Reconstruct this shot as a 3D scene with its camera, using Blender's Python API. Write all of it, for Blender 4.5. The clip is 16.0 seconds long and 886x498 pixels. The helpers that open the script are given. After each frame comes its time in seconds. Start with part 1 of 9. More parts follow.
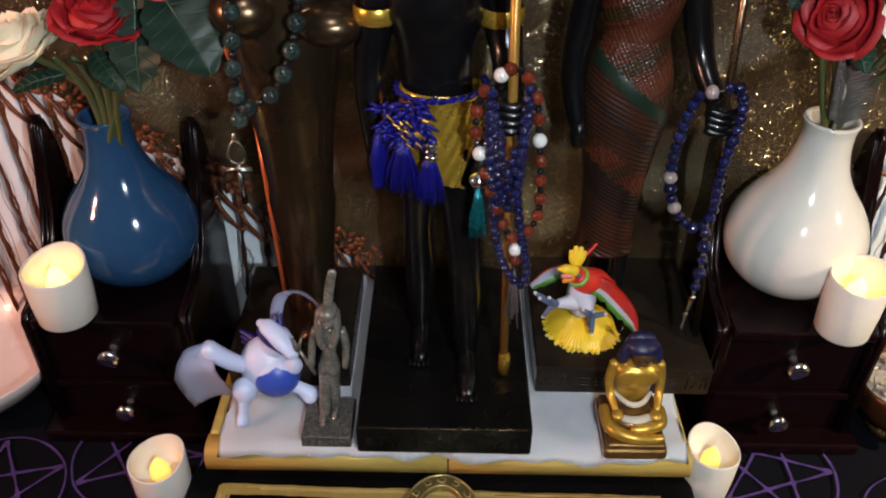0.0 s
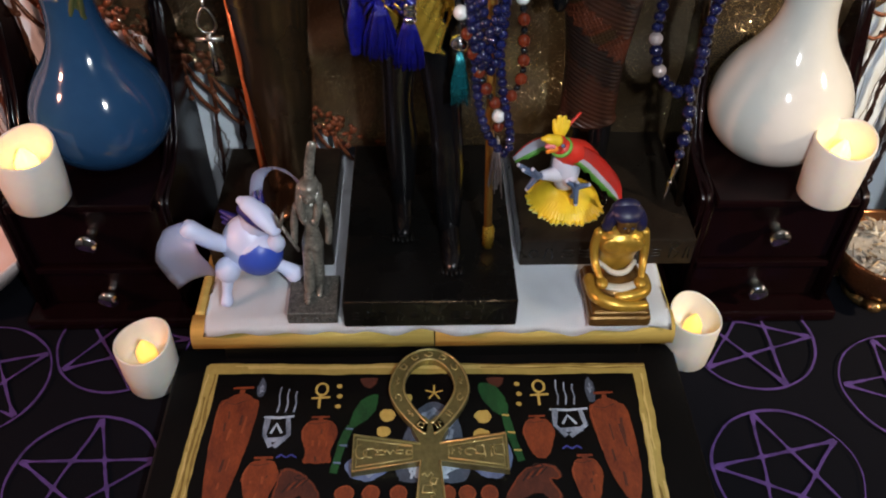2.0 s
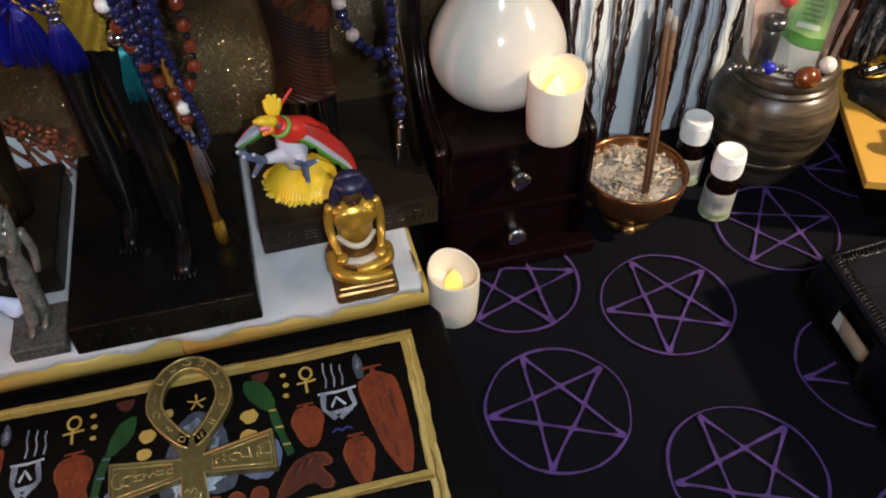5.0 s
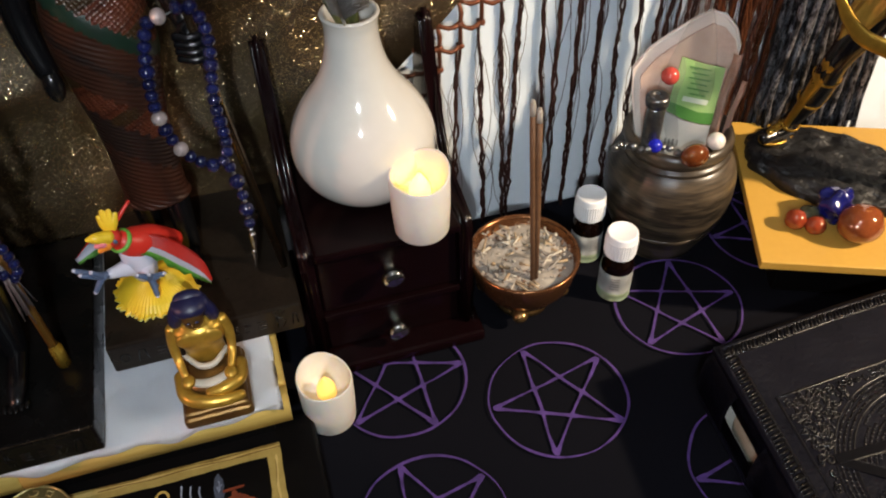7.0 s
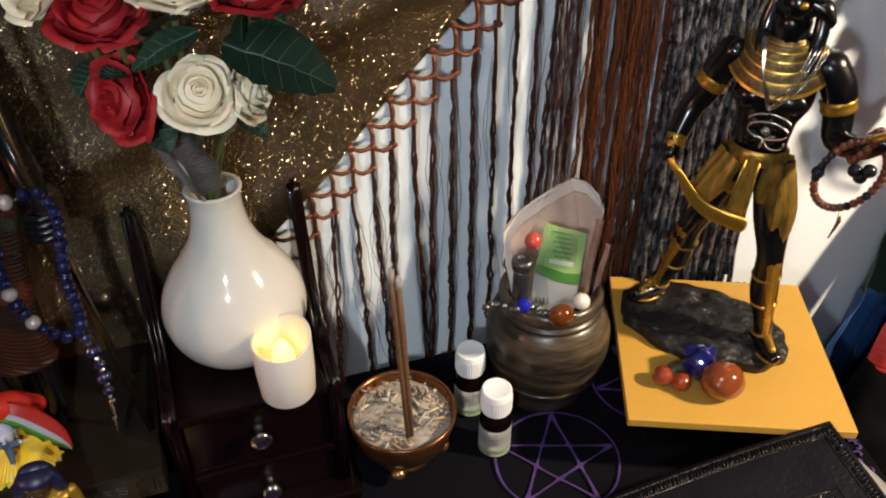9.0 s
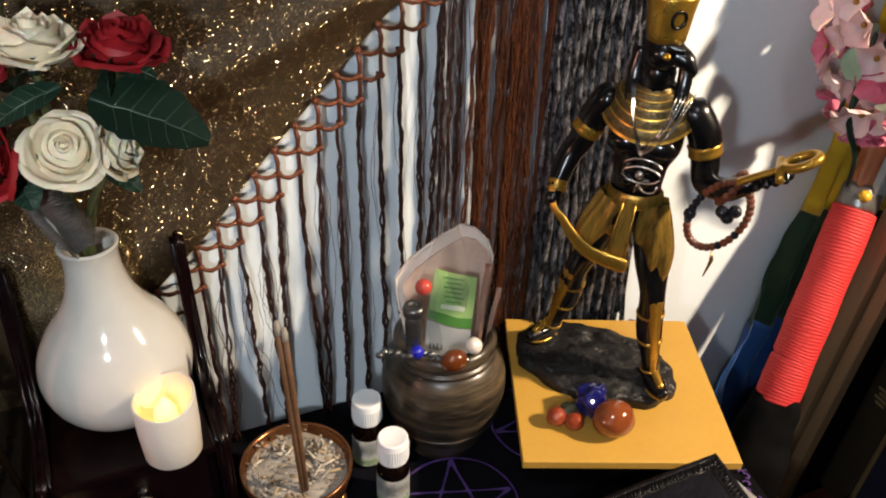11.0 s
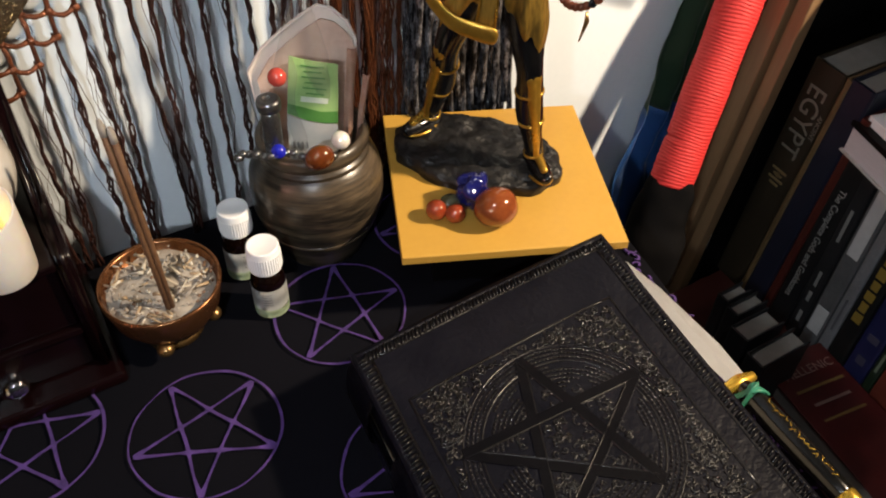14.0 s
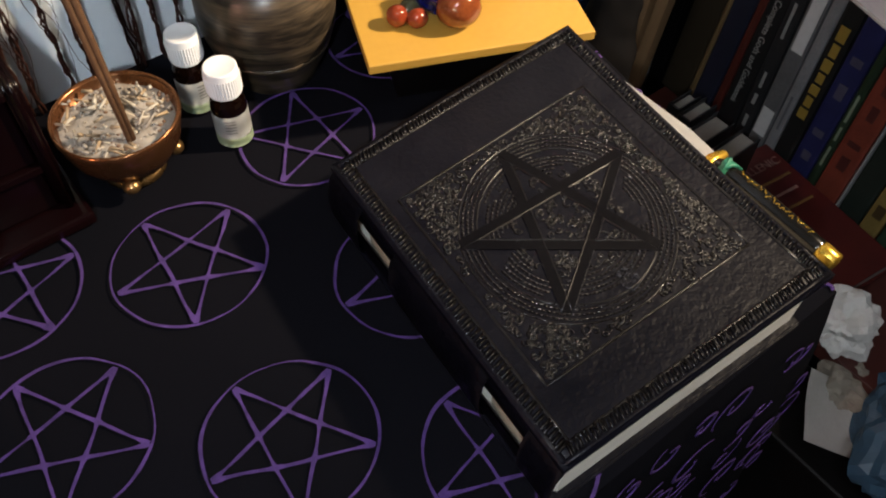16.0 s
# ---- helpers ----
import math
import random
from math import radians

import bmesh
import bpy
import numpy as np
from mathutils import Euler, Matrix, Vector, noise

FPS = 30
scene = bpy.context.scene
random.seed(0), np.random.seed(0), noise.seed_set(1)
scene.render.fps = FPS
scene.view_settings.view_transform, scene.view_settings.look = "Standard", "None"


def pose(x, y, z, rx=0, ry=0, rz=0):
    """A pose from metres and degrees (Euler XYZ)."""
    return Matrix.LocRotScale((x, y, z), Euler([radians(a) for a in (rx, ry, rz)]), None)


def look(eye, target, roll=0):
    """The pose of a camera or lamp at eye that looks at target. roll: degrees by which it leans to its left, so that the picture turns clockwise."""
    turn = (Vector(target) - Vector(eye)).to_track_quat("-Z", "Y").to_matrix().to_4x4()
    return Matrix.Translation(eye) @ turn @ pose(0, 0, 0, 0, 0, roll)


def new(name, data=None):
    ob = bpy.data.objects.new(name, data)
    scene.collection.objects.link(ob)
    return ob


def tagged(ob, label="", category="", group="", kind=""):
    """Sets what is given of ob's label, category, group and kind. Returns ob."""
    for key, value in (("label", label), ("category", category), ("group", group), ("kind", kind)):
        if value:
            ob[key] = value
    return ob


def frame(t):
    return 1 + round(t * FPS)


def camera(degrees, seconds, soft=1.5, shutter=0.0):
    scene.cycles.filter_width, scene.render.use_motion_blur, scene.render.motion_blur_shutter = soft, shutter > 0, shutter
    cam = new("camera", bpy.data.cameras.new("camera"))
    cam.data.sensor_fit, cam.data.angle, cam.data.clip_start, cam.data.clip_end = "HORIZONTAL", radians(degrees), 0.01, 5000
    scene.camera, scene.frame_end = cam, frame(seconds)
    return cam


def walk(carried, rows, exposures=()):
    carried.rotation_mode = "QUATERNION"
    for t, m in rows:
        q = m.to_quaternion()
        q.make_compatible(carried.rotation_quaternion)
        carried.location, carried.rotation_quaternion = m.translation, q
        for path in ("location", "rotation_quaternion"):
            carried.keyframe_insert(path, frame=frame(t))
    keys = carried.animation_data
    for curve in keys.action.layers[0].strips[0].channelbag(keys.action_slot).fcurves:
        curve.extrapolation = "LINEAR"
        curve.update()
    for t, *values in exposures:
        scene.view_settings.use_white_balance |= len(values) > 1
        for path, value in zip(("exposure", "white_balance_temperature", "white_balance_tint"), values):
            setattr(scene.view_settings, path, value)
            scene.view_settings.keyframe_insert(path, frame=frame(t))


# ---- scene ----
cam = camera(56.40, 16.0, soft=2.0)
PATH = [
    (0, (0.0013, -0.0006, 0.5258), (-0.0010, 0.7962, -0.0785), 0.87),
    (0.5, (-0.0004, -0.0089, 0.5210), (0.0053, 0.7779, -0.0962), 0.95),
    (1, (-0.0021, -0.0112, 0.5169), (0.0073, 0.7615, -0.1177), 0.44),
    (1.5, (-0.0043, -0.0106, 0.5100), (0.0111, 0.7340, -0.1574), 0.50),
    (2, (-0.0025, -0.0091, 0.5037), (0.0233, 0.7139, -0.1867), 0.85),
    (2.5, (0.0007, -0.0041, 0.4962), (0.0375, 0.6931, -0.2197), 1.45),
    (3, (0.0138, -0.0022, 0.4964), (0.0778, 0.6842, -0.2280), 1.67),
    (3.5, (0.0316, -0.0037, 0.4954), (0.1390, 0.6766, -0.2297), 1.64),
    (4, (0.0469, -0.0078, 0.4948), (0.1816, 0.6683, -0.2295), 1.07),
    (4.5, (0.0691, -0.0096, 0.4961), (0.2279, 0.6661, -0.2237), 0.27),
    (7, (0.1918, 0.0405, 0.5166), (0.3803, 0.7205, -0.1919), -1.94),
    (7.5, (0.2293, 0.0301, 0.5292), (0.4103, 0.7382, -0.1533), -2.35),
    (8, (0.2574, 0.0286, 0.5363), (0.4530, 0.7621, -0.1146), -1.49),
    (8.5, (0.2614, 0.0281, 0.5439), (0.4869, 0.7783, -0.0777), -0.56),
    (9, (0.2650, 0.0237, 0.5504), (0.5166, 0.7832, -0.0494), -0.24),
    (9.5, (0.2680, 0.0175, 0.5557), (0.5444, 0.7914, -0.0142), 0.09),
    (12, (0.3003, 0.0160, 0.5529), (0.6853, 0.7487, -0.0083), 1.95),
    (12.5, (0.3058, 0.0133, 0.5372), (0.6926, 0.7129, -0.0636), 2.32),
    (13, (0.3159, 0.0120, 0.5267), (0.6922, 0.6895, -0.1053), 1.90),
    (13.5, (0.3264, 0.0094, 0.5119), (0.7060, 0.6475, -0.1579), 2.19),
    (14, (0.3352, 0.0156, 0.4997), (0.7105, 0.6113, -0.2104), 2.33),
    (14.5, (0.3394, 0.0252, 0.4861), (0.7247, 0.5889, -0.2445), 2.36),
    (15, (0.3333, 0.0282, 0.4701), (0.7484, 0.5459, -0.2780), 3.40),
    (15.5, (0.3110, 0.0178, 0.4567), (0.7274, 0.4849, -0.3233), 4.35),
    (16, (0.2859, 0.0070, 0.4559), (0.6767, 0.4623, -0.3441), 2.91),
]
walk(cam, [(t, look(eye, target, roll)) for t, eye, target, roll in PATH],
     [(0, 0.0), (3, -0.05), (4.5, -0.12), (7, -0.16), (9, -0.35), (12, -0.33), (13.5, -0.32), (15, -0.18), (16, -0.08)])

# ---- world, lights, exposure ----
world = bpy.data.worlds.new("room_light")
scene.world = world
world.use_nodes = True
world.node_tree.nodes["Background"].inputs[0].default_value = (0.62, 0.74, 1.0, 1)
world.node_tree.nodes["Background"].inputs[1].default_value = 0.04


def lamp(name, kind, place, target, watts, colour, size=0.1, cone=None):
    data = bpy.data.lights.new(name, kind)
    data.energy, data.color = watts, colour
    if kind == "AREA":
        data.shape, data.size = "DISK", size
    else:
        data.shadow_soft_size = size
    if kind == "SPOT":
        data.spot_size, data.spot_blend = radians(cone[0]), cone[1]
    ob = new(name, data)
    ob.matrix_world = look(place, target)
    return ob


lamp("phone_light", "POINT", (0.13, -0.10, 0.55), (0.10, 0.4, 0.0), 13.0, (0.84, 0.93, 1.0), 0.012)
lamp("reading_lamp", "SPOT", (1.35, -0.15, 0.88), (0.80, 0.48, 0.10), 165, (1.0, 0.80, 0.58), 0.034, (54, 0.8))
lamp("ceiling_lamp", "AREA", (0.1, -0.5, 1.75), (0.1, 0.4, 0), 6.0, (0.95, 0.95, 1.0), 0.25)
lamp("corner_lamp", "AREA", (-0.80, 0.10, 0.50), (-0.42, 0.56, 0.20), 4.5, (1.0, 0.48, 0.34), 0.06)

# ---- builder tools ----


class Shape:
    """Collects solids in one bmesh, each with its own material slot."""

    def __init__(self):
        self.bm = bmesh.new()

    def _take(self, verts, m, smooth):
        fs = {f for v in verts for f in v.link_faces}
        for f in fs:
            f.material_index, f.smooth = m, smooth
        return list(fs)

    def box(self, c, s, m=0, bevel=0.0, turn=None, seg=2):
        r = bmesh.ops.create_cube(self.bm, size=1.0)
        vs = r["verts"]
        for v in vs:
            v.co = Vector((v.co.x * s[0], v.co.y * s[1], v.co.z * s[2]))
        if bevel:
            es = list({e for v in vs for e in v.link_edges})
            out = bmesh.ops.bevel(self.bm, geom=es, offset=bevel, segments=seg, affect="EDGES", profile=0.5)
            vs = list({v for f in out["faces"] for v in f.verts} | {v for v in vs if v.is_valid})
        mt = Matrix.Translation(c) @ (turn or Matrix.Identity(4))
        for v in vs:
            v.co = mt @ v.co
        self._take(vs, m, False)
        return vs

    def ball(self, c, r, m=0, seg=12, rings=8, turn=None):
        r = (r, r, r) if isinstance(r, (int, float)) else r
        vs = bmesh.ops.create_uvsphere(self.bm, u_segments=seg, v_segments=rings, radius=1.0)["verts"]
        mt = Matrix.Translation(c) @ (turn or Matrix.Identity(4)) @ Matrix.Diagonal((*r, 1))
        for v in vs:
            v.co = mt @ v.co
        self._take(vs, m, True)
        return vs

    def rock(self, c, r, m=0, rough=0.15, freq=2.0, sub=3, turn=None):
        vs = bmesh.ops.create_icosphere(self.bm, subdivisions=sub, radius=1.0)["verts"]
        mt = Matrix.Translation(c) @ (turn or Matrix.Identity(4)) @ Matrix.Diagonal((*r, 1))
        for v in vs:
            k = 1 + rough * noise.noise(v.co * freq + Vector(c) * 40)
            v.co = mt @ (v.co * k)
        self._take(vs, m, True)
        return vs

    def lathe(self, prof, c=(0, 0, 0), m=0, seg=32, wave=None, turn=None):
        """prof: (radius, height) from one end to the other; a radius of 0 closes."""
        mt = Matrix.Translation(c) @ (turn or Matrix.Identity(4))
        rings, fs = [], []
        for r, z in prof:
            if r <= 1e-7:
                rings.append([self.bm.verts.new(mt @ Vector((0, 0, z)))])
            else:
                ring = []
                for k in range(seg):
                    a = 2 * math.pi * k / seg
                    dz = wave(a, r, z) if wave else 0
                    ring.append(self.bm.verts.new(mt @ Vector((r * math.cos(a), r * math.sin(a), z + dz))))
                rings.append(ring)
        for a, b in zip(rings, rings[1:]):
            n = max(len(a), len(b))
            for k in range(n):
                q = [a[k % len(a)], a[(k + 1) % len(a)], b[(k + 1) % len(b)], b[k % len(b)]]
                q = [v for i, v in enumerate(q) if v not in q[:i]]
                if len(q) > 2:
                    fs.append(self.bm.faces.new(q))
        for f in fs:
            f.material_index, f.smooth = m, True
        return fs

    def tube(self, pts, rad, m=0, seg=8, caps=True, flat=1.0, up=None, closed=False):
        """A round rod through pts; rad: one radius or one for each point; flat squeezes it along up."""
        pts = [Vector(p) for p in pts]
        n = len(pts)
        rad = [rad] * n if isinstance(rad, (int, float)) else list(rad)
        ref, rings = None, []
        for i, p in enumerate(pts):
            a = pts[i - 1] if (i or closed) else pts[0]
            b = pts[(i + 1) % n] if (i < n - 1 or closed) else pts[-1]
            d = (b - a).normalized()
            if up is not None:
                side = d.cross(Vector(up))
                if side.length < 1e-5:
                    side = d.orthogonal()
            else:
                side = (ref - d * ref.dot(d)) if ref is not None else d.orthogonal()
                if side.length < 1e-6:
                    side = d.orthogonal()
            side.normalize()
            ref = side
            top = side.cross(d).normalized()
            rings.append([self.bm.verts.new(p + rad[i] * (math.cos(2 * math.pi * k / seg) * side + flat * math.sin(2 * math.pi * k / seg) * top)) for k in range(seg)])
        fs = []
        pairs = list(zip(rings, rings[1:])) + ([(rings[-1], rings[0])] if closed else [])
        for a, b in pairs:
            for k in range(seg):
                fs.append(self.bm.faces.new((a[k], a[(k + 1) % seg], b[(k + 1) % seg], b[k])))
        if caps and not closed:
            fs.append(self.bm.faces.new(rings[0][::-1]))
            fs.append(self.bm.faces.new(rings[-1]))
        for f in fs:
            f.material_index, f.smooth = m, True
        return fs

    def limb(self, pts, rad, m=0, seg=12, sub=4, flat=1.0, up=None):
        """A tube through a smooth curve, with rounded ends."""
        pts = [Vector(p) for p in pts]
        out, rr = [], []
        for i in range(len(pts) - 1):
            p0, p1, p2, p3 = pts[max(i - 1, 0)], pts[i], pts[i + 1], pts[min(i + 2, len(pts) - 1)]
            for k in range(sub):
                t = k / sub
                out.append(0.5 * (2 * p1 + (p2 - p0) * t + (2 * p0 - 5 * p1 + 4 * p2 - p3) * t * t + (3 * p1 - p0 - 3 * p2 + p3) * t ** 3))
                rr.append(rad[i] + (rad[i + 1] - rad[i]) * (3 * t * t - 2 * t ** 3))
        out.append(pts[-1])
        rr.append(rad[-1])
        d0, d1 = (out[0] - out[1]).normalized(), (out[-1] - out[-2]).normalized()
        out = [out[0] + d0 * rr[0] * 0.75, out[0] + d0 * rr[0] * 0.5] + out + [out[-1] + d1 * rr[-1] * 0.5, out[-1] + d1 * rr[-1] * 0.75]
        rr = [rr[0] * 0.35, rr[0] * 0.8] + rr + [rr[-1] * 0.8, rr[-1] * 0.35]
        return self.tube(out, rr, m, seg, True, flat, up)

    def poly(self, pts, m=0, thick=0.0, smooth=False):
        """A flat plate over a closed outline, with thickness along its normal, pushed back."""
        vs = [self.bm.verts.new(p) for p in pts]
        f = self.bm.faces.new(vs)
        f.material_index, f.smooth = m, smooth
        if thick:
            f.normal_update()
            nrm = f.normal.copy()
            low = [self.bm.verts.new(v.co - nrm * thick) for v in vs]
            g = self.bm.faces.new(low[::-1])
            g.material_index = m
            n = len(vs)
            for k in range(n):
                q = self.bm.faces.new((vs[k], low[k], low[(k + 1) % n], vs[(k + 1) % n]))
                q.material_index = m
        return f

    def grid(self, fn, nu, nv, m=0, smooth=True):
        """A sheet of nu by nv cells; fn(u, v) gives the place."""
        vs = [[self.bm.verts.new(fn(i / nu, j / nv)) for j in range(nv + 1)] for i in range(nu + 1)]
        for i in range(nu):
            for j in range(nv):
                f = self.bm.faces.new((vs[i][j], vs[i + 1][j], vs[i + 1][j + 1], vs[i][j + 1]))
                f.material_index, f.smooth = m, smooth
        return vs

    def extrude_profile(self, prof, axis, lo, hi, m=0):
        """A closed outline of pairs, drawn along an axis from lo to hi."""
        def at(p, s):
            return {"x": (s, p[0], p[1]), "y": (p[0], s, p[1]), "z": (p[0], p[1], s)}[axis]
        a = [self.bm.verts.new(at(p, lo)) for p in prof]
        b = [self.bm.verts.new(at(p, hi)) for p in prof]
        n = len(prof)
        fs = [self.bm.faces.new(a), self.bm.faces.new(b[::-1])]
        for k in range(n):
            fs.append(self.bm.faces.new((a[k], b[k], b[(k + 1) % n], a[(k + 1) % n])))
        for f in fs:
            f.material_index = m
        return fs

    def done(self, name, mats, parent=None, label="", place=None):
        bmesh.ops.recalc_face_normals(self.bm, faces=self.bm.faces[:])
        me = bpy.data.meshes.new(name)
        self.bm.to_mesh(me)
        self.bm.free()
        for mt in mats if isinstance(mats, (list, tuple)) else [mats]:
            me.materials.append(mt)
        ob = new(name, me)
        if parent:
            ob.parent = parent
        if place is not None:
            ob.matrix_basis = place if isinstance(place, Matrix) else Matrix.Translation(place)
        if label:
            ob["label"] = label
        return ob


def thing(name, place, label, category, group="", kind="", turn=0.0):
    """An empty at a thing's base, to carry its parts."""
    ob = new(name)
    ob.empty_display_size = 0.02
    ob.matrix_basis = pose(*place, 0, 0, turn)
    return tagged(ob, label, category, group, kind)


def T(x=0, y=0, z=0, rx=0, ry=0, rz=0):
    return pose(x, y, z, rx, ry, rz)


# ---- materials ----
def mat(name, a, b=None, rough=0.5, metal=0.0, scale=60.0, fine=400.0, bump=0.15, spread=0.5, vary=0.0, coat=0.0, emit=None, trans=0.0, shift=0.0,
        sss=0.0, stretch=None, rough_var=0.1, spec=0.5, sheen=0.0, depth=0.001):
    """A node material: two colours mixed by noise at two scales, with relief, uneven roughness and a small shift from object to object."""
    mt = bpy.data.materials.new(name)
    mt.use_nodes = True
    nt = mt.node_tree
    n, ln = nt.nodes, nt.links
    bs = n["Principled BSDF"]
    b = b or tuple(c * 0.8 for c in a)
    tc = n.new("ShaderNodeTexCoord")
    mp = n.new("ShaderNodeMapping")
    ln.new(tc.outputs["Object"], mp.inputs[0])
    if stretch:
        mp.inputs["Scale"].default_value = stretch
    big, small = n.new("ShaderNodeTexNoise"), n.new("ShaderNodeTexNoise")
    for nd, s, d in ((big, scale, 5), (small, fine, 3)):
        ln.new(mp.outputs[0], nd.inputs["Vector"])
        nd.inputs["Scale"].default_value, nd.inputs["Detail"].default_value = s, d
    mx = n.new("ShaderNodeMix")
    mx.data_type = "RGBA"
    mx.inputs[6].default_value, mx.inputs[7].default_value = (*a, 1), (*b, 1)
    ramp = n.new("ShaderNodeMapRange")
    ramp.inputs[1].default_value, ramp.inputs[2].default_value = 0.5 + shift - spread / 2, 0.5 + shift + spread / 2
    ad = n.new("ShaderNodeMath")
    ad.operation = "MULTIPLY_ADD"
    ad.inputs[1].default_value, ad.inputs[2].default_value = 0.35, 0.0
    ad2 = n.new("ShaderNodeMath")
    ad2.operation = "MULTIPLY_ADD"
    ad2.inputs[1].default_value = 0.65
    ln.new(small.outputs[0], ad.inputs[0])
    ln.new(big.outputs[0], ad2.inputs[0])
    ln.new(ad.outputs[0], ad2.inputs[2])
    ln.new(ad2.outputs[0], ramp.inputs[0])
    ln.new(ramp.outputs[0], mx.inputs[0])
    colour = mx.outputs[2]
    if vary:
        oi, hs, mr = n.new("ShaderNodeObjectInfo"), n.new("ShaderNodeHueSaturation"), n.new("ShaderNodeMapRange")
        mr.inputs[3].default_value, mr.inputs[4].default_value = 1 - vary, 1 + vary
        ln.new(oi.outputs["Random"], mr.inputs[0])
        ln.new(mr.outputs[0], hs.inputs["Value"])
        ln.new(colour, hs.inputs["Color"])
        colour = hs.outputs[0]
    ln.new(colour, bs.inputs["Base Color"])
    rr = n.new("ShaderNodeMapRange")
    rr.inputs[3].default_value, rr.inputs[4].default_value = max(rough - rough_var, 0.02), min(rough + rough_var, 1)
    ln.new(big.outputs[0], rr.inputs[0])
    ln.new(rr.outputs[0], bs.inputs["Roughness"])
    bs.inputs["Metallic"].default_value = metal
    bs.inputs["Specular IOR Level"].default_value = spec
    bs.inputs["Coat Weight"].default_value = coat
    bs.inputs["Coat Roughness"].default_value = 0.06
    bs.inputs["Transmission Weight"].default_value = trans
    bs.inputs["Sheen Weight"].default_value = sheen
    if sss:
        bs.inputs["Subsurface Weight"].default_value = sss
        bs.inputs["Subsurface Radius"].default_value = (0.01, 0.006, 0.003)
    if emit:
        bs.inputs["Emission Color"].default_value, bs.inputs["Emission Strength"].default_value = (*emit[:3], 1), emit[3]
    if bump:
        bp = n.new("ShaderNodeBump")
        bp.inputs["Strength"].default_value, bp.inputs["Distance"].default_value = bump, depth
        ln.new(ad2.outputs[0], bp.inputs["Height"])
        ln.new(bp.outputs[0], bs.inputs["Normal"])
    return mt


M_WALL = mat("wall_paint", (0.74, 0.80, 0.85), (0.67, 0.74, 0.80), 0.7, scale=6, fine=180, bump=0.2)
M_CLOTH = mat("black_cotton", (0.0024, 0.0025, 0.0040), (0.0042, 0.0042, 0.0066), 0.9, scale=8, fine=1500, bump=0.5, spec=0.06)
M_PRINT = mat("purple_print", (0.088, 0.045, 0.190), (0.036, 0.021, 0.082), 0.85, scale=90, fine=1500, bump=0.4, spec=0.15, spread=0.3)
M_GOLDPAINT = mat("gold_leaf_paint", (0.80, 0.60, 0.18), (0.48, 0.32, 0.07), 0.46, 0.42, 40, 350, 0.9, spread=0.6, stretch=(0.14, 3, 3))
M_WHITECLOTH = mat("white_cotton", (0.82, 0.84, 0.87), (0.74, 0.76, 0.80), 0.9, scale=20, fine=1200, bump=0.4, sheen=0.2, spec=0.2)
M_BLACKWOOD = mat("black_painted_wood", (0.0014, 0.0013, 0.0014), (0.0030, 0.0026, 0.0026), 0.42, scale=30, fine=250, bump=0.3, spec=0.14)
M_BLACKSTONE = mat("black_resin", (0.0018, 0.0018, 0.0018), (0.0044, 0.0040, 0.0037), 0.28, scale=45, fine=260, bump=0.4, spec=0.20)
M_BLACKBODY = mat("black_gloss_resin", (0.0024, 0.0024, 0.0030), (0.0044, 0.0042, 0.0046), 0.22, scale=50, fine=200, bump=0.08)
M_BRONZE = mat("dark_bronze", (0.17, 0.11, 0.060), (0.070, 0.045, 0.026), 0.26, 0.9, 25, 300, 0.15)
M_DARKBRONZE = mat("bronze_base", (0.040, 0.030, 0.021), (0.014, 0.010, 0.008), 0.30, 0.55, 40, 300, 0.25, spec=0.3)
M_MAHOGANY = mat("dark_lacquered_wood", (0.0065, 0.0016, 0.0020), (0.0030, 0.0010, 0.0012), 0.22, scale=12, fine=90, bump=0.05, coat=0.0, spec=0.25, stretch=(1, 1, 0.15))
M_CHROME = mat("chrome", (0.8, 0.8, 0.8), (0.7, 0.7, 0.7), 0.08, 1.0, bump=0)
M_BLUEGLAZE = mat("blue_glaze", (0.020, 0.066, 0.150), (0.014, 0.048, 0.115), 0.09, scale=20, fine=120, bump=0.03, coat=0.4)
M_WHITEGLAZE = mat("white_glaze", (0.66, 0.63, 0.58), (0.60, 0.57, 0.52), 0.1, scale=20, fine=100, bump=0.02, coat=0.4)
M_WAX = mat("candle_wax", (0.72, 0.67, 0.60), (0.66, 0.60, 0.53), 0.45, scale=40, fine=200, bump=0.1, sss=0.35)
M_FLAME = mat("led_flame", (1.0, 0.7, 0.2), rough=0.4, bump=0, emit=(1.0, 0.60, 0.10, 0.9))
M_FLAMEB = mat("led_flame_bright", (1.0, 0.8, 0.3), rough=0.4, bump=0, emit=(1.0, 0.66, 0.10, 5.0))
M_YELLOW = mat("yellow_painted_board", (0.50, 0.285, 0.048), (0.43, 0.235, 0.036), 0.5, scale=14, fine=200, bump=0.15)
M_LEATHER = mat("black_leather", (0.0016, 0.0017, 0.0038), (0.0042, 0.0042, 0.0082), 0.42, scale=24, fine=260, bump=0.9, spec=0.19, depth=0.0022, rough_var=0.2)
M_LEATHERWORN = mat("worn_leather_ridge", (0.0050, 0.0040, 0.0040), (0.0014, 0.0013, 0.0018), 0.27, scale=22, fine=500, bump=0.6, spec=0.52, rough_var=0.35)
M_PAPER = mat("page_edges", (0.80, 0.77, 0.70), (0.64, 0.60, 0.53), 0.85, scale=60, fine=600, bump=0.5, stretch=(1, 1, 12))
M_CLAY = mat("wood_pot", (0.088, 0.064, 0.040), (0.012, 0.0095, 0.007), 0.34, scale=9, fine=60, bump=0.5, stretch=(1, 1, 9), spread=0.20, shift=-0.01, coat=0.05)
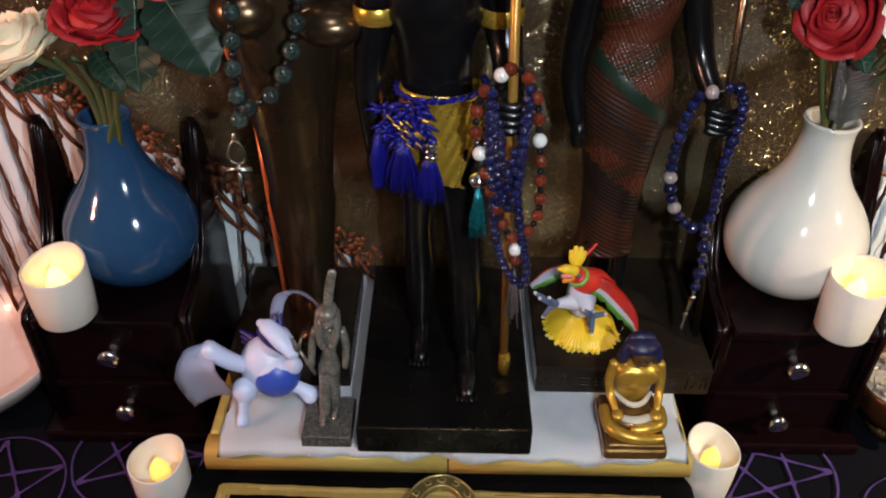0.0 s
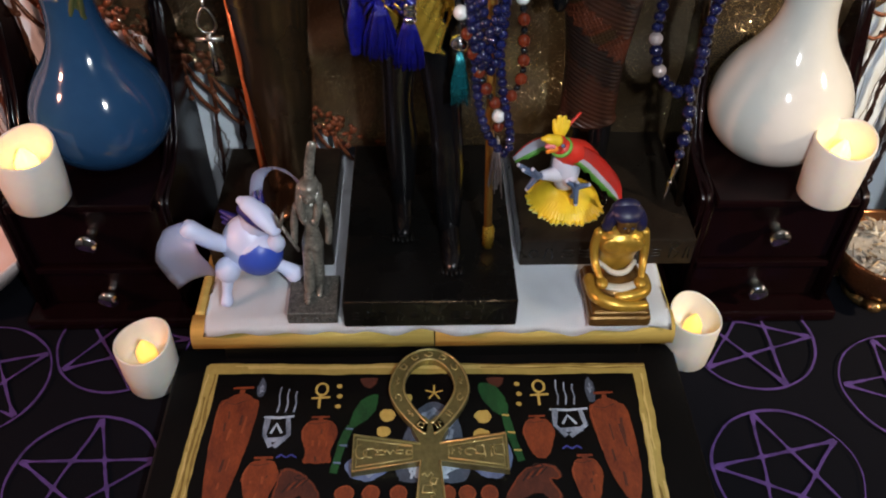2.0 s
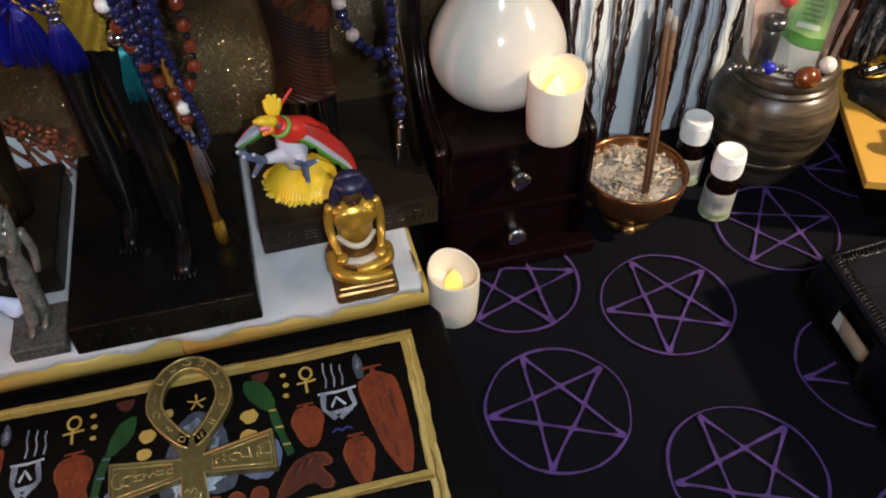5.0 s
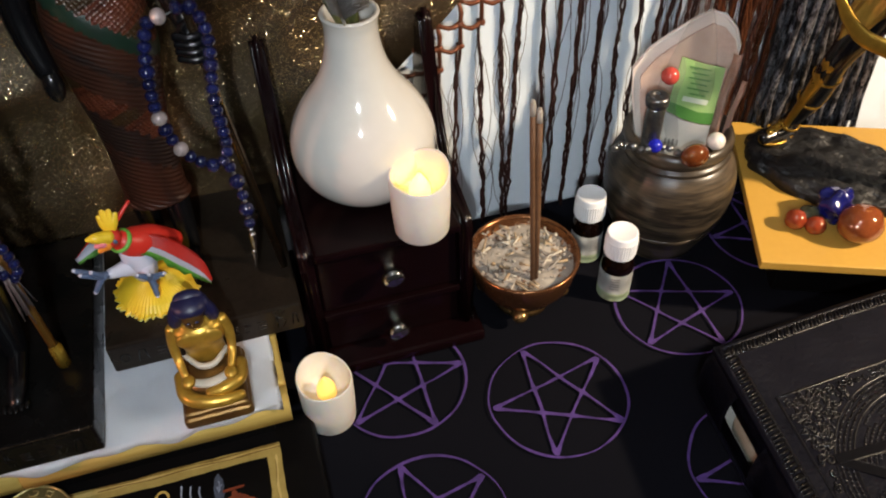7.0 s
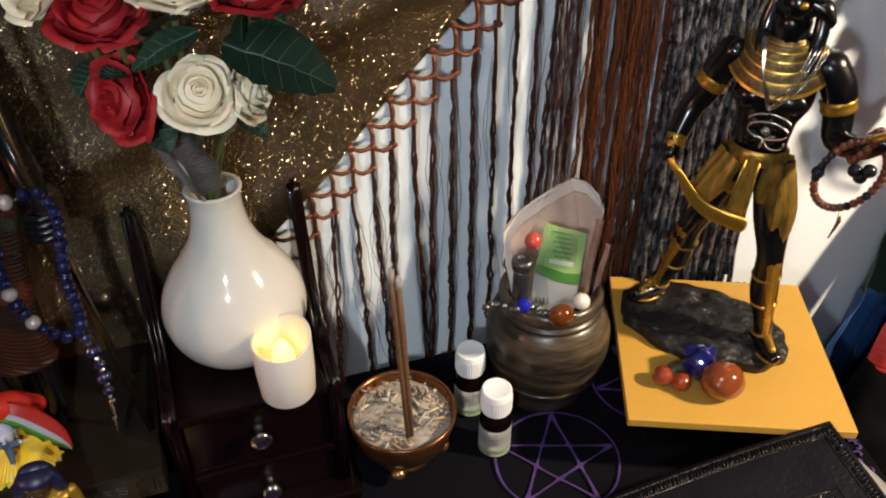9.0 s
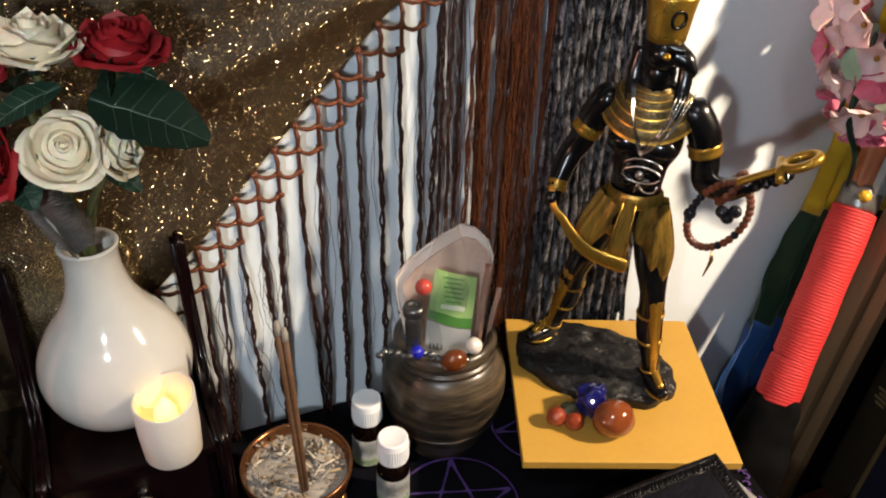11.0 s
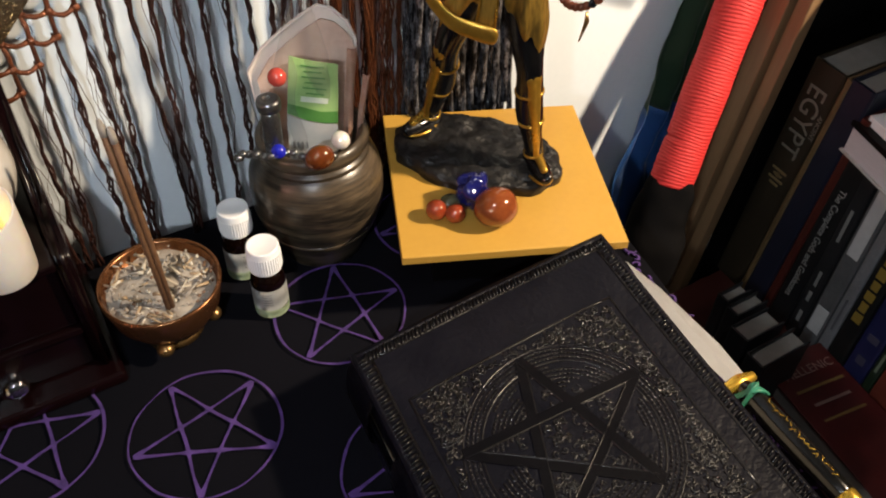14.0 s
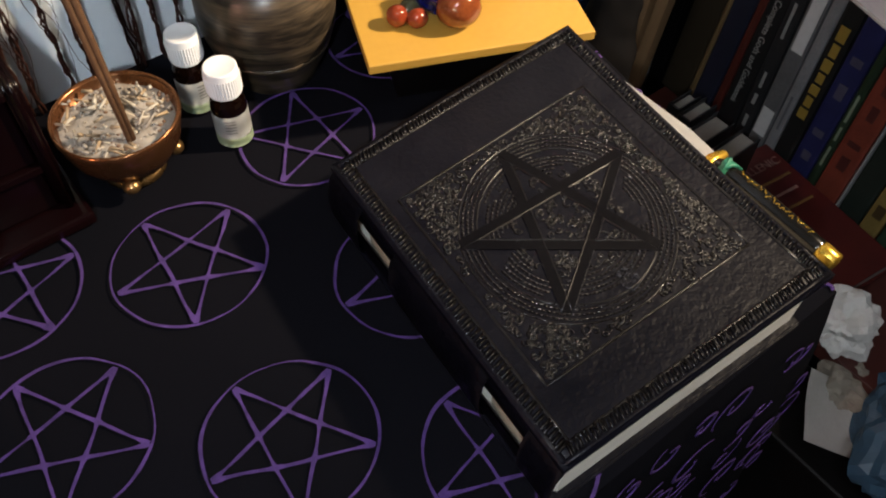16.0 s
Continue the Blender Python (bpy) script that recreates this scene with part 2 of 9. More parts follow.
M_BRASS = mat("aged_brass", (0.42, 0.26, 0.10), (0.20, 0.11, 0.045), 0.28, 0.9, 60, 400, 0.2)

# ---- large structure ----
def wall_box(name, lo, hi, m):
    s = Shape()
    s.box([(a + b) / 2 for a, b in zip(lo, hi)], [b - a for a, b in zip(lo, hi)])
    return tagged(s.done(name, m), kind="structure")


M_FLOOR = mat("floor_boards", (0.05, 0.032, 0.02), (0.03, 0.02, 0.014), 0.6, scale=8, fine=90, bump=0.2)
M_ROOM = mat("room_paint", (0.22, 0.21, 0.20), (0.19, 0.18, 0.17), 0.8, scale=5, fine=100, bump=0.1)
tagged(wall_box("wall_north", (-1.6, 0.575, -0.8), (2.0, 0.68, 2.0), M_WALL), "pale blue painted wall behind the altar", "wall")
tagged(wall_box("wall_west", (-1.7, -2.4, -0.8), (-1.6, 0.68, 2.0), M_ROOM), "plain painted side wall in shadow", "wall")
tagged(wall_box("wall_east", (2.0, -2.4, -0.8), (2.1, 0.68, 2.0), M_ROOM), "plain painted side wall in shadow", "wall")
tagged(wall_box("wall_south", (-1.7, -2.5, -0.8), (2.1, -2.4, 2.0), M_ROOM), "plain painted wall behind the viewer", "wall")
tagged(wall_box("floor", (-1.7, -2.5, -0.9), (2.1, 0.68, -0.8), M_FLOOR), "dark wooden floor", "floor")
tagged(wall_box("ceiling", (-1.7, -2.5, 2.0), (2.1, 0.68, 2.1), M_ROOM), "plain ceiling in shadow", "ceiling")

# ---- altar table with its printed cloth ----
table = thing("altar_table", (0.0, 0.3, -0.72), "low dark table under a black cloth", "table")
s = Shape()
s.box((0.0635, 0.022, 0.70), (1.25, 0.484, 0.03), bevel=0.004)
s.done("tabletop", M_BLACKWOOD, table)
for x in (-0.5, 0.66):
    for y in (-0.18, 0.24):
        s = Shape()
        s.box((x, y, 0.3425), (0.05, 0.05, 0.685), bevel=0.004)
        s.done("leg", M_BLACKWOOD, table)

cloth = thing("altar_cloth", (0, 0, 0), "black cotton altar cloth printed with purple pentacles", "tablecloth")
EDGE_X, EDGE_Y = 0.700, 0.078


def cloth_z(x, y):
    return -0.0012 + 0.0007 * noise.noise(Vector((x * 9, y * 9, 3)))


s = Shape()
s.grid(lambda u, v: Vector((-0.56 + u * (EDGE_X + 0.56 + 0.080 * v), EDGE_Y + v * (0.565 - EDGE_Y), cloth_z(-0.56 + u * 1.29, v * 0.5))), 60, 26)
# hanging front and side, in soft folds
s.grid(lambda u, v: Vector((-0.56 + u * (EDGE_X + 0.56), EDGE_Y - 0.012 * math.sin(min(v * 6, 1.57)) - 0.02 * v * (1 + math.sin(u * 41)), -0.0012 - 0.42 * v)), 90, 14)
s.grid(lambda u, v: Vector((EDGE_X + 0.080 * u + 0.012 * math.sin(min(v * 6, 1.57)) + 0.015 * v * (1 + math.sin(u * 17)), EDGE_Y + u * (0.565 - EDGE_Y), -0.0012 - 0.42 * v)), 40, 14)
s.done("cloth", M_CLOTH, cloth)


def pentacle(cx, cy, r, a0, seed):
    rng = random.Random(seed)
    s = Shape()
    z = 0.0006

    def bar(p, q, w0, w1):
        p, q = Vector(p), Vector(q)
        d = (q - p).normalized()
        sd = Vector((-d.y, d.x))
        n = 44
        left, right = [], []
        ph = rng.uniform(0, 50)
        for k in range(n + 1):
            t = k / n
            blot = sum(math.exp(-((t - c) / 0.032) ** 2) for c in (0.382, 0.618)) * 0.75 + sum(math.exp(-((t - c) / 0.055) ** 2) for c in (0.03, 0.97)) * 1.0
            w = (w0 + (w1 - w0) * t) * (0.92 + 0.55 * noise.noise(Vector((ph, t * 5, 0))) + 0.22 * noise.noise(Vector((ph, t * 26, 3))) + blot) / 2
            c = p.lerp(q, t) + sd * 0.0011 * noise.noise(Vector((ph, t * 3, 7)))
            left.append(s.bm.verts.new((c.x + sd.x * w, c.y + sd.y * w, z)))
            right.append(s.bm.verts.new((c.x - sd.x * w, c.y - sd.y * w, z)))
        for k in range(n):
            s.bm.faces.new((left[k], left[k + 1], right[k + 1], right[k]))

    tips = [(cx + r * math.cos(radians(a0 + 72 * k)), cy + r * math.sin(radians(a0 + 72 * k))) for k in range(5)]
    for k in range(5):
        z = 0.0006 + 0.00012 * k
        bar(tips[k], tips[(k + 2) % 5], rng.uniform(0.0017, 0.0024), rng.uniform(0.0016, 0.0022))
    z = 0.0014
    n, a, b = 120, [], []
    for k in range(n):
        t = 2 * math.pi * k / n
        rr = r * 1.035 * (1 + 0.012 * math.sin(2 * t + seed))
        e = Vector((1.6 * math.cos(t), 1.6 * math.sin(t), seed * 3.7))
        w = 0.00090 * (0.95 + 0.75 * noise.noise(e) + 0.25 * noise.noise(e * 6))
        rr += 0.0009 * noise.noise(e * 1.5 + Vector((9, 0, 0)))
        a.append(s.bm.verts.new((cx + (rr - w) * math.cos(t), cy + (rr - w) * math.sin(t), z)))
        b.append(s.bm.verts.new((cx + (rr + w) * math.cos(t), cy + (rr + w) * math.sin(t), z)))
    for k in range(n):
        s.bm.faces.new((a[k], a[(k + 1) % n], b[(k + 1) % n], b[k]))
    s.done("pentacle_print", M_PRINT, cloth, "purple printed pentacle in a ring")


for k, (cx, cy, a0) in enumerate([(0.2486, 0.291, 30), (0.3656, 0.360, 30), (0.3516, 0.211, 30), (0.479, 0.263, 30), (0.448, 0.126, 30), (0.2486, 0.135, 30),
                                  (0.257, 0.412, 0), (0.493, 0.4135, 0), (0.61, 0.47, 30), (-0.234, 0.294, 18), (-0.335, 0.38, 30), (-0.236, 0.418, 0), (-0.345, 0.235, 30),
                                  (-0.43, 0.30, 0), (0.13, 0.08, 0), (-0.1, 0.08, 30)]):
    pentacle(cx, cy, 0.0495, a0, k)
# curling purple border along the hanging edge
s = Shape()
rng = random.Random(4)


def curl(o, ex, ey, r, turns, w, ph):
    pts = []
    for k in range(26):
        t = k / 25
        a = ph + turns * 2 * math.pi * t
        q = r * (0.15 + 0.85 * t)
        pts.append(o + ex * q * math.cos(a) + ey * q * math.sin(a))
    s.tube(pts, [w * (0.4 + math.sin(math.pi * (0.1 + 0.8 * k / 25))) for k in range(26)], 0, 4, True, 0.25, up=ex.cross(ey))


for k in range(12):
    for j in range(5):
        x, z = min(0.680, 0.29 + 0.035 * k + rng.uniform(-0.012, 0.012)), -0.03 - 0.042 * j + rng.uniform(-0.010, 0.010)
        u, v = (x + 0.56) / (EDGE_X + 0.56), -z / 0.42
        y = EDGE_Y - 0.012 * math.sin(min(v * 6, 1.57)) - 0.02 * v * (1 + math.sin(u * 41)) - 0.0022
        curl(Vector((x, y, z)), Vector((1, 0, 0)), Vector((0, 0.05, 1)).normalized(), rng.uniform(0.014, 0.026), rng.choice((-1, 1)) * rng.uniform(0.6, 1.3), rng.uniform(0.0010, 0.0019), rng.uniform(0, 6))
for k in range(18):
    for j in range(4):
        curl(Vector((EDGE_X - 0.007 + 0.080 * (k * 0.027 / 0.487) + rng.uniform(-0.006, 0.006), EDGE_Y + 0.004 + 0.027 * k + 0.007 * j, 0.0006)), Vector((1, 0, 0)), Vector((0, 1, 0)), rng.uniform(0.004, 0.008), 0.6 * rng.choice((-1, 1)), 0.0011, rng.uniform(0, 6))
tagged(s.done("border_print", M_PRINT, cloth, "curling purple border print"), kind="stuff")

# ---- black painted box with the picture panel ----
panel = thing("painted_box", (0.0015, 0.2625, 0), "low black box with a hand-painted offering scene and gold border", "box")
s = Shape()
s.box((0, -0.005, 0.0095), (0.372, 0.27, 0.019), bevel=0.0025)
s.done("box_body", M_BLACKWOOD, panel)
M_STROKE = mat("gold_brush_paint", (0.52, 0.40, 0.12), (0.30, 0.215, 0.055), 0.45, 0.35, 60, 400, 0.6, spread=0.6)
M_DULLSTREAK = mat("dull_gold_streak", (0.26, 0.17, 0.04), (0.15, 0.095, 0.022), 0.5, 0.3, 60, 400, 0.6, spread=0.6)
M_STREAK = mat("bright_gold_streak", (0.72, 0.56, 0.22), (0.46, 0.33, 0.10), 0.42, 0.35, 60, 400, 0.6, spread=0.6)


def stroke(pts, w, m, name, label="", z=0.0194, wob=0.12, seed=1, par=None):
    """A painted brush stroke on the lid."""
    rng = random.Random(seed)
    s = Shape()
    pts = [Vector(p) for p in pts]
    fine = []
    for a, b in zip(pts, pts[1:]):
        k = max(2, int((b - a).length / 0.006))
        fine += [a.lerp(b, i / k) for i in range(k)]
    fine.append(pts[-1])
    left, right = [], []
    for i, p in enumerate(fine):
        d = (fine[min(i + 1, len(fine) - 1)] - fine[max(i - 1, 0)]).normalized()
        sd = Vector((-d.y, d.x))
        ww = w / 2 * (1 + wob * rng.uniform(-1, 1))
        left.append((p.x + sd.x * ww, p.y + sd.y * ww))
        right.append((p.x - sd.x * ww, p.y - sd.y * ww))
    lo = [[s.bm.verts.new((x, y, zz)) for x, y in side] for side in (left, right) for zz in (z,)]
    for i in range(len(fine) - 1):
        s.bm.faces.new((lo[0][i], lo[0][i + 1], lo[1][i + 1], lo[1][i]))
    for f in s.bm.faces:
        if f.normal.z < 0:
            f.normal_flip()
    return s.done(name, m, par or panel, label)


# gold border: top, sides, inner bar, each brushed in several passes
def border(a, b, w, seed, label=""):
    """A broad ragged stroke with bright and dull bristle streaks along it."""
    rng = random.Random(seed)
    a, b = Vector(a), Vector(b)
    d = (b - a).normalized()
    sd = Vector((-d.y, d.x))
    n = 7

    def bent(off, k0, k1):
        return [tuple(a.lerp(b, k0 + (k1 - k0) * k / n) + sd * (off + 0.0006 * math.sin(seed + 2.1 * k))) for k in range(n + 1)]
    z = 0.0193 + 0.00035 * (seed - 11)
    stroke(bent(0, 0, 1), w, M_STROKE, "border", label, z=z, seed=seed, wob=0.10)
    for j in range(9):
        k0 = rng.uniform(0, 0.7)
        stroke(bent(rng.uniform(-0.40, 0.40) * w, k0, min(1, k0 + rng.uniform(0.15, 0.6))), rng.uniform(0.0006, 0.0019), rng.choice((M_STREAK, M_STREAK, M_DULLSTREAK)), "border_streak", z=z + 0.00004 + 0.00003 * j, wob=0.45, seed=seed * 7 + j)


border((-0.1665, -0.125), (-0.1578, 0.1135), 0.0098, 11, "gold brushed border")
border((0.1430, -0.125), (0.1560, 0.1085), 0.0098, 12)
border((-0.1610, 0.1098), (0.1600, 0.1050), 0.0095, 13)
border((-0.1570, -0.0065), (0.1475, -0.0085), 0.0072, 14)
border((-0.1640, -0.117), (0.1420, -0.118), 0.0085, 15)

# ---- gilded tray that carries the statues ----
tray = thing("gilded_platform", (0.006, 0.462, -0.002), "low platform with gold front edge under a white cloth", "platform")
s = Shape()
s.box((0, 0.006, 0.0275), (0.31, 0.17, 0.051), bevel=0.002)
s.done("plinth", M_BLACKWOOD, tray)
for x0, x1 in ((-0.169, -0.0005), (0.0005, 0.169)):
    s = Shape()
    s.extrude_profile([(-0.097, 0.054)] + [(-0.0875 - 0.0095 * math.cos(radians(a)), 0.0600 + 0.0105 * math.sin(radians(a))) for a in range(0, 91, 10)] + [(-0.08, 0.0705), (-0.08, 0.054)], "x", x0, x1)
    for f in s.bm.faces:
        f.smooth = abs(f.normal.x) < 0.5
    s.done("front_edge", M_GOLDPAINT, tray, "brushed gold edge moulding")
for x in (-0.165, 0.165):
    s = Shape()
    s.box((x, 0.009, 0.0618), (0.008, 0.176, 0.0165), bevel=0.003)
    s.done("side_edge", M_GOLDPAINT, tray)
s = Shape()
s.box((0, 0.009, 0.060), (0.321, 0.176, 0.018), bevel=0.001)
s.done("board", M_WHITECLOTH, tray)

wcloth = Shape()


def linen(u, v):
    x = -0.153 + 0.324 * u
    y = 0.3685 + 0.190 * v
    edge = 0.007 * noise.noise(Vector((u * 12, 0, 1))) if v == 0 else 0
    over = max(0.0, 1 - v / 0.05)
    y -= 0.0048 * over
    return Vector((x + (0.003 * noise.noise(Vector((0, v * 12, 5))) if u in (0, 1) else 0), y + edge, 0.0732 - 0.0056 * over ** 2 + 0.0030 * noise.noise(Vector((x * 30, y * 34, 0))) + 0.0014 * noise.noise(Vector((x * 90, y * 70, 4)))))


wcloth.grid(linen, 110, 64)
bmesh.ops.solidify(wcloth.bm, geom=wcloth.bm.faces[:], thickness=0.0012)
tagged(wcloth.done("linen_cloth", M_WHITECLOTH), "white cotton cloth spread over the platform", "cloth")

# ---- drawer cabinets ----
def knob(par, place):
    k = Shape()
    k.lathe([(0.0, 0.0), (0.0045, 0.0), (0.0035, 0.003), (0.003, 0.006), (0.0055, 0.008), (0.0082, 0.0115), (0.0086, 0.014), (0.0068, 0.0168), (0.0, 0.018)], seg=20, turn=T(0, 0, 0, 90))
    k.done("knob", M_CHROME, par, "round polished chrome knob", place)


def cabinet(x):
    cab = thing("drawer_cabinet", (x, 0.50, 0), "small dark lacquered two-drawer cabinet with raised side boards", "cabinet", "drawer cabinets beside the statues")
    s = Shape()
    s.box((0, -0.002, 0.0055), (0.136, 0.140, 0.011), bevel=0.003)
    s.done("plinth", M_MAHOGANY, cab)
    for sx in (-0.0575, 0.0575):
        s = Shape()
        s.extrude_profile([(-0.058, 0.011), (-0.058, 0.114), (-0.053, 0.1215), (-0.018, 0.1225), (0.002, 0.134), (0.018, 0.162), (0.027, 0.196), (0.033, 0.226), (0.039, 0.234), (0.046, 0.231), (0.053, 0.205), (0.062, 0.15), (0.062, 0.011)], "x", sx - 0.005, sx + 0.005)
        bmesh.ops.bevel(s.bm, geom=[e for e in s.bm.edges if abs(e.verts[0].co.x - e.verts[1].co.x) < 1e-6], offset=0.0030, segments=4, affect="EDGES")
        for f in s.bm.faces:
            f.smooth = abs(f.normal.x) < 0.98
        s.done("side_board", M_MAHOGANY, cab)
    s = Shape()
    s.box((0, 0.002, 0.1165), (0.105, 0.126, 0.007), bevel=0.002)
    s.done("top_board", M_MAHOGANY, cab)
    s = Shape()
    s.box((0, 0.0, 0.0505), (0.105, 0.112, 0.006), bevel=0.001)
    s.done("shelf_rail", M_MAHOGANY, cab)
    s = Shape()
    s.box((0, 0.058, 0.0635), (0.105, 0.005, 0.099))
    s.done("back_panel", M_MAHOGANY, cab)
    for z, h, kz in ((0.0293, 0.0350, 0.0285), (0.0831, 0.0580, 0.0880)):
        s = Shape()
        s.box((0, 0.002, z), (0.1035, 0.108, h), bevel=0.0018)
        d = s.done("drawer", M_MAHOGANY, cab)
        knob(d, (0, -0.052, kz))
    return cab


cabinet(0.264)
cabinet(-0.246)

# ---- vases ----
VASE = [(0.0, 0.0), (0.024, 0.0), (0.036, 0.006), (0.047, 0.020), (0.0515, 0.038), (0.049, 0.056), (0.041, 0.073), (0.030, 0.089), (0.0225, 0.104), (0.0185, 0.120), (0.0175, 0.134), (0.0185, 0.1415), (0.0192, 0.144),
        (0.0175, 0.1452), (0.0150, 0.142), (0.0145, 0.125), (0.018, 0.10), (0.0, 0.09)]


def rounded(prof, n=5):
    """A smoother outline through the same points."""
    ps = [Vector((r, z)) for r, z in prof]
    out = []
    for i in range(len(ps) - 1):
        p0, p1, p2, p3 = ps[max(i - 1, 0)], ps[i], ps[i + 1], ps[min(i + 2, len(ps) - 1)]
        for k in range(n):
            t = k / n
            q = 0.5 * (2 * p1 + (p2 - p0) * t + (2 * p0 - 5 * p1 + 4 * p2 - p3) * t * t + (3 * p1 - p0 - 3 * p2 + p3) * t ** 3)
            out.append((max(q.x, 0.0), q.y))
    return out + [prof[-1]]


def vase(x, y, z, m, label, sr, sz):
    v = Shape()
    v.lathe([(r * sr, h * sz) for r, h in rounded(VASE)], seg=72)
    return tagged(v.done("vase", m, None, "", (x, y, z)), label, "vase", "bulb vases on the cabinets")


vase(0.2655, 0.507, 0.1202, M_WHITEGLAZE, "cream white glazed bulb vase on the cabinet", 1.00, 0.955)
vase(-0.2360, 0.507, 0.1202, M_BLUEGLAZE, "blue glazed bulb vase on the cabinet", 0.96, 0.915)

# ---- electric candles ----
def candle(x, y, z, lit, turn, sr, sz):
    c = thing("electric_candle", (x, y, z), "white wax electric candle with " + ("a bright flame" if lit else "a weak amber flame"), "candle", "electric candles", turn=turn)
    s = Shape()

    def wave(a, r, zz):
        return (0.0016 * math.sin(a * 2 + 0.6) + 0.0034 * math.cos(a - 0.8)) if zz > 0.03 else 0
    s.lathe([(0.0, 0.0), (0.0180, 0.0), (0.0190, 0.0015), (0.0202, 0.02), (0.0206, 0.0445), (0.0202, 0.0458), (0.0194, 0.0458), (0.0188, 0.0445), (0.0172, 0.030), (0.0125, 0.0255), (0.0, 0.025)], seg=40, wave=wave)
    s.done("wax_body", M_WAX, c)
    c.scale = (sr, sr, sz)
    s = Shape()
    s.lathe([(0.0, 0.0), (0.0052, 0.0), (0.0074, 0.004), (0.0070, 0.010), (0.0046, 0.0150), (0.0018, 0.0195), (0.0, 0.0205)], (0.0, 0.0, 0.0245), seg=20)
    s.done("flame", M_FLAMEB if lit else M_FLAME, c, "glowing amber plastic flame")


candle(0.2895, 0.4455, 0.1202, True, 0, 1.0, 1.10)
candle(-0.2720, 0.4475, 0.1202, True, 40, 1.08, 1.0)
candle(0.2010, 0.396, 0.0, False, 80, 0.95, 1.05)
candle(-0.2035, 0.379, 0.0, False, 0, 1.0, 1.0)

# ---- statues ----
Z0 = 0.0738


def glyphs(s, x0, x1, y, z0, z1, m, seed, size=1.0):
    """A row of small raised picture signs along a block's front."""
    rng = random.Random(seed)
    x = x0
    while x < x1:
        w = rng.uniform(0.004, 0.009) * size
        kind = rng.randrange(4)
        zm = (z0 + z1) / 2
        if kind == 0:
            s.tube([(x, y, z0 + 0.001), (x + w * 0.2, y, z1 - 0.001), (x + w * 0.6, y, z1 - 0.002), (x + w * 0.7, y, z0 + 0.001)], 0.0006 * size, m, 4)
        elif kind == 1:
            for q in (0.25, 0.5, 0.75):
                s.tube([(x, y, z0 + (z1 - z0) * q), (x + w, y, z0 + (z1 - z0) * q)], 0.0005 * size, m, 4)
        elif kind == 2:
            s.tube([(x + w / 2 + w * 0.4 * math.cos(a), y, zm + (z1 - z0) * 0.3 * math.sin(a)) for a in [k * 0.7854 for k in range(8)]], 0.0006 * size, m, 4, closed=True)
        else:
            s.tube([(x + w * 0.3, y, z0 + 0.001), (x + w * 0.35, y, z1 - 0.001)], 0.0007 * size, m, 4)
            s.tube([(x + w * 0.35, y, z1 - 0.002), (x + w, y, zm), (x + w * 0.7, y, z0 + 0.001)], 0.0005 * size, m, 4)
        x += w + 0.0035 * size


# tall black statue in a golden kilt, on its block
s = Shape()
s.box((0.003, 0.4515, Z0 + 0.0125), (0.118, 0.175, 0.025), 1, 0.0018)
zt = Z0 + 0.025
s.limb([(-0.016, 0.462, zt + 0.010), (-0.016, 0.464, 0.16), (-0.017, 0.460, 0.20), (-0.014, 0.460, 0.265)], [0.0085, 0.0115, 0.0105, 0.017], 0)
s.limb([(0.017, 0.432, zt + 0.010), (0.016, 0.440, 0.155), (0.014, 0.440, 0.19), (0.008, 0.455, 0.265)], [0.0085, 0.0115, 0.0110, 0.018], 0)
s.limb([(-0.016, 0.468, zt + 0.006), (-0.016, 0.442, zt + 0.005), (-0.016, 0.428, zt + 0.003)], [0.008, 0.008, 0.006], 0, flat=0.7)
s.limb([(0.017, 0.436, zt + 0.006), (0.018, 0.408, zt + 0.005), (0.018, 0.394, zt + 0.003)], [0.008, 0.008, 0.006], 0, flat=0.7)
s.limb([(-0.004, 0.457, 0.27), (-0.005, 0.457, 0.30), (-0.006, 0.458, 0.325), (-0.006, 0.460, 0.355), (-0.006, 0.462, 0.385)], [0.0235, 0.0215, 0.023, 0.031, 0.030], 0, flat=0.72, up=(0, 1, 0))
s.limb([(-0.036, 0.462, 0.385), (-0.041, 0.462, 0.345), (-0.046, 0.458, 0.305), (-0.041, 0.448, 0.262)], [0.0125, 0.0115, 0.0095, 0.008], 0)
s.limb([(0.025, 0.462, 0.385), (0.032, 0.460, 0.345), (0.036, 0.448, 0.322), (0.037, 0.428, 0.310)], [0.0125, 0.0115, 0.0095, 0.0085], 0)
s.ball((0.037, 0.424, 0.306), (0.010, 0.0095, 0.012), 0)
for k in range(4):
    s.limb([(0.028, 0.4145, 0.298 + 0.005 * k), (0.037, 0.4115, 0.297 + 0.005 * k), (0.046, 0.4145, 0.298 + 0.005 * k)], [0.0028] * 3, 0)
s.ball((-0.041, 0.446, 0.255), (0.008, 0.010, 0.013), 0)
s.ball((-0.006, 0.438, 0.3035), (0.003, 0.002, 0.003), 0)
s.limb([(-0.006, 0.462, 0.385), (-0.006, 0.462, 0.405)], [0.012, 0.012], 0)
s.ball((-0.006, 0.458, 0.425), (0.018, 0.02, 0.022), 0)
# kilt, belt, armlets, pectoral


def kilt(u, v):
    t = 2 * math.pi * u
    rr = (0.0240 + 0.0062 * v) * (1 + 0.030 * math.sin(24 * t + 26 * v))
    return Vector((-0.003 + rr * math.cos(t), 0.456 + 0.80 * rr * math.sin(t), 0.302 - (0.060 + 0.009 * math.sin(t + 0.9)) * v))


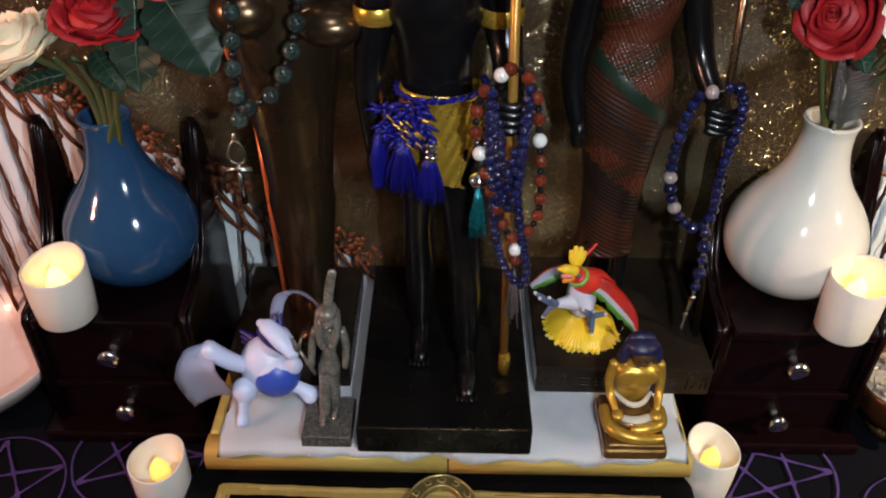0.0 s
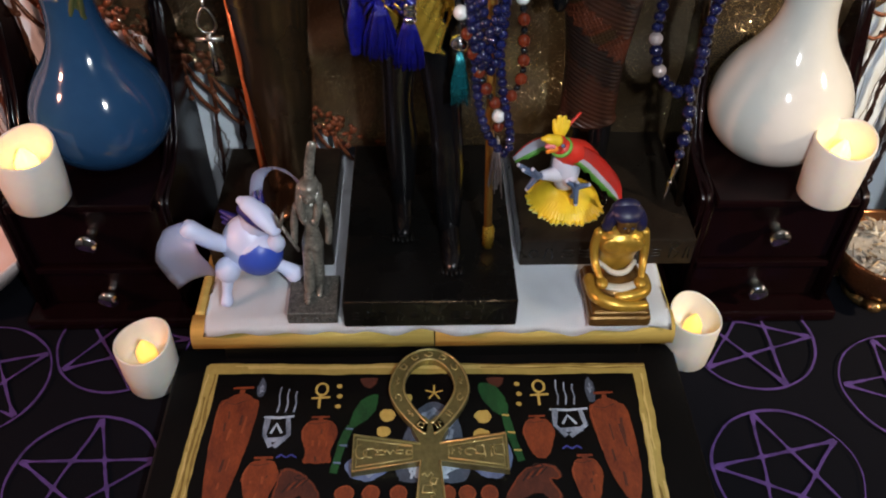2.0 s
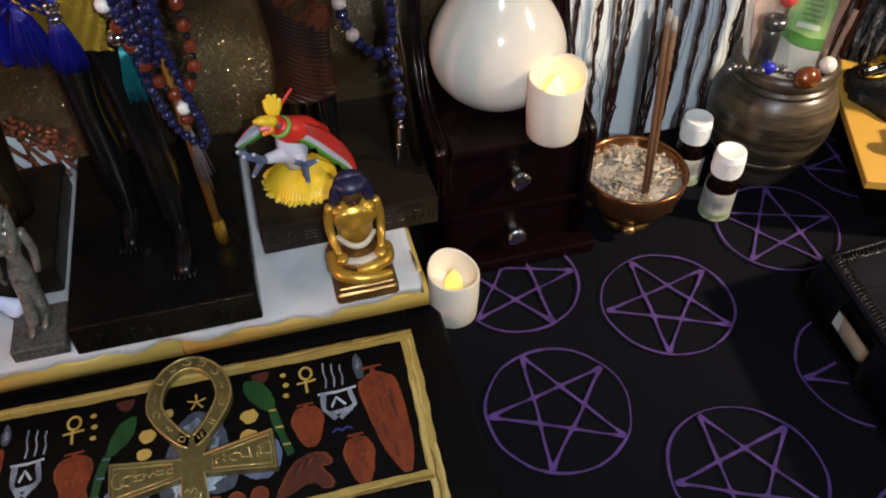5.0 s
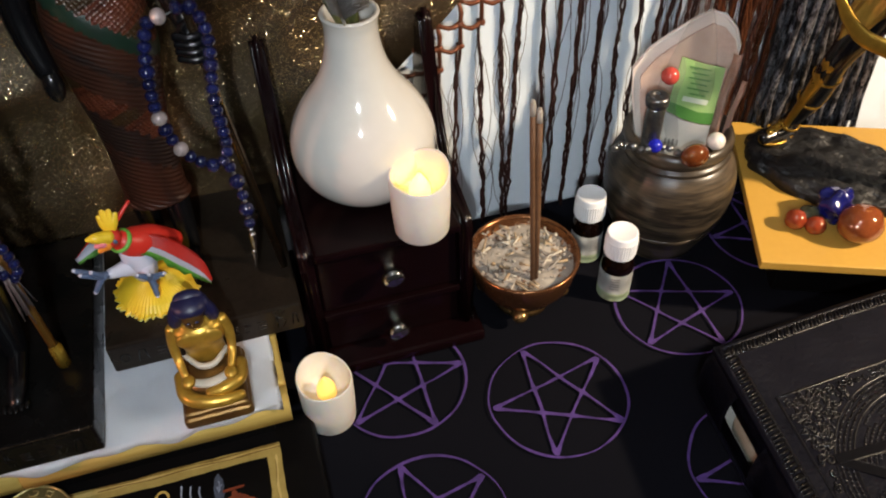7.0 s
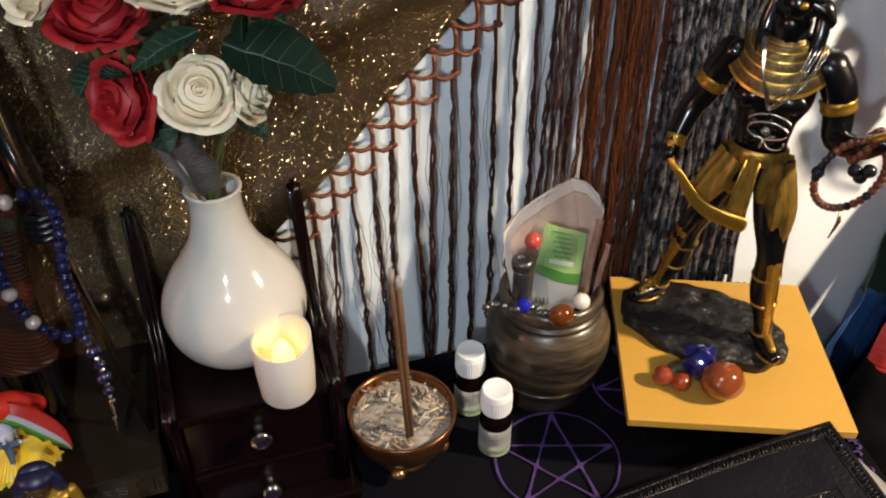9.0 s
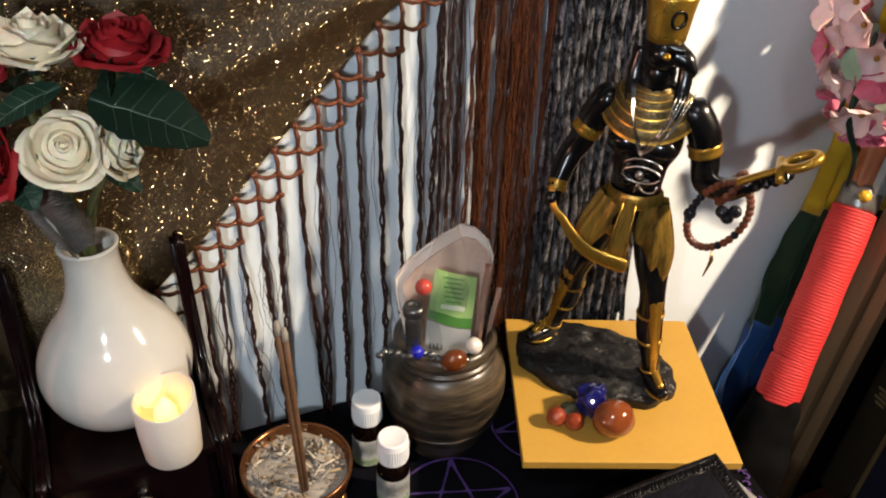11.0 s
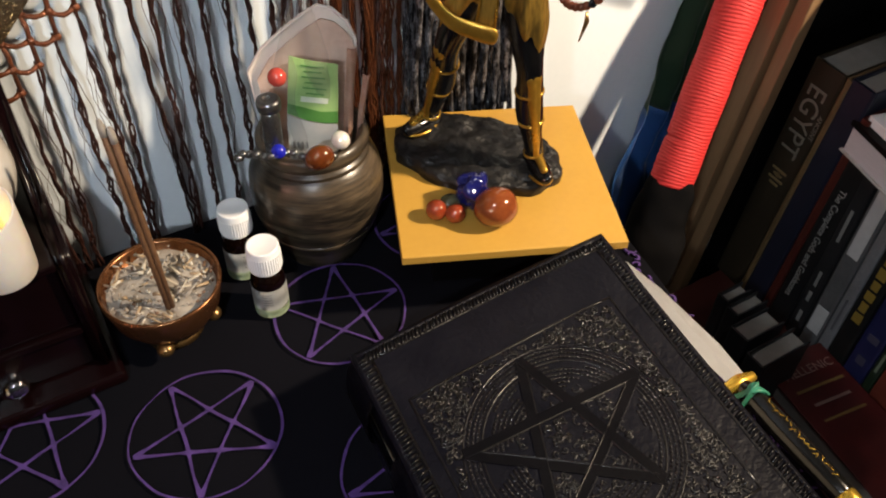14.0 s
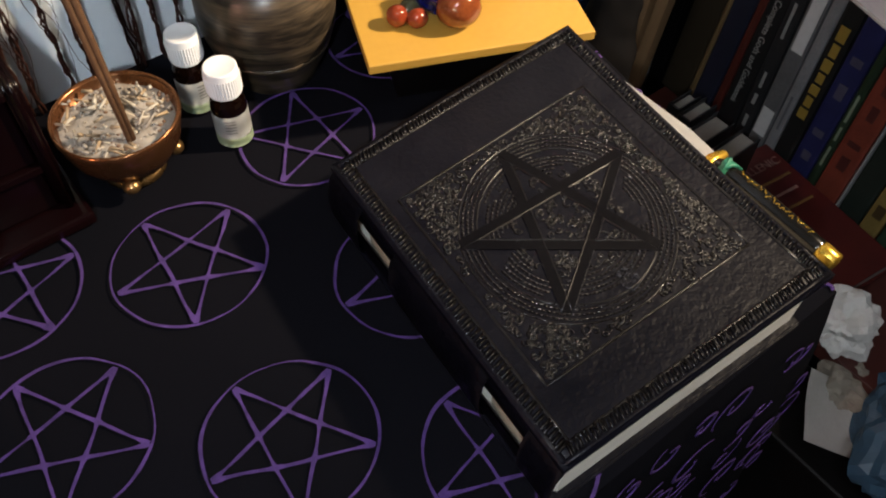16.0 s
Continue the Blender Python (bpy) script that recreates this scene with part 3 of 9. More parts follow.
s.grid(kilt, 204, 16, 2)
s.lathe([(0.0242, -0.004), (0.0254, -0.003), (0.0252, 0.003), (0.0238, 0.004)], (-0.003, 0.456, 0.301), 2, 36, turn=Matrix.Diagonal((1, 0.80, 1, 1)))
for cx, cz in ((-0.0405, 0.347), (0.0315, 0.347)):
    s.lathe([(0.0128, -0.005), (0.0138, -0.003), (0.0138, 0.003), (0.0128, 0.005)], (cx, 0.461, cz), 2, 20)
s.lathe([(0.026, 0.0), (0.034, -0.006), (0.0345, -0.016), (0.031, -0.016)], (-0.006, 0.460, 0.382), 2, 36, turn=Matrix.Diagonal((1, 0.75, 1, 1)))
for fx, fy in ((-0.016, 0.428), (0.018, 0.394)):
    for k in range(5):
        s.ball((fx + 0.0032 * (k - 2), fy - 0.005 + 0.0009 * abs(k - 2), zt + 0.0024), (0.0018, 0.0040, 0.0020), 1, 10, 8)
s.limb([(0.016, 0.4325, 0.150), (0.0155, 0.4325, 0.175)], [0.0030, 0.0040], 0)
glyphs(s, -0.050, 0.055, 0.3640, Z0 + 0.006, Z0 + 0.018, 1, 3)
s.tube([(-0.0545 + 0.0115 * k, 0.3645 + 0.0002 * (k % 2), zt - 0.0004) for k in range(11)], [0.00045, 0.0003, 0.0004, 0.0002, 0.00035, 0.0005, 0.0003, 0.00035, 0.0002, 0.0004, 0.0004], 4, 4)
# staff of gold
s.tube([(0.0445, 0.4185, zt), (0.0385, 0.4185, 0.29), (0.033, 0.4185, 0.46)], 0.0028, 3, 10)
s.lathe([(0.0, 0), (0.0042, 0), (0.0042, 0.016), (0.0028, 0.02)], (0.0445, 0.4185, zt), 2, 12)
M_GOLD = mat("bright_gold_paint", (0.86, 0.56, 0.085), (0.60, 0.35, 0.04), 0.27, 0.82, 50, 300, 0.2)
M_GOLDSTAFF = mat("ochre_gold_paint", (0.46, 0.24, 0.05), (0.34, 0.17, 0.03), 0.35, 0.5, 60, 300, 0.15)
tagged(s.done("statue_black_and_gold", [M_BLACKBODY, M_BLACKSTONE, M_GOLD, M_GOLDSTAFF, M_BRONZE]), "black resin standing statue with gold kilt and staff on a block", "statue")

# bronze mummy-shaped statue
s = Shape()
s.box((-0.1110, 0.480, Z0 + 0.0125), (0.089, 0.112, 0.025), 1, 0.002)
s.lathe([(0.0, 0.0), (0.017, 0.0), (0.0185, 0.01), (0.0175, 0.022), (0.0195, 0.055), (0.0235, 0.10), (0.0225, 0.115), (0.026, 0.155), (0.031, 0.19), (0.034, 0.215), (0.034, 0.232), (0.030, 0.25), (0.036, 0.285), (0.03, 0.32), (0.0, 0.33)], (-0.1, 0.486, zt), 0, 32, turn=Matrix.Diagonal((1, 0.85, 1, 1)))
s.limb([(-0.100, 0.472, zt + 0.006), (-0.100, 0.448, zt + 0.005)], [0.016, 0.013], 0, flat=0.55)
s.ball((-0.068, 0.462, 0.338), (0.021, 0.017, 0.013), 0)
s.ball((-0.118, 0.462, 0.345), (0.02, 0.017, 0.016), 0)
s.tube([(-0.126, 0.455, 0.345), (-0.108, 0.455, 0.372)], 0.002, 2, 8)
tagged(s.done("statue_bronze_wrapped", [M_BRONZE, M_DARKBRONZE, M_GOLDSTAFF]), "dark bronze wrapped standing statue on a brown block", "statue")

# black statue in a red patterned dress
M_DRESS = mat("painted_red_dress", (0.120, 0.034, 0.014), (0.040, 0.013, 0.007), 0.34, 0.15, 40, 420, 0.3)


def pattern_dress():
    """Netted weave with slanting bands of red, dark green and brown."""
    nt = M_DRESS.node_tree
    n, ln = nt.nodes, nt.links
    bs = n["Principled BSDF"]
    base = bs.inputs["Base Color"].links[0].from_socket
    tc, mp, wv, ck = n.new("ShaderNodeTexCoord"), n.new("ShaderNodeMapping"), n.new("ShaderNodeTexWave"), n.new("ShaderNodeTexVoronoi")
    mp.inputs["Rotation"].default_value = (0, 0.5, 0)
    ln.new(tc.outputs["Object"], mp.inputs[0])
    ln.new(mp.outputs[0], wv.inputs["Vector"])
    wv.bands_direction = "Z"
    wv.inputs["Scale"].default_value, wv.inputs["Distortion"].default_value, wv.inputs["Detail"].default_value = 9.0, 1.6, 2.0
    ramp = n.new("ShaderNodeValToRGB")
    for k, (p, c) in enumerate(((0.0, (0.45, 0.75, 0.55, 1)), (0.14, (0.35, 0.55, 0.42, 1)), (0.22, (1.1, 0.9, 0.8, 1)), (0.5, (0.55, 0.40, 0.35, 1)), (0.62, (1.0, 0.9, 0.9, 1)), (0.9, (1.2, 1.0, 1.0, 1)))):
        e = ramp.color_ramp.elements[k] if k < 2 else ramp.color_ramp.elements.new(p)
        e.position, e.color = p, c
    ln.new(wv.outputs[0], ramp.inputs[0])
    mx = n.new("ShaderNodeMix")
    mx.data_type, mx.blend_type = "RGBA", "MULTIPLY"
    mx.inputs[0].default_value = 1.0
    ln.new(base, mx.inputs[6])
    ln.new(ramp.outputs[0], mx.inputs[7])
    ln.new(mx.outputs[2], bs.inputs["Base Color"])
    ck.inputs["Scale"].default_value, ck.inputs["Randomness"].default_value = 420, 0.15
    ln.new(mp.outputs[0], ck.inputs["Vector"])
    bp = n.new("ShaderNodeBump")
    bp.inputs["Strength"].default_value, bp.inputs["Distance"].default_value = 0.8, 0.0014
    ln.new(ck.outputs["Distance"], bp.inputs["Height"])
    ln.new(bp.outputs[0], bs.inputs["Normal"])


pattern_dress()
M_GREEN = mat("painted_green_band", (0.010, 0.028, 0.015), (0.006, 0.014, 0.010), 0.35, bump=0.3)


def pleated(name, a, b, freq):
    """Painted resin with fine moulded pleats that run with the slanting bands."""
    mt = mat(name, a, b, 0.36, 0.15, 40, 420, 0.3)
    n, ln = mt.node_tree.nodes, mt.node_tree.links
    tc, mp, wv, bp = n.new("ShaderNodeTexCoord"), n.new("ShaderNodeMapping"), n.new("ShaderNodeTexWave"), n.new("ShaderNodeBump")
    mp.inputs["Rotation"].default_value = (0, 1.12, 0)
    ln.new(tc.outputs["Object"], mp.inputs[0])
    ln.new(mp.outputs[0], wv.inputs["Vector"])
    wv.inputs["Scale"].default_value, wv.inputs["Distortion"].default_value, wv.inputs["Detail"].default_value = freq, 0.6, 1.0
    bp.inputs["Strength"].default_value, bp.inputs["Distance"].default_value = 0.35, 0.0010
    ln.new(wv.outputs["Fac"], bp.inputs["Height"])
    ln.new(bp.outputs[0], n["Principled BSDF"].inputs["Normal"])
    return mt


M_PLEAT = pleated("pleated_red_band", (0.058, 0.018, 0.009), (0.020, 0.009, 0.006), 95)
M_PLEATDARK = pleated("pleated_brown_band", (0.026, 0.012, 0.008), (0.012, 0.007, 0.006), 110)
s = Shape()
s.box((0.133, 0.490, Z0 + 0.0125), (0.128, 0.136, 0.025), 1, 0.0018)
DRESS = [(0.0, 0.0), (0.021, 0.0), (0.0205, 0.01), (0.021, 0.05), (0.0265, 0.095), (0.0295, 0.118), (0.0285, 0.14), (0.022, 0.165), (0.0215, 0.172), (0.026, 0.20), (0.0, 0.21)]
for f in s.lathe(rounded(DRESS, 9), (0.121, 0.502, 0.150), 2, 96, turn=Matrix.Diagonal((1, 0.72, 1, 1))):
    c = f.calc_center_median()
    q = c.z - 0.286 + 0.85 * (c.x - 0.121)
    f.material_index = 2 if q > 0.006 else 4 if q > -0.005 else 5 if q > -0.024 else 6 if q > -0.030 else 5 if q > -0.050 else 2 if q > -0.070 else 6 if q > -0.095 else 5
for v in s.bm.verts:
    q = v.co.z - 0.286 + 0.85 * (v.co.x - 0.121)
    if v.co.z > 0.152 and abs(q) < 0.0065 and (v.co - Vector((0.121, 0.502, v.co.z))).length < 0.04:
        v.co += Vector((v.co.x - 0.121, v.co.y - 0.502, 0)).normalized() * 0.0009
for k in (-1, 1):
    s.limb([(0.121 + 0.011 * k, 0.502 - 0.008 * k, zt + 0.008), (0.121 + 0.011 * k, 0.502, 0.155)], [0.007, 0.009], 0)
    s.limb([(0.121 + 0.011 * k, 0.502 - 0.008 * k, zt + 0.005), (0.121 + 0.012 * k, 0.470 - 0.008 * k, zt + 0.003)], [0.007, 0.006], 0, flat=0.6)
s.limb([(0.092, 0.502, 0.375), (0.086, 0.502, 0.33), (0.083, 0.498, 0.29), (0.088, 0.49, 0.262)], [0.010, 0.0095, 0.008, 0.0065], 0)
s.ball((0.089, 0.488, 0.254), (0.006, 0.007, 0.011), 0)
s.limb([(0.148, 0.502, 0.375), (0.156, 0.50, 0.335), (0.163, 0.49, 0.305), (0.170, 0.470, 0.288)], [0.010, 0.0095, 0.008, 0.0065], 0)
s.ball((0.171, 0.465, 0.282), (0.0085, 0.0085, 0.011), 0)
for k in range(4):
    s.limb([(0.163, 0.4565, 0.275 + 0.0045 * k), (0.171, 0.454, 0.274 + 0.0045 * k), (0.179, 0.4565, 0.275 + 0.0045 * k)], [0.0025] * 3, 0)
s.limb([(0.12, 0.502, 0.345), (0.12, 0.503, 0.378)], [0.024, 0.029], 0, flat=0.7, up=(0, 1, 0))
s.ball((0.12, 0.50, 0.415), (0.018, 0.02, 0.024), 0)
s.tube([(0.192, 0.461, zt), (0.174, 0.460, 0.272), (0.162, 0.460, 0.46)], 0.0026, 3, 8)
glyphs(s, 0.075, 0.190, 0.4222, Z0 + 0.006, Z0 + 0.019, 0, 5, 1.1)
tagged(s.done("statue_in_red_dress", [M_BLACKBODY, M_DARKBRONZE, M_DRESS, M_BRONZE, M_GREEN, M_PLEAT, M_PLEATDARK]), "black statue in a red patterned dress holding a staff", "statue")

# ---- gold glitter cloth pinned to the wall ----
def glitter_mat():
    mt = mat("gold_glitter_fabric", (0.044, 0.024, 0.0066), (0.026, 0.014, 0.0040), 0.6, 0.25, 30, 900, 0.8)
    nt = mt.node_tree
    n, ln = nt.nodes, nt.links
    bs = n["Principled BSDF"]
    tc = n.new("ShaderNodeTexCoord")
    vo = n.new("ShaderNodeTexVoronoi")
    vo.inputs["Scale"].default_value = 1600
    ln.new(tc.outputs["Object"], vo.inputs["Vector"])
    # a few cells are shiny flakes, each tilted its own way
    sep = n.new("ShaderNodeSeparateColor")
    ln.new(vo.outputs["Color"], sep.inputs[0])
    th = n.new("ShaderNodeMath")
    th.operation = "GREATER_THAN"
    th.inputs[1].default_value = 0.45
    ln.new(sep.outputs[0], th.inputs[0])
    small = n.new("ShaderNodeMath")
    small.operation = "LESS_THAN"
    small.inputs[1].default_value = 0.43
    ln.new(vo.outputs["Distance"], small.inputs[0])
    both = n.new("ShaderNodeMath")
    both.operation = "MULTIPLY"
    ln.new(th.outputs[0], both.inputs[0])
    ln.new(small.outputs[0], both.inputs[1])
    flake = n.new("ShaderNodeBsdfPrincipled")
    flake.inputs["Base Color"].default_value = (1.0, 0.80, 0.45, 1)
    flake.inputs["Metallic"].default_value, flake.inputs["Roughness"].default_value = 1.0, 0.19
    geo = n.new("ShaderNodeNewGeometry")
    sub, mul, add, nrm = (n.new("ShaderNodeVectorMath") for _ in range(4))
    sub.operation, mul.operation, add.operation, nrm.operation = "SUBTRACT", "MULTIPLY", "ADD", "NORMALIZE"
    sub.inputs[1].default_value, mul.inputs[1].default_value = (0.5, 0.5, 0.5), (1.9, 1.9, 1.9)
    ln.new(vo.outputs["Color"], sub.inputs[0])
    ln.new(sub.outputs[0], mul.inputs[0])
    ln.new(geo.outputs["Normal"], add.inputs[0])
    ln.new(mul.outputs[0], add.inputs[1])
    ln.new(add.outputs[0], nrm.inputs[0])
    ln.new(nrm.outputs[0], flake.inputs["Normal"])
    ms = n.new("ShaderNodeMixShader")
    ln.new(both.outputs[0], ms.inputs[0])
    ln.new(bs.outputs[0], ms.inputs[1])
    ln.new(flake.outputs[0], ms.inputs[2])
    ln.new(ms.outputs[0], n["Material Output"].inputs[0])
    return mt


M_GLITTER = glitter_mat()
hang = thing("glitter_cloth", (0, 0.56, 0), "dark gold glitter fabric with a fringed edge pinned to the wall", "cloth hanging")
APEX, LEFT, RIGHT = Vector((0.125, 0.0)), Vector((-0.60, 0.44)), Vector((0.68, 0.56))


def edge_z(x):
    """Height of the cloth's lower edge."""
    return 0.0 + (0.125 - x) * 0.655 - 0.03 if x < 0.125 else (x - 0.125) * 1.03 - 0.006


def sheet(u, v):
    x = -0.62 + 1.34 * u
    lo = max(edge_z(x), -0.02)
    z = lo + (0.75 - lo) * v
    d = (z - 1.0 * x)
    f1 = z - 0.37 * x - 0.2035 + 0.006 * math.sin(x * 9)
    f2 = z - 0.30 * x - 0.115 + 0.012 * math.sin(x * 7 + 1)
    f3 = z + 0.45 * x - 0.245 + 0.012 * math.sin(x * 8)
    y = -0.002 - 0.002 * math.sin(d * 38 + 2 * math.sin(x * 6)) ** 2 - 0.010 * math.exp(-(f1 / 0.016) ** 2) - 0.006 * math.exp(-(f2 / 0.020) ** 2) - 0.006 * math.exp(-(f3 / 0.018) ** 2) * (x < 0.1)
    return Vector((x, y - 0.002, z))


s = Shape()
s.grid(sheet, 160, 100)
s.done("fabric", M_GLITTER, hang)

# ---- fringe of the cloth: knotted net and hanging strands ----
M_COPPER = mat("copper_yarn", (0.25, 0.078, 0.030), (0.085, 0.026, 0.013), 0.34, 0.4, 300, 1200, 0.8)
M_YARN = mat("dark_brown_yarn", (0.060, 0.021, 0.013), (0.022, 0.009, 0.008), 0.42, 0.25, 300, 1200, 0.6)


M_RUST = mat("rust_brown_yarn", (0.16, 0.050, 0.018), (0.040, 0.014, 0.008), 0.36, 0.35, 300, 1200, 0.6)


def strand(x, top, low, m, seed, wide=0.0019, y=-0.006, fuzz=7):
    """One crinkled hank: three twisted threads and a few loose hairs."""
    rng = random.Random(seed)
    s = Shape()
    n = max(8, int((top - low) / 0.0075))
    ph, drift, twist = rng.uniform(0, 6), rng.uniform(-0.010, 0.010), rng.uniform(90, 260)
    for j in range(3):
        pts = []
        for k in range(n + 1):
            t = k / n
            a = ph + 2.1 * j + t * (top - low) * twist
            sp = wide * (0.28 + 0.42 * t)
            pts.append((x + drift * t + sp * math.cos(a) + 0.0032 * noise.noise(Vector((t * (top - low) * 45, seed * 1.7, j * 0.6))) + 0.0016 * noise.noise(Vector((t * (top - low) * 130, seed, 3.1 * j))), y + 0.6 * sp * math.sin(a), top + (low - top) * t))
        s.tube(pts, [wide * (0.54 + 0.22 * noise.noise(Vector((k * 0.9, j, seed)))) for k in range(n + 1)], 0, 5)
    for j in range(fuzz):
        t0 = rng.uniform(0.0, 0.6)
        t1 = min(1, t0 + rng.uniform(0.25, 0.5))
        off = rng.uniform(-0.010, 0.010)
        pts = [(x + drift * (t0 + (t1 - t0) * k / 9) + off * math.sin(math.pi * k / 9) + 0.0009 * rng.uniform(-1, 1), y - 0.002, top + (low - top) * (t0 + (t1 - t0) * k / 9)) for k in range(10)]
        s.tube(pts, 0.00028, 0, 3)
    return s.done("fringe_strand", m, hang)


def net_row(x0, x1, step, side):
    """Knots along the sloping edge, two courses of loops below them."""
    xs = [x0 + step * k for k in range(int((x1 - x0) / step) + 1)]
    s = Shape()
    for k, x in enumerate(xs):
        z = edge_z(x)
        j = side * step
        a, b, c = Vector((x, -0.007, z)), Vector((x + 0.001, -0.008, edge_z(x) - 0.019)), Vector((x + 0.001, -0.008, edge_z(x) - 0.037))
        for p in (a, b, c):
            s.rock(p, (0.0031, 0.0026, 0.0029), 0, 0.4, 2.5, 2)
        s.tube([a, (a + b) / 2 + Vector((0.001, -0.001, 0)), b, c], [0.0015, 0.0018, 0.0015, 0.0017], 0, 6)
        for p, q, sag in ((a, Vector((x + step, -0.008, edge_z(x + step) - 0.019)), 0.002), (b, Vector((x + step, -0.008, edge_z(x + step) - 0.037)), 0.003)):
            mid = [p.lerp(q, t) + Vector((0, -0.002 * math.sin(math.pi * t), -sag * math.sin(math.pi * t))) for t in (0, 0.25, 0.5, 0.75, 1)]
            s.tube(mid, [0.0021, 0.0016, 0.0019, 0.0016, 0.0021], 0, 6)
    s.done("net_edge", M_COPPER, hang, "knotted copper yarn net")
    return xs


for k, x in enumerate(net_row(0.286, 0.60, 0.0163, 1)):
    strand(x, edge_z(x) - 0.035, -0.002 + random.Random(k).uniform(0, 0.01), M_YARN if x > 0.3 else M_COPPER, k)
for k, x in enumerate(net_row(-0.50, 0.02, 0.0185, 1)):
    if x < -0.02:
        strand(x, edge_z(x) - 0.035, -0.002, M_COPPER if x < -0.24 else M_YARN, 100 + k)
# clotted copper trim along the other sloping edge
s = Shape()
rng = random.Random(17)
for k in range(520):
    x = -0.52 + 0.60 * (k + rng.random()) / 520
    z = edge_z(x) + rng.uniform(-0.004, 0.020)
    if z < 0.004:
        continue
    r = rng.uniform(0.0022, 0.0044)
    s.rock((x, -0.008 - rng.uniform(0, 0.003), z), (r, 0.0018, r * rng.uniform(0.5, 1.0)), 0, 0.5, 3.0, 1, turn=T(0, 0, 0, 0, rng.uniform(0, 180), 0))
tagged(s.done("trim", M_COPPER, hang, "clotted copper yarn trim"), kind="stuff")
rng = random.Random(31)
for x0, x1, n in ((0.534, 0.537, 2), (0.556, 0.568, 6), (0.579, 0.610, 13), (0.618, 0.628, 5)):
    for k in range(n):
        x = x0 + (x1 - x0) * k / (n - 1)
        strand(x, 0.62, 0.01, M_YARN if k % 4 == 3 or x < 0.54 else M_RUST, 300 + int(x * 1000), 0.0015, -0.011 - 0.0025 * (k % 3), 5)

# dark crinkled tinsel scarf beside it
M_TINSEL = mat("black_silver_crinkle", (0.42, 0.42, 0.46), (0.008, 0.008, 0.010), 0.30, 0.6, 240, 900, 1.0, spread=0.22, shift=-0.06, stretch=(1, 1, 0.40), depth=0.004)
scarf = thing("tinsel_scarf", (0, 0.55, 0), "black and silver crinkled scarf hanging on the wall", "scarf")
for k in range(44):
    s = Shape()
    f = k / 43
    top, low = Vector((0.632 + 0.072 * f, -0.003 - 0.003 * (k % 4), 0.64)), Vector((0.620 + 0.104 * f, -0.010 - 0.004 * (k % 4), 0.035 + 0.02 * math.sin(k)))
    pts = [top.lerp(low, t / 22) + Vector((0.0035 * math.sin(t * 0.35 + 1.3 * k) + 0.0012 * math.sin(t * 2.1 + 5 * k), 0.0015 * math.sin(t * 1.7 + 2 * k), 0)) for t in range(23)]
    s.tube(pts, [0.0019 + 0.0009 * t / 22 + 0.0005 * math.sin(t * 2.9 + k) for t in range(23)], 0, 8)
    s.done("pleat", M_TINSEL, scarf)

s = Shape()
s.grid(lambda u, v: Vector((0.634 + 0.068 * u + v * (-0.010 + 0.034 * u), -0.0035 - 0.004 * abs(math.sin(u * 40)), 0.64 - 0.59 * v)), 60, 12)
s.done("backing", M_TINSEL, scarf, "crinkled dark fabric ground")

# ---- incense bowl ----
M_ASH = mat("incense_ash", (0.40, 0.355, 0.30), (0.19, 0.165, 0.14), 0.95, scale=80, fine=500, bump=1.0)
M_CHAR = mat("charred_bits", (0.035, 0.028, 0.024), (0.012, 0.010, 0.009), 0.9, scale=80, fine=500, bump=0.6)
M_BROWNASH = mat("brown_ash", (0.20, 0.12, 0.075), (0.11, 0.065, 0.042), 0.95, scale=80, fine=500, bump=0.8)
M_STUB = mat("bamboo_stub", (0.42, 0.31, 0.19), (0.27, 0.19, 0.11), 0.8, scale=80, fine=500, bump=0.4)
M_STUBPALE = mat("pale_stub", (0.56, 0.50, 0.40), (0.38, 0.34, 0.28), 0.85, scale=80, fine=500, bump=0.4)
M_COPPERBOWL = mat("copper_bowl", (0.30, 0.13, 0.055), (0.17, 0.07, 0.03), 0.25, 0.85, 60, 300, 0.25)
bowl = thing("incense_bowl", (0.3750, 0.4625, 0), "copper bowl on a brass foot filled with ash and incense ends", "bowl")
bowl.scale = (1.09, 1.09, 1.07)
s = Shape()
s.lathe([(0.0, 0.010), (0.018, 0.010), (0.028, 0.015), (0.036, 0.028), (0.0400, 0.045), (0.0405, 0.049), (0.0392, 0.0505), (0.0375, 0.048), (0.034, 0.035), (0.0, 0.03)], seg=48)
s.done("bowl_body", M_COPPERBOWL, bowl)
s = Shape()
s.lathe([(0.0, 0.0), (0.021, 0.0), (0.020, 0.004), (0.014, 0.008), (0.016, 0.0115), (0.0, 0.0115)], seg=32)
for k in range(4):
    s.ball((0.029 * math.cos(k * 1.571 + 4.3), 0.029 * math.sin(k * 1.571 + 4.3), 0.012), (0.006, 0.006, 0.005), 0)
s.done("foot", M_BRASS, bowl, "embossed brass foot")
s = Shape()
s.grid(lambda u, v: Vector((0.0372 * v * math.cos(u * 6.2832), 0.0372 * v * math.sin(u * 6.2832), 0.0415 + 0.004 * noise.noise(Vector((v * math.cos(u * 6.28) * 3, v * math.sin(u * 6.28) * 3, 2))) + 0.003 * (1 - v))), 40, 12)
bmesh.ops.remove_doubles(s.bm, verts=s.bm.verts[:], dist=0.00005)
s.done("ash", M_ASH, bowl, "grey incense ash")
rng = random.Random(8)
s = Shape()
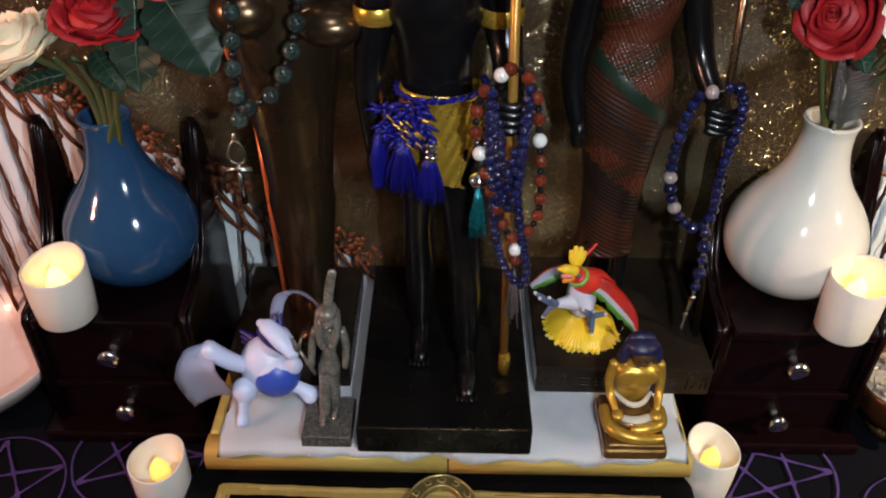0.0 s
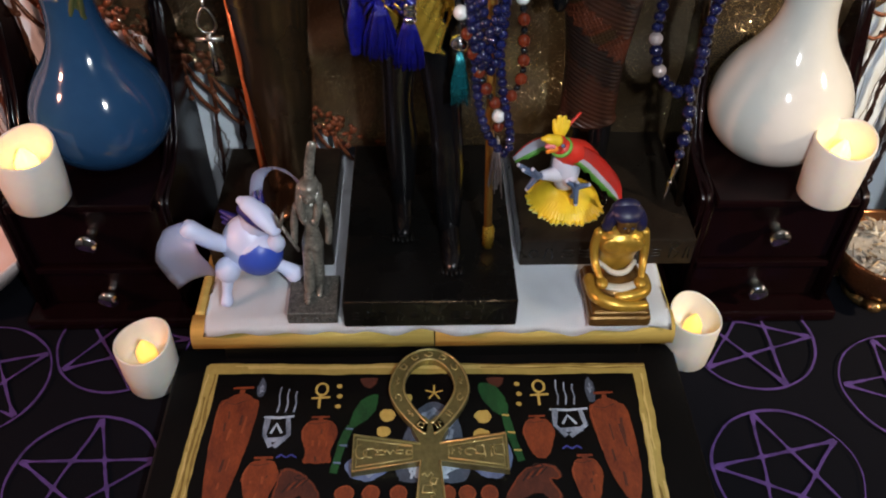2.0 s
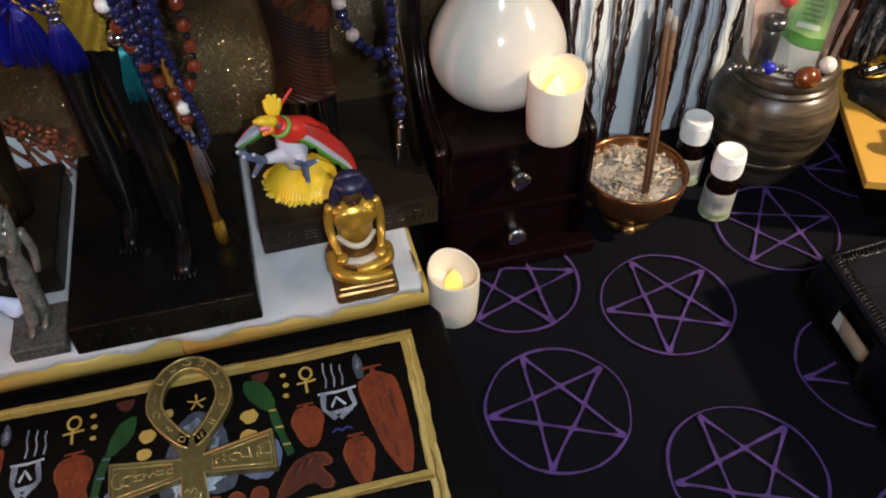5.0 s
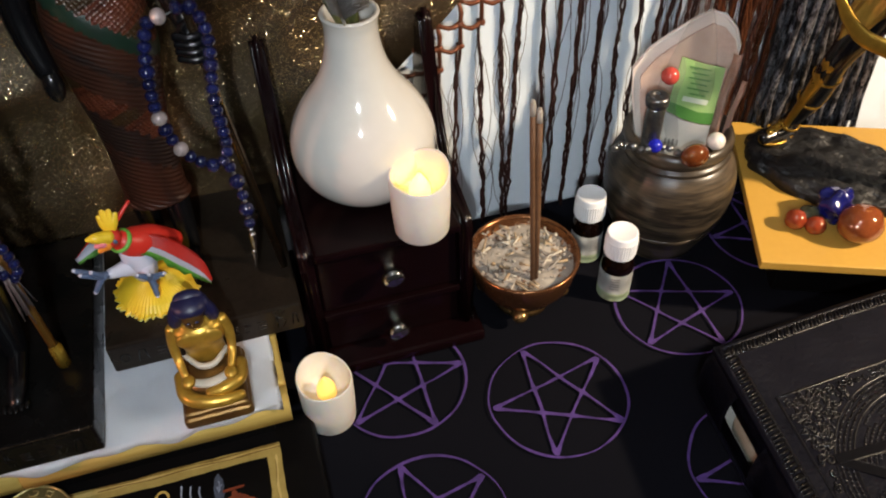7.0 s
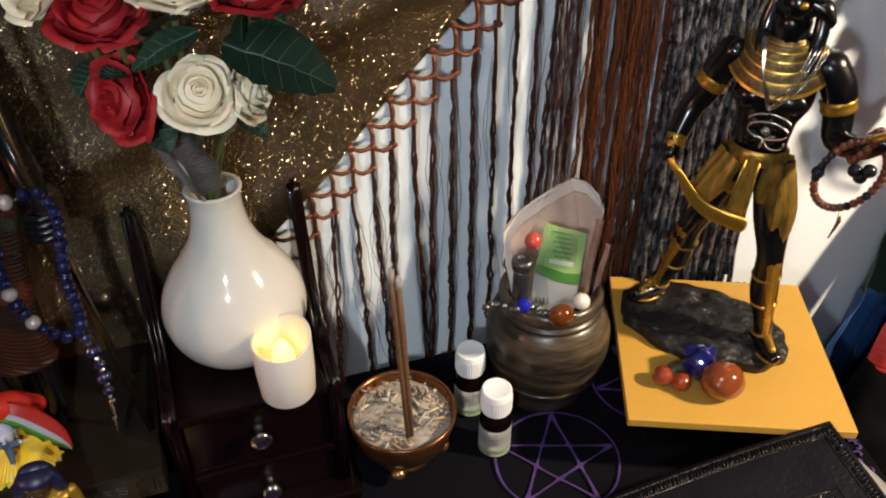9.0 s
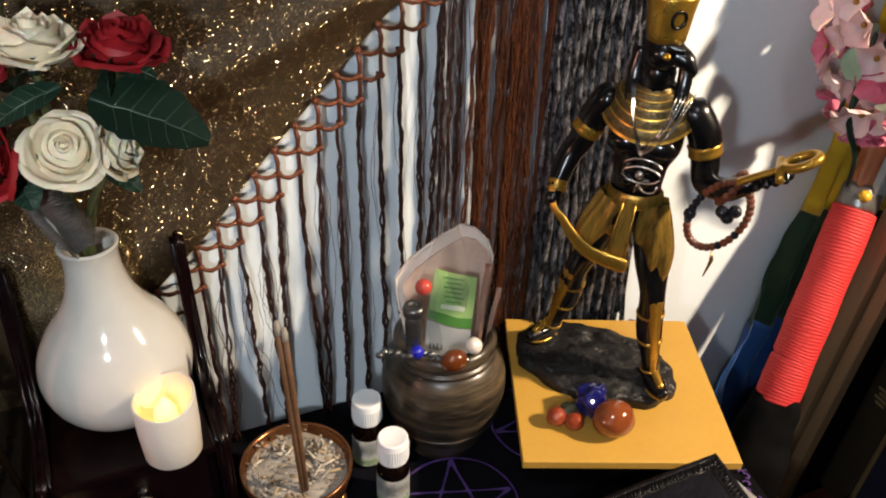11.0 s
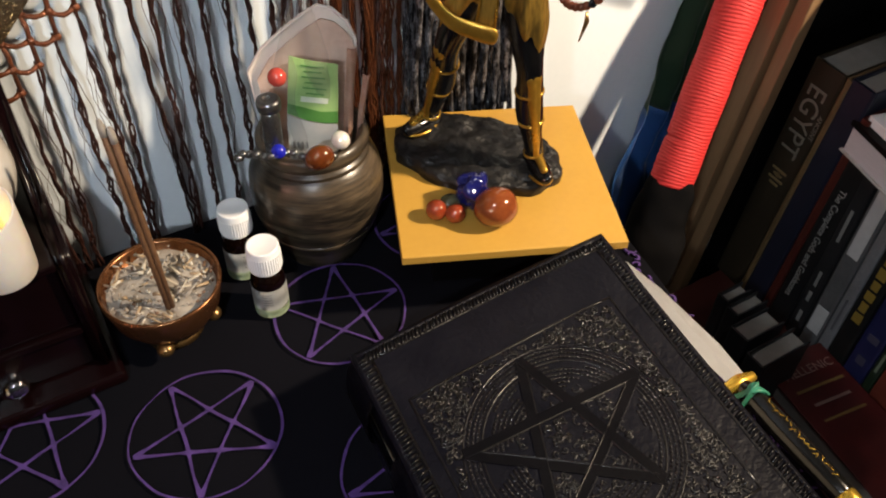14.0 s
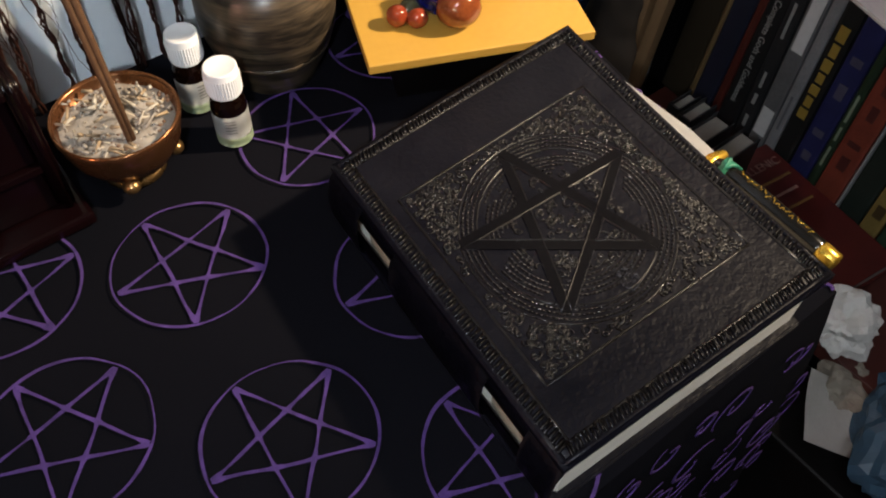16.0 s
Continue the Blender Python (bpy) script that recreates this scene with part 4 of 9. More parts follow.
for k in range(64):
    r, a = 0.034 * math.sqrt(rng.random()), rng.uniform(0, 6.28)
    p = Vector((r * math.cos(a), r * math.sin(a), 0.0445 + rng.uniform(0, 0.005)))
    d = Vector((rng.uniform(-1, 1), rng.uniform(-1, 1), rng.uniform(-0.3, 0.3))).normalized() * rng.uniform(0.0012, 0.0070)
    s.tube([p - d, p + d * rng.uniform(0.6, 1)], [rng.uniform(0.0005, 0.0016), rng.uniform(0.0004, 0.0010)], rng.choice((0, 0, 2, 1, 2)), 5)
for k in range(170):
    r, a = 0.035 * math.sqrt(rng.random()), rng.uniform(0, 6.28)
    q = rng.uniform(0.0005, 0.0018)
    s.rock((r * math.cos(a), r * math.sin(a), 0.0440 + rng.uniform(0, 0.003)), (q, q * rng.uniform(0.6, 1.2), q * 0.6), rng.choice((1, 1, 1, 2, 4)), 0.5, 3.0, 1, turn=T(0, 0, 0, 0, 0, rng.uniform(0, 180)))
tagged(s.done("burnt_litter", [M_STUB, M_ASH, M_STUBPALE, M_CHAR, M_BROWNASH], bowl, "short burnt incense ends"), kind="stuff")
M_STICK = mat("incense_stick", (0.15, 0.070, 0.028), (0.075, 0.034, 0.014), 0.7, scale=200, fine=900, bump=0.5)
for dx, tip in ((0.0, (0.3687, 0.4496, 0.2062)), (0.003, (0.3730, 0.4476, 0.2006))):
    st = thing("incense_stick", (0.3735 + dx, 0.439, 0.044), "brown incense stick burnt at the tip standing in the ash", "incense stick", "incense sticks")
    o = Vector((0.3735 + dx, 0.439, 0.044))
    tp = Vector(tip) - o
    s = Shape()
    s.tube([(0, 0, -0.006), tp * 0.35, tp * 0.7, tp * 0.93], [0.0017, 0.0022, 0.0023, 0.0023], 0, 8)
    s.done("stick", M_STICK, st)
    s = Shape()
    s.tube([tp * 0.93, tp * 0.97, tp], [0.0023, 0.0023, 0.0014], 0, 8)
    s.done("burnt_tip", M_ASH, st, "grey burnt tip")

# ---- small oil bottles ----
M_AMBER = mat("amber_glass", (0.004, 0.0014, 0.0008), (0.003, 0.001, 0.0006), 0.06, bump=0.0, coat=0.5)
M_LABEL = mat("paper_label", (0.42, 0.42, 0.41), (0.34, 0.35, 0.33), 0.6, scale=50, fine=300, bump=0.1)
M_LABELG = mat("green_label_foot", (0.28, 0.36, 0.20), (0.36, 0.44, 0.30), 0.6, scale=160, fine=300, bump=0.1)
M_CAP = mat("white_plastic", (0.80, 0.80, 0.80), (0.76, 0.76, 0.77), 0.35, scale=50, bump=0.03)
M_INK = mat("grey_ink", (0.12, 0.12, 0.12), bump=0)


def bottle(x, y, turn):
    b = thing("oil_bottle", (x, y, 0), "small amber glass oil bottle with white ribbed cap and pale label", "bottle", "oil bottles", turn=turn)
    s = Shape()
    s.lathe([(0, 0), (0.0118, 0), (0.0132, 0.0018), (0.0132, 0.036), (0.0118, 0.0425), (0.0085, 0.046), (0.0085, 0.05), (0, 0.05)], seg=32)
    s.done("glass", M_AMBER, b)
    s = Shape()
    s.lathe([(0.0110, 0.0475), (0.0122, 0.048), (0.0122, 0.0495), (0.0123, 0.0500), (0.0123, 0.0640), (0.0122, 0.0648), (0.0122, 0.0685), (0.0119, 0.0697), (0.0110, 0.0703), (0.0105, 0.0700), (0.0, 0.0700)], seg=80)
    for v in s.bm.verts:
        q = round(math.atan2(v.co.y, v.co.x) / (2 * math.pi) * 80)
        if 0.0499 < v.co.z < 0.0641 and q % 2:
            v.co.x, v.co.y = v.co.x * 1.05, v.co.y * 1.05
    for f in s.bm.faces:
        f.smooth = f.calc_center_median().z > 0.0641
    s.done("cap", M_CAP, b, "white ribbed plastic screw cap")
    s = Shape()
    s.grid(lambda u, v: Vector((0.01345 * math.cos(-3.5 + 4.0 * u), 0.01345 * math.sin(-3.5 + 4.0 * u), 0.0110 + 0.0215 * v)), 28, 2)
    bmesh.ops.solidify(s.bm, geom=s.bm.faces[:], thickness=0.00012)
    lab = s.done("label", M_LABEL, b, "pale paper label")
    s = Shape()
    s.grid(lambda u, v: Vector((0.01345 * math.cos(-3.5 + 4.0 * u), 0.01345 * math.sin(-3.5 + 4.0 * u), 0.0030 + 0.0079 * v + 0.0012 * v * math.sin(5 * u))), 28, 2)
    bmesh.ops.solidify(s.bm, geom=s.bm.faces[:], thickness=0.00012)
    s.done("label_foot", M_LABELG, b, "green foot of the label")
    s = Shape()
    for k in range(5):
        for j in range(6):
            a = -1.9 + 0.10 * j
            s.box((0.01352 * math.cos(a), 0.01352 * math.sin(a), 0.0285 - 0.0028 * k), (0.0002, 0.0012, 0.0007), turn=T(0, 0, 0, 0, 0, math.degrees(a)))
    s.done("print_bar", M_INK, lab)


bottle(0.4440, 0.4920, 10)
bottle(0.4488, 0.4440, -25)

# ---- turned pot with its contents ----
pot = Shape()
POTP = [(0, 0), (0.031, 0), (0.034, 0.003), (0.043, 0.022), (0.0475, 0.033), (0.0462, 0.0345), (0.0485, 0.0365), (0.0525, 0.052), (0.0532, 0.066), (0.0522, 0.079), (0.0485, 0.090), (0.0445, 0.0965), (0.0425, 0.0985), (0.0432, 0.1010), (0.0415, 0.1030), (0.0405, 0.1045), (0.0425, 0.1075), (0.0435, 0.1110), (0.0425, 0.1150), (0.0400, 0.1175), (0.0375, 0.1170), (0.035, 0.110), (0.034, 0.09), (0.0, 0.088)]
pot.lathe(rounded(POTP, 3), seg=72, wave=lambda a, r, z: 0.0008 * math.sin(a + 1.1) + 0.0004 * math.sin(3 * a))
tagged(pot.done("turned_pot", M_CLAY, None, "", (0.5160, 0.4965, 0)), "round turned pot with dark grain rings and an open mouth", "pot")
M_POUCH = mat("pale_pink_paper", (0.70, 0.54, 0.46), (0.50, 0.34, 0.26), 0.35, scale=22, fine=200, bump=0.5, depth=0.003, spread=0.35)
M_POUCHEDGE = mat("white_paper", (0.84, 0.75, 0.67), (0.70, 0.60, 0.53), 0.45, scale=30, fine=200, bump=0.2)
M_CLEAR = mat("clear_plastic", (0.20, 0.19, 0.18), rough=0.10, bump=0.6, scale=25, depth=0.003)
M_CLEAR.node_tree.nodes["Principled BSDF"].inputs["Alpha"].default_value = 0.30
M_GREENCARD = mat("green_printed_card", (0.20, 0.36, 0.10), (0.32, 0.48, 0.20), 0.45, scale=14, fine=200, bump=0.05)
M_DARKGREEN = mat("dark_green_print", (0.05, 0.18, 0.03), (0.08, 0.23, 0.05), bump=0)
M_WHITEINK = mat("white_ink", (0.62, 0.68, 0.56), bump=0)
PX, PY, PZ = 0.5160, 0.4965, 0.0


def leaf_plate(name, outline, origin, rx, rz, m, parent=None, thick=0.0008, label=""):
    s = Shape()
    s.poly([Vector((x, 0, z)) for x, z in outline], 0, thick)
    return s.done(name, m, parent, label, T(*origin, rx, 0, rz))


pouch = thing("paper_pouch", (PX, PY, PZ + 0.09), "pale pink paper pouch with white rim standing in the pot", "pouch")
arch = [(-0.030, 0.0), (0.026, 0.0), (0.031, 0.024), (0.0400, 0.072), (0.0415, 0.086), (0.0360, 0.100), (0.026, 0.1110), (0.015, 0.1150), (0.002, 0.1090), (-0.014, 0.0990), (-0.029, 0.0880), (-0.0405, 0.0720), (-0.0385, 0.050), (-0.034, 0.024)]
leaf_plate("back_sheet", arch, (0.004, 0.012, 0.0), -6, -12, M_POUCHEDGE, pouch, 0.0010)
leaf_plate("front_sheet", [(x * 0.90 + 0.001, z * 0.925) for x, z in arch], (0.004, 0.008, 0.0), -5, -12, M_POUCH, pouch, 0.0010)
s = Shape()
s.tube([Vector((x * 0.985, -0.0012, z * 0.992)) for x, z in arch], 0.0013, 0, 6, closed=True)
s.done("white_rim", M_POUCHEDGE, pouch, "folded white paper rim", T(0.004, 0.012, 0.0, -6, 0, -12))
s = Shape()
for x0, w, h in ((0.0165, 0.0075, 0.078), (0.0255, 0.0052, 0.056)):
    s.grid(lambda u, v: Vector((x0 + w * (u - 0.5) + 0.010 * v, -0.0035 * math.sin(math.pi * u) - 0.001 * math.sin(9 * v), h * v)), 8, 12)
bmesh.ops.solidify(s.bm, geom=s.bm.faces[:], thickness=0.0008)
s.done("sleeve", mat("glossy_pink_film", (0.72, 0.50, 0.40), (0.52, 0.30, 0.21), 0.16, scale=40, fine=200, bump=0.5, coat=0.4, depth=0.002), pouch, "glossy folded pink film", T(0.008, -0.006, 0.010, -8, 0, -14))
bag = Shape()


def bag_at(u, v):
    half = 0.0185 * (1 - 0.93 * max(0.0, (v - 0.62) / 0.38) ** 1.15) + 0.003 * v
    return Vector((-0.006 + 0.010 * v + (2 * u - 1) * half, 0.0045 * math.sin(u * 9 + v * 6) - 0.004 * math.sin(math.pi * u) + 0.002 * math.sin(17 * v + 3 * u), 0.133 * v))


bag.grid(bag_at, 18, 26)
tagged(bag.done("plastic_bag", M_CLEAR, None, "", T(PX - 0.006, PY - 0.010, PZ + 0.095, -5, 0, -14)), "clear crumpled plastic bag in the pot", "bag").visible_shadow = False
card = thing("seed_card", (PX - 0.004, PY - 0.019, PZ + 0.100), "green and white printed card leaning in the pot", "card", turn=-15)
leaf_plate("card_top", [(-0.0185, 0.042), (-0.004, 0.034), (0.008, 0.0300), (0.0175, 0.0285), (0.0215, 0.0745), (0.004, 0.0790), (-0.0120, 0.0850)], (0, 0, 0), -10, 0, M_GREENCARD, card)
leaf_plate("card_foot", [(-0.021, 0.004), (0.0155, 0.000), (0.0172, 0.0280), (0.008, 0.0295), (-0.004, 0.0335), (-0.0187, 0.0415)], (0, 0, 0), -10, 0, M_LABEL, card, label="white foot of the card")
leaf_plate("green_band", [(-0.0182, 0.0425), (-0.004, 0.0346), (0.008, 0.0306), (0.0174, 0.0292), (0.0182, 0.0385), (0.006, 0.0400), (-0.0170, 0.0500)], (0, -0.0006, 0), -10, 0, M_DARKGREEN, card, 0.0003)
s = Shape()
for k in range(6):
    s.box((0.0030, -0.0008, 0.0755 - 0.0042 * k), (0.017 - 0.004 * (k % 2), 0.0003, 0.0010), turn=T(0, 0, 0, 0, 14, 0))
s.done("print_bar", M_DARKGREEN, card, "", T(0, 0, 0, -10))
s = Shape()
s.box((0.0020, -0.0010, 0.0500), (0.020, 0.0003, 0.0040), turn=T(0, 0, 0, 0, 14, 0))
s.done("white_print_bar", M_WHITEINK, card, "", T(0, 0, 0, -10))
s = Shape()
for k, x in enumerate((-0.0165, -0.0135, -0.0105, -0.0070)):
    s.box((x, -0.0008, 0.0165 - 0.0006 * k), (0.0012 if k % 2 else 0.0018, 0.0003, 0.0060 - 0.001 * (k % 2)))
s.done("black_print_bar", M_INK, card, "", T(0, 0, 0, -10))
M_STEEL = mat("dull_steel", (0.22, 0.22, 0.22), (0.10, 0.10, 0.10), 0.3, 0.9, 120, 500, 0.3)
vial = thing("metal_vial", (0.4800, 0.4790, 0.1215), "small dull metal vial with a ringed screw top", "vial")
s = Shape()
s.lathe([(0, 0), (0.0065, 0), (0.0068, 0.008), (0.006, 0.0095), (0.0068, 0.011), (0.0068, 0.030), (0.006, 0.0315), (0.0062, 0.036), (0.0, 0.036)], seg=24)
s.done("tube", M_STEEL, vial)
s = Shape()
s.lathe([(0.0055, 0.036), (0.0085, 0.0365), (0.0088, 0.042), (0.0078, 0.0445), (0.0050, 0.0450), (0.0045, 0.043), (0, 0.043)], seg=24)
s.done("screw_top", M_STEEL, vial, "shiny ringed top")
M_REDBEAD = mat("red_bead", (0.50, 0.07, 0.05), (0.40, 0.05, 0.04), 0.2, bump=0.1)
M_AMBERBEAD = mat("amber_bead", (0.16, 0.04, 0.008), (0.06, 0.014, 0.004), 0.08, bump=0, coat=0.5)
M_PEARL = mat("pearl", (0.78, 0.72, 0.64), (0.72, 0.66, 0.60), 0.2, 0.15, bump=0, coat=0.5)
M_COBALT = mat("cobalt_bead", (0.01, 0.015, 0.42), (0.01, 0.012, 0.30), 0.12, bump=0, coat=0.4)


def bead(name, place, r, m, label, cat="bead"):
    s = Shape()
    s.ball((0, 0, 0), r, 0, 20, 14)
    return tagged(s.done(name, m, None, "", place), label, cat)


bead("red_bead", (0.4905, 0.4850, 0.1765), 0.0066, M_REDBEAD, "marbled red bead resting on the vial")
charm = thing("bead_bracelet", (0.4995, 0.4640, 0.1205), "beaded metal bracelet over the pot rim with amber and blue beads", "bracelet")
s = Shape()
rng = random.Random(3)
for k in range(16):
    t = k / 15
    s.rock((-0.046 + 0.06 * t, 0.020 - 0.034 * t + 0.003 * math.sin(k), 0.004 * math.sin(3.1 * t) + 0.001 * (k % 2)), (0.0042, 0.0036, 0.0034), 0, 0.3, 3.0, 1)
s.done("link_chain", M_STEEL, charm)
for nm, pl, r, m in (("blue_bead", (-0.020, 0.006, 0.006), 0.0055, M_COBALT), ("amber_bead", (0.0035, -0.012, 0.004), 0.0105, M_AMBERBEAD), ("pearl_bead", (0.0225, -0.008, 0.010), 0.0068, M_PEARL)):
    s = Shape()
    s.ball((0, 0, 0), r if nm != "amber_bead" else (0.0112, 0.0085, 0.0095), 0, 20, 14)
    s.done(nm, m, charm, "", pl)

# ---- yellow board on its dark support ----
s = Shape()
s.box((0, 0, 0.0305), (0.11, 0.11, 0.061), bevel=0.002)
tagged(s.done("support_box", M_BLACKWOOD, None, "", T(0.645, 0.435, 0, 0, 0, -23)), "black box under the yellow board", "box")
s = Shape()
s.box((0, 0, 0), (0.1705, 0.1745, 0.0075), bevel=0.0008)
tagged(s.done("yellow_board", M_YELLOW, None, "", T(0.6445, 0.430, 0.0652, 0, 0, -23)), "yellow painted square wooden board", "board")

# ---- falcon-headed statue ----
M_ROCK = mat("grey_rock_resin", (0.011, 0.0105, 0.0105), (0.0045, 0.0045, 0.005), 0.45, scale=50, fine=300, bump=1.0, depth=0.003, spec=0.35)
M_DULLGOLD = mat("antique_gold_paint", (0.58, 0.34, 0.05), (0.30, 0.16, 0.02), 0.30, 0.75, 60, 300, 0.3)
M_BLACKGOLD = mat("gold_dry_brush_on_black", (0.012, 0.009, 0.006), (0.50, 0.30, 0.055), 0.32, 0.65, 26, 200, 0.3, spread=0.34, shift=-0.04, stretch=(2, 2, 0.35))
M_COLLAR = mat("olive_gold_collar", (0.19, 0.13, 0.042), (0.020, 0.015, 0.008), 0.34, 0.65, 260, 900, 0.8, spread=0.5)
FO = Vector((0.637, 0.4365, 0.0))
FR, FF = Vector((0.692, -0.722, 0)), Vector((-0.722, -0.692, 0))
FTURN = math.degrees(math.atan2(FR.y, FR.x))


def fp(a, b, z):
    """A place on the statue: a to its left hand, b ahead of it."""
    return FO + FR * a + FF * b + Vector((0, 0, z))


FROT = Matrix.Rotation(radians(FTURN), 4, "Z")
s = Shape()
# rocky base
vs = bmesh.ops.create_icosphere(s.bm, subdivisions=5, radius=1.0)["verts"]
ax = Vector((0.09, -0.108, 0)).normalized()
ay = Vector((-ax.y, ax.x, 0))
for v in vs:
    k = 1 + 0.14 * noise.noise(Vector((v.co.x * 2.2, v.co.y * 2.2, 7))) + 0.05 * noise.noise(Vector((v.co.x * 6, v.co.y * 6, 2)))
    h = max(v.co.z, -0.05)
    h = (abs(h) ** 0.4) * (1 if h > 0 else -1)
    rel = 0.0
    if v.co.z > 0:
        q = Vector((v.co.x * 4.2, v.co.y * 3.4, 0))
        cells = noise.voronoi(q)[0]
        rel = 0.050 * min(cells[1] - cells[0], 0.09) + 0.005 * noise.noise(Vector((v.co.x * 4, v.co.y * 4, 1))) + 0.003 * noise.noise(Vector((v.co.x * 15, v.co.y * 15, 1)))
    p = ax * (0.070 * v.co.x * k) + ay * (0.046 * v.co.y * k)
    v.co = Vector((0.641 + p.x, 0.455 + p.y, 0.0692 + max(0.0, 0.0120 * h + rel * (0.4 + 0.6 * v.co.z))))
s._take(vs, 0, True)
RF, LF = fp(-0.0560, -0.0290, 0.084), fp(0.0385, -0.004, 0.082)
RK, LK = fp(-0.0345, 0.002, 0.180), fp(0.0275, 0.004, 0.172)
HR, HL = fp(-0.0135, 0.0, 0.240), fp(0.0145, 0.0, 0.240)
for F, K, H, d in ((RF, RK, HR, FF * 0.8 - FR * 0.5), (LF, LK, HL, FF * 0.75 + FR * 0.55)):
    d = d.normalized()
    s.limb([F + Vector((0, 0, 0.012)), F.lerp(K, 0.30), F.lerp(K, 0.62) - d * 0.004, K, K.lerp(H, 0.55), H], [0.0068, 0.0075, 0.0108, 0.0098, 0.0138, 0.0150], 1)
    f = F + Vector((0, 0, 0.004))
    s.limb([f - d * 0.006, f + d * 0.010, f + d * 0.022], [0.0078, 0.0080, 0.0058], 1, flat=0.7)
    up = (K - F).normalized()
    # shin plate, knee guard, ankle strap, sandal edge
    s.limb([F + up * 0.014 + d * 0.0055, F.lerp(K, 0.45) + d * 0.0066, K - up * 0.018 + d * 0.0060, K - up * 0.002 + d * 0.0062], [0.0030, 0.0036, 0.0056, 0.0066], 2, flat=0.6, up=d)
    s.limb([f + d * 0.018 + Vector((0, 0, 0.0045)), F + Vector((0, 0, 0.013)) + d * 0.0055], [0.0030, 0.0036], 2)
    s.tube([f + d * (0.008 + 0.0165 * math.cos(t)) + d.cross(Vector((0, 0, 1))) * 0.0087 * math.sin(t) - Vector((0, 0, 0.0035)) for t in [2 * math.pi * k / 18 for k in range(18)]], 0.0012, 2, 5, closed=True)
    turn = up.to_track_quat("Z", "Y").to_matrix().to_4x4()
    for q, rr in ((0.16, 0.0080), (0.50, 0.0103), (0.80, 0.0112)):
        s.lathe([(rr - 0.001, -0.0013), (rr, -0.0008), (rr, 0.0008), (rr - 0.001, 0.0013)], F.lerp(K, q) - d * (0.002 if q > 0.3 else 0), 2, 18, turn=turn)
    # pleated kilt leg
    axis = (H + FF * 0.003 + Vector((0, 0, 0.014)), K.lerp(H, 0.22) + FF * 0.002)
    dn = (axis[1] - axis[0]).normalized()
    out_ = FR if (K - FO).dot(FR) > 0 else -FR
    e1 = dn.cross(FF).normalized()
    e2 = e1.cross(dn).normalized()

    def fold(u, v):
        t = 2 * math.pi * u
        rr = (0.0120 + 0.0044 * math.sin(min(v * 2.2, 1.9))) * (1 + 0.085 * math.sin(7 * t + 3.6 * v)) * (1 - 0.30 * max(0.0, (v - 0.6) / 0.4) ** 2)
        dr = e1 * math.cos(t) * 0.92 + e2 * math.sin(t) * 0.88
        return axis[0].lerp(axis[1], v * (0.74 + 0.26 * dr.dot(out_)) + 0.04 * v * math.sin(t * 5)) + dr * rr
    n0 = len(s.bm.faces)
    s.grid(fold, 66, 8, 3)
    s.bm.faces.ensure_lookup_table()
    for fc in s.bm.faces[n0:]:
        c = fc.calc_center_median()
        g = noise.noise(Vector((c.x * 70, c.y * 70, c.z * 22)))
        fc.material_index = 3
# belt and front flap, torso
s.lathe([(0.0195, -0.005), (0.0208, -0.003), (0.0204, 0.004), (0.0185, 0.006)], fp(0, 0.001, 0.2555), 3, 28, turn=FROT @ Matrix.Diagonal((1, 0.8, 1, 1)))
s.poly([fp(a, 0.0225 + 0.004 * (z < 0.24), z) for a, z in ((-0.0045, 0.260), (-0.0095, 0.2110), (0.0040, 0.2095), (0.0045, 0.260))], 3, 0.003)
for q in (-1, 1):
    s.tube([fp(q * 0.0045, 0.024, 0.258), fp(-0.0028 + q * 0.0066, 0.0275, 0.2105)], 0.0010, 2, 5)
s.limb([fp(0, 0, 0.238), fp(0, 0.001, 0.262), fp(0, 0.002, 0.280), fp(0.001, 0.002, 0.300), fp(0, 0.001, 0.318), fp(0, 0.0, 0.332)], [0.0190, 0.0175, 0.0190, 0.0255, 0.0275, 0.0190], 1, 22, flat=0.66, up=FF)
for da in (-0.012, 0.012):
    s.ball(fp(da, 0.0130, 0.300), (0.0125, 0.0065, 0.0085), 1, turn=FROT)
for da in (-0.0055, 0.0055):
    for dz in (0.272, 0.283):
        s.ball(fp(da, 0.0125, dz), (0.0052, 0.0030, 0.0050), 1, turn=FROT)


# broad ridged collar lying on shoulders and chest
def collar(u, v):
    t = 2 * math.pi * u
    front = max(0.0, math.sin(t))
    rx, ry = 0.0120 + 0.0225 * v, 0.0110 + 0.0105 * v
    z = 0.3415 - 0.0150 * v * v - 0.0215 * v * front + 0.0007 * math.sin(v * 6 * 2 * math.pi)
    return fp(rx * math.cos(t), 0.001 + ry * math.sin(t), z)


n0 = len(s.bm.faces)
s.grid(collar, 56, 36, 4)
s.bm.faces.ensure_lookup_table()
for k, fc in enumerate(s.bm.faces[n0:]):
    fc.material_index = 2 if (k % 36) % 6 == 4 or (k % 36) > 33 else 4
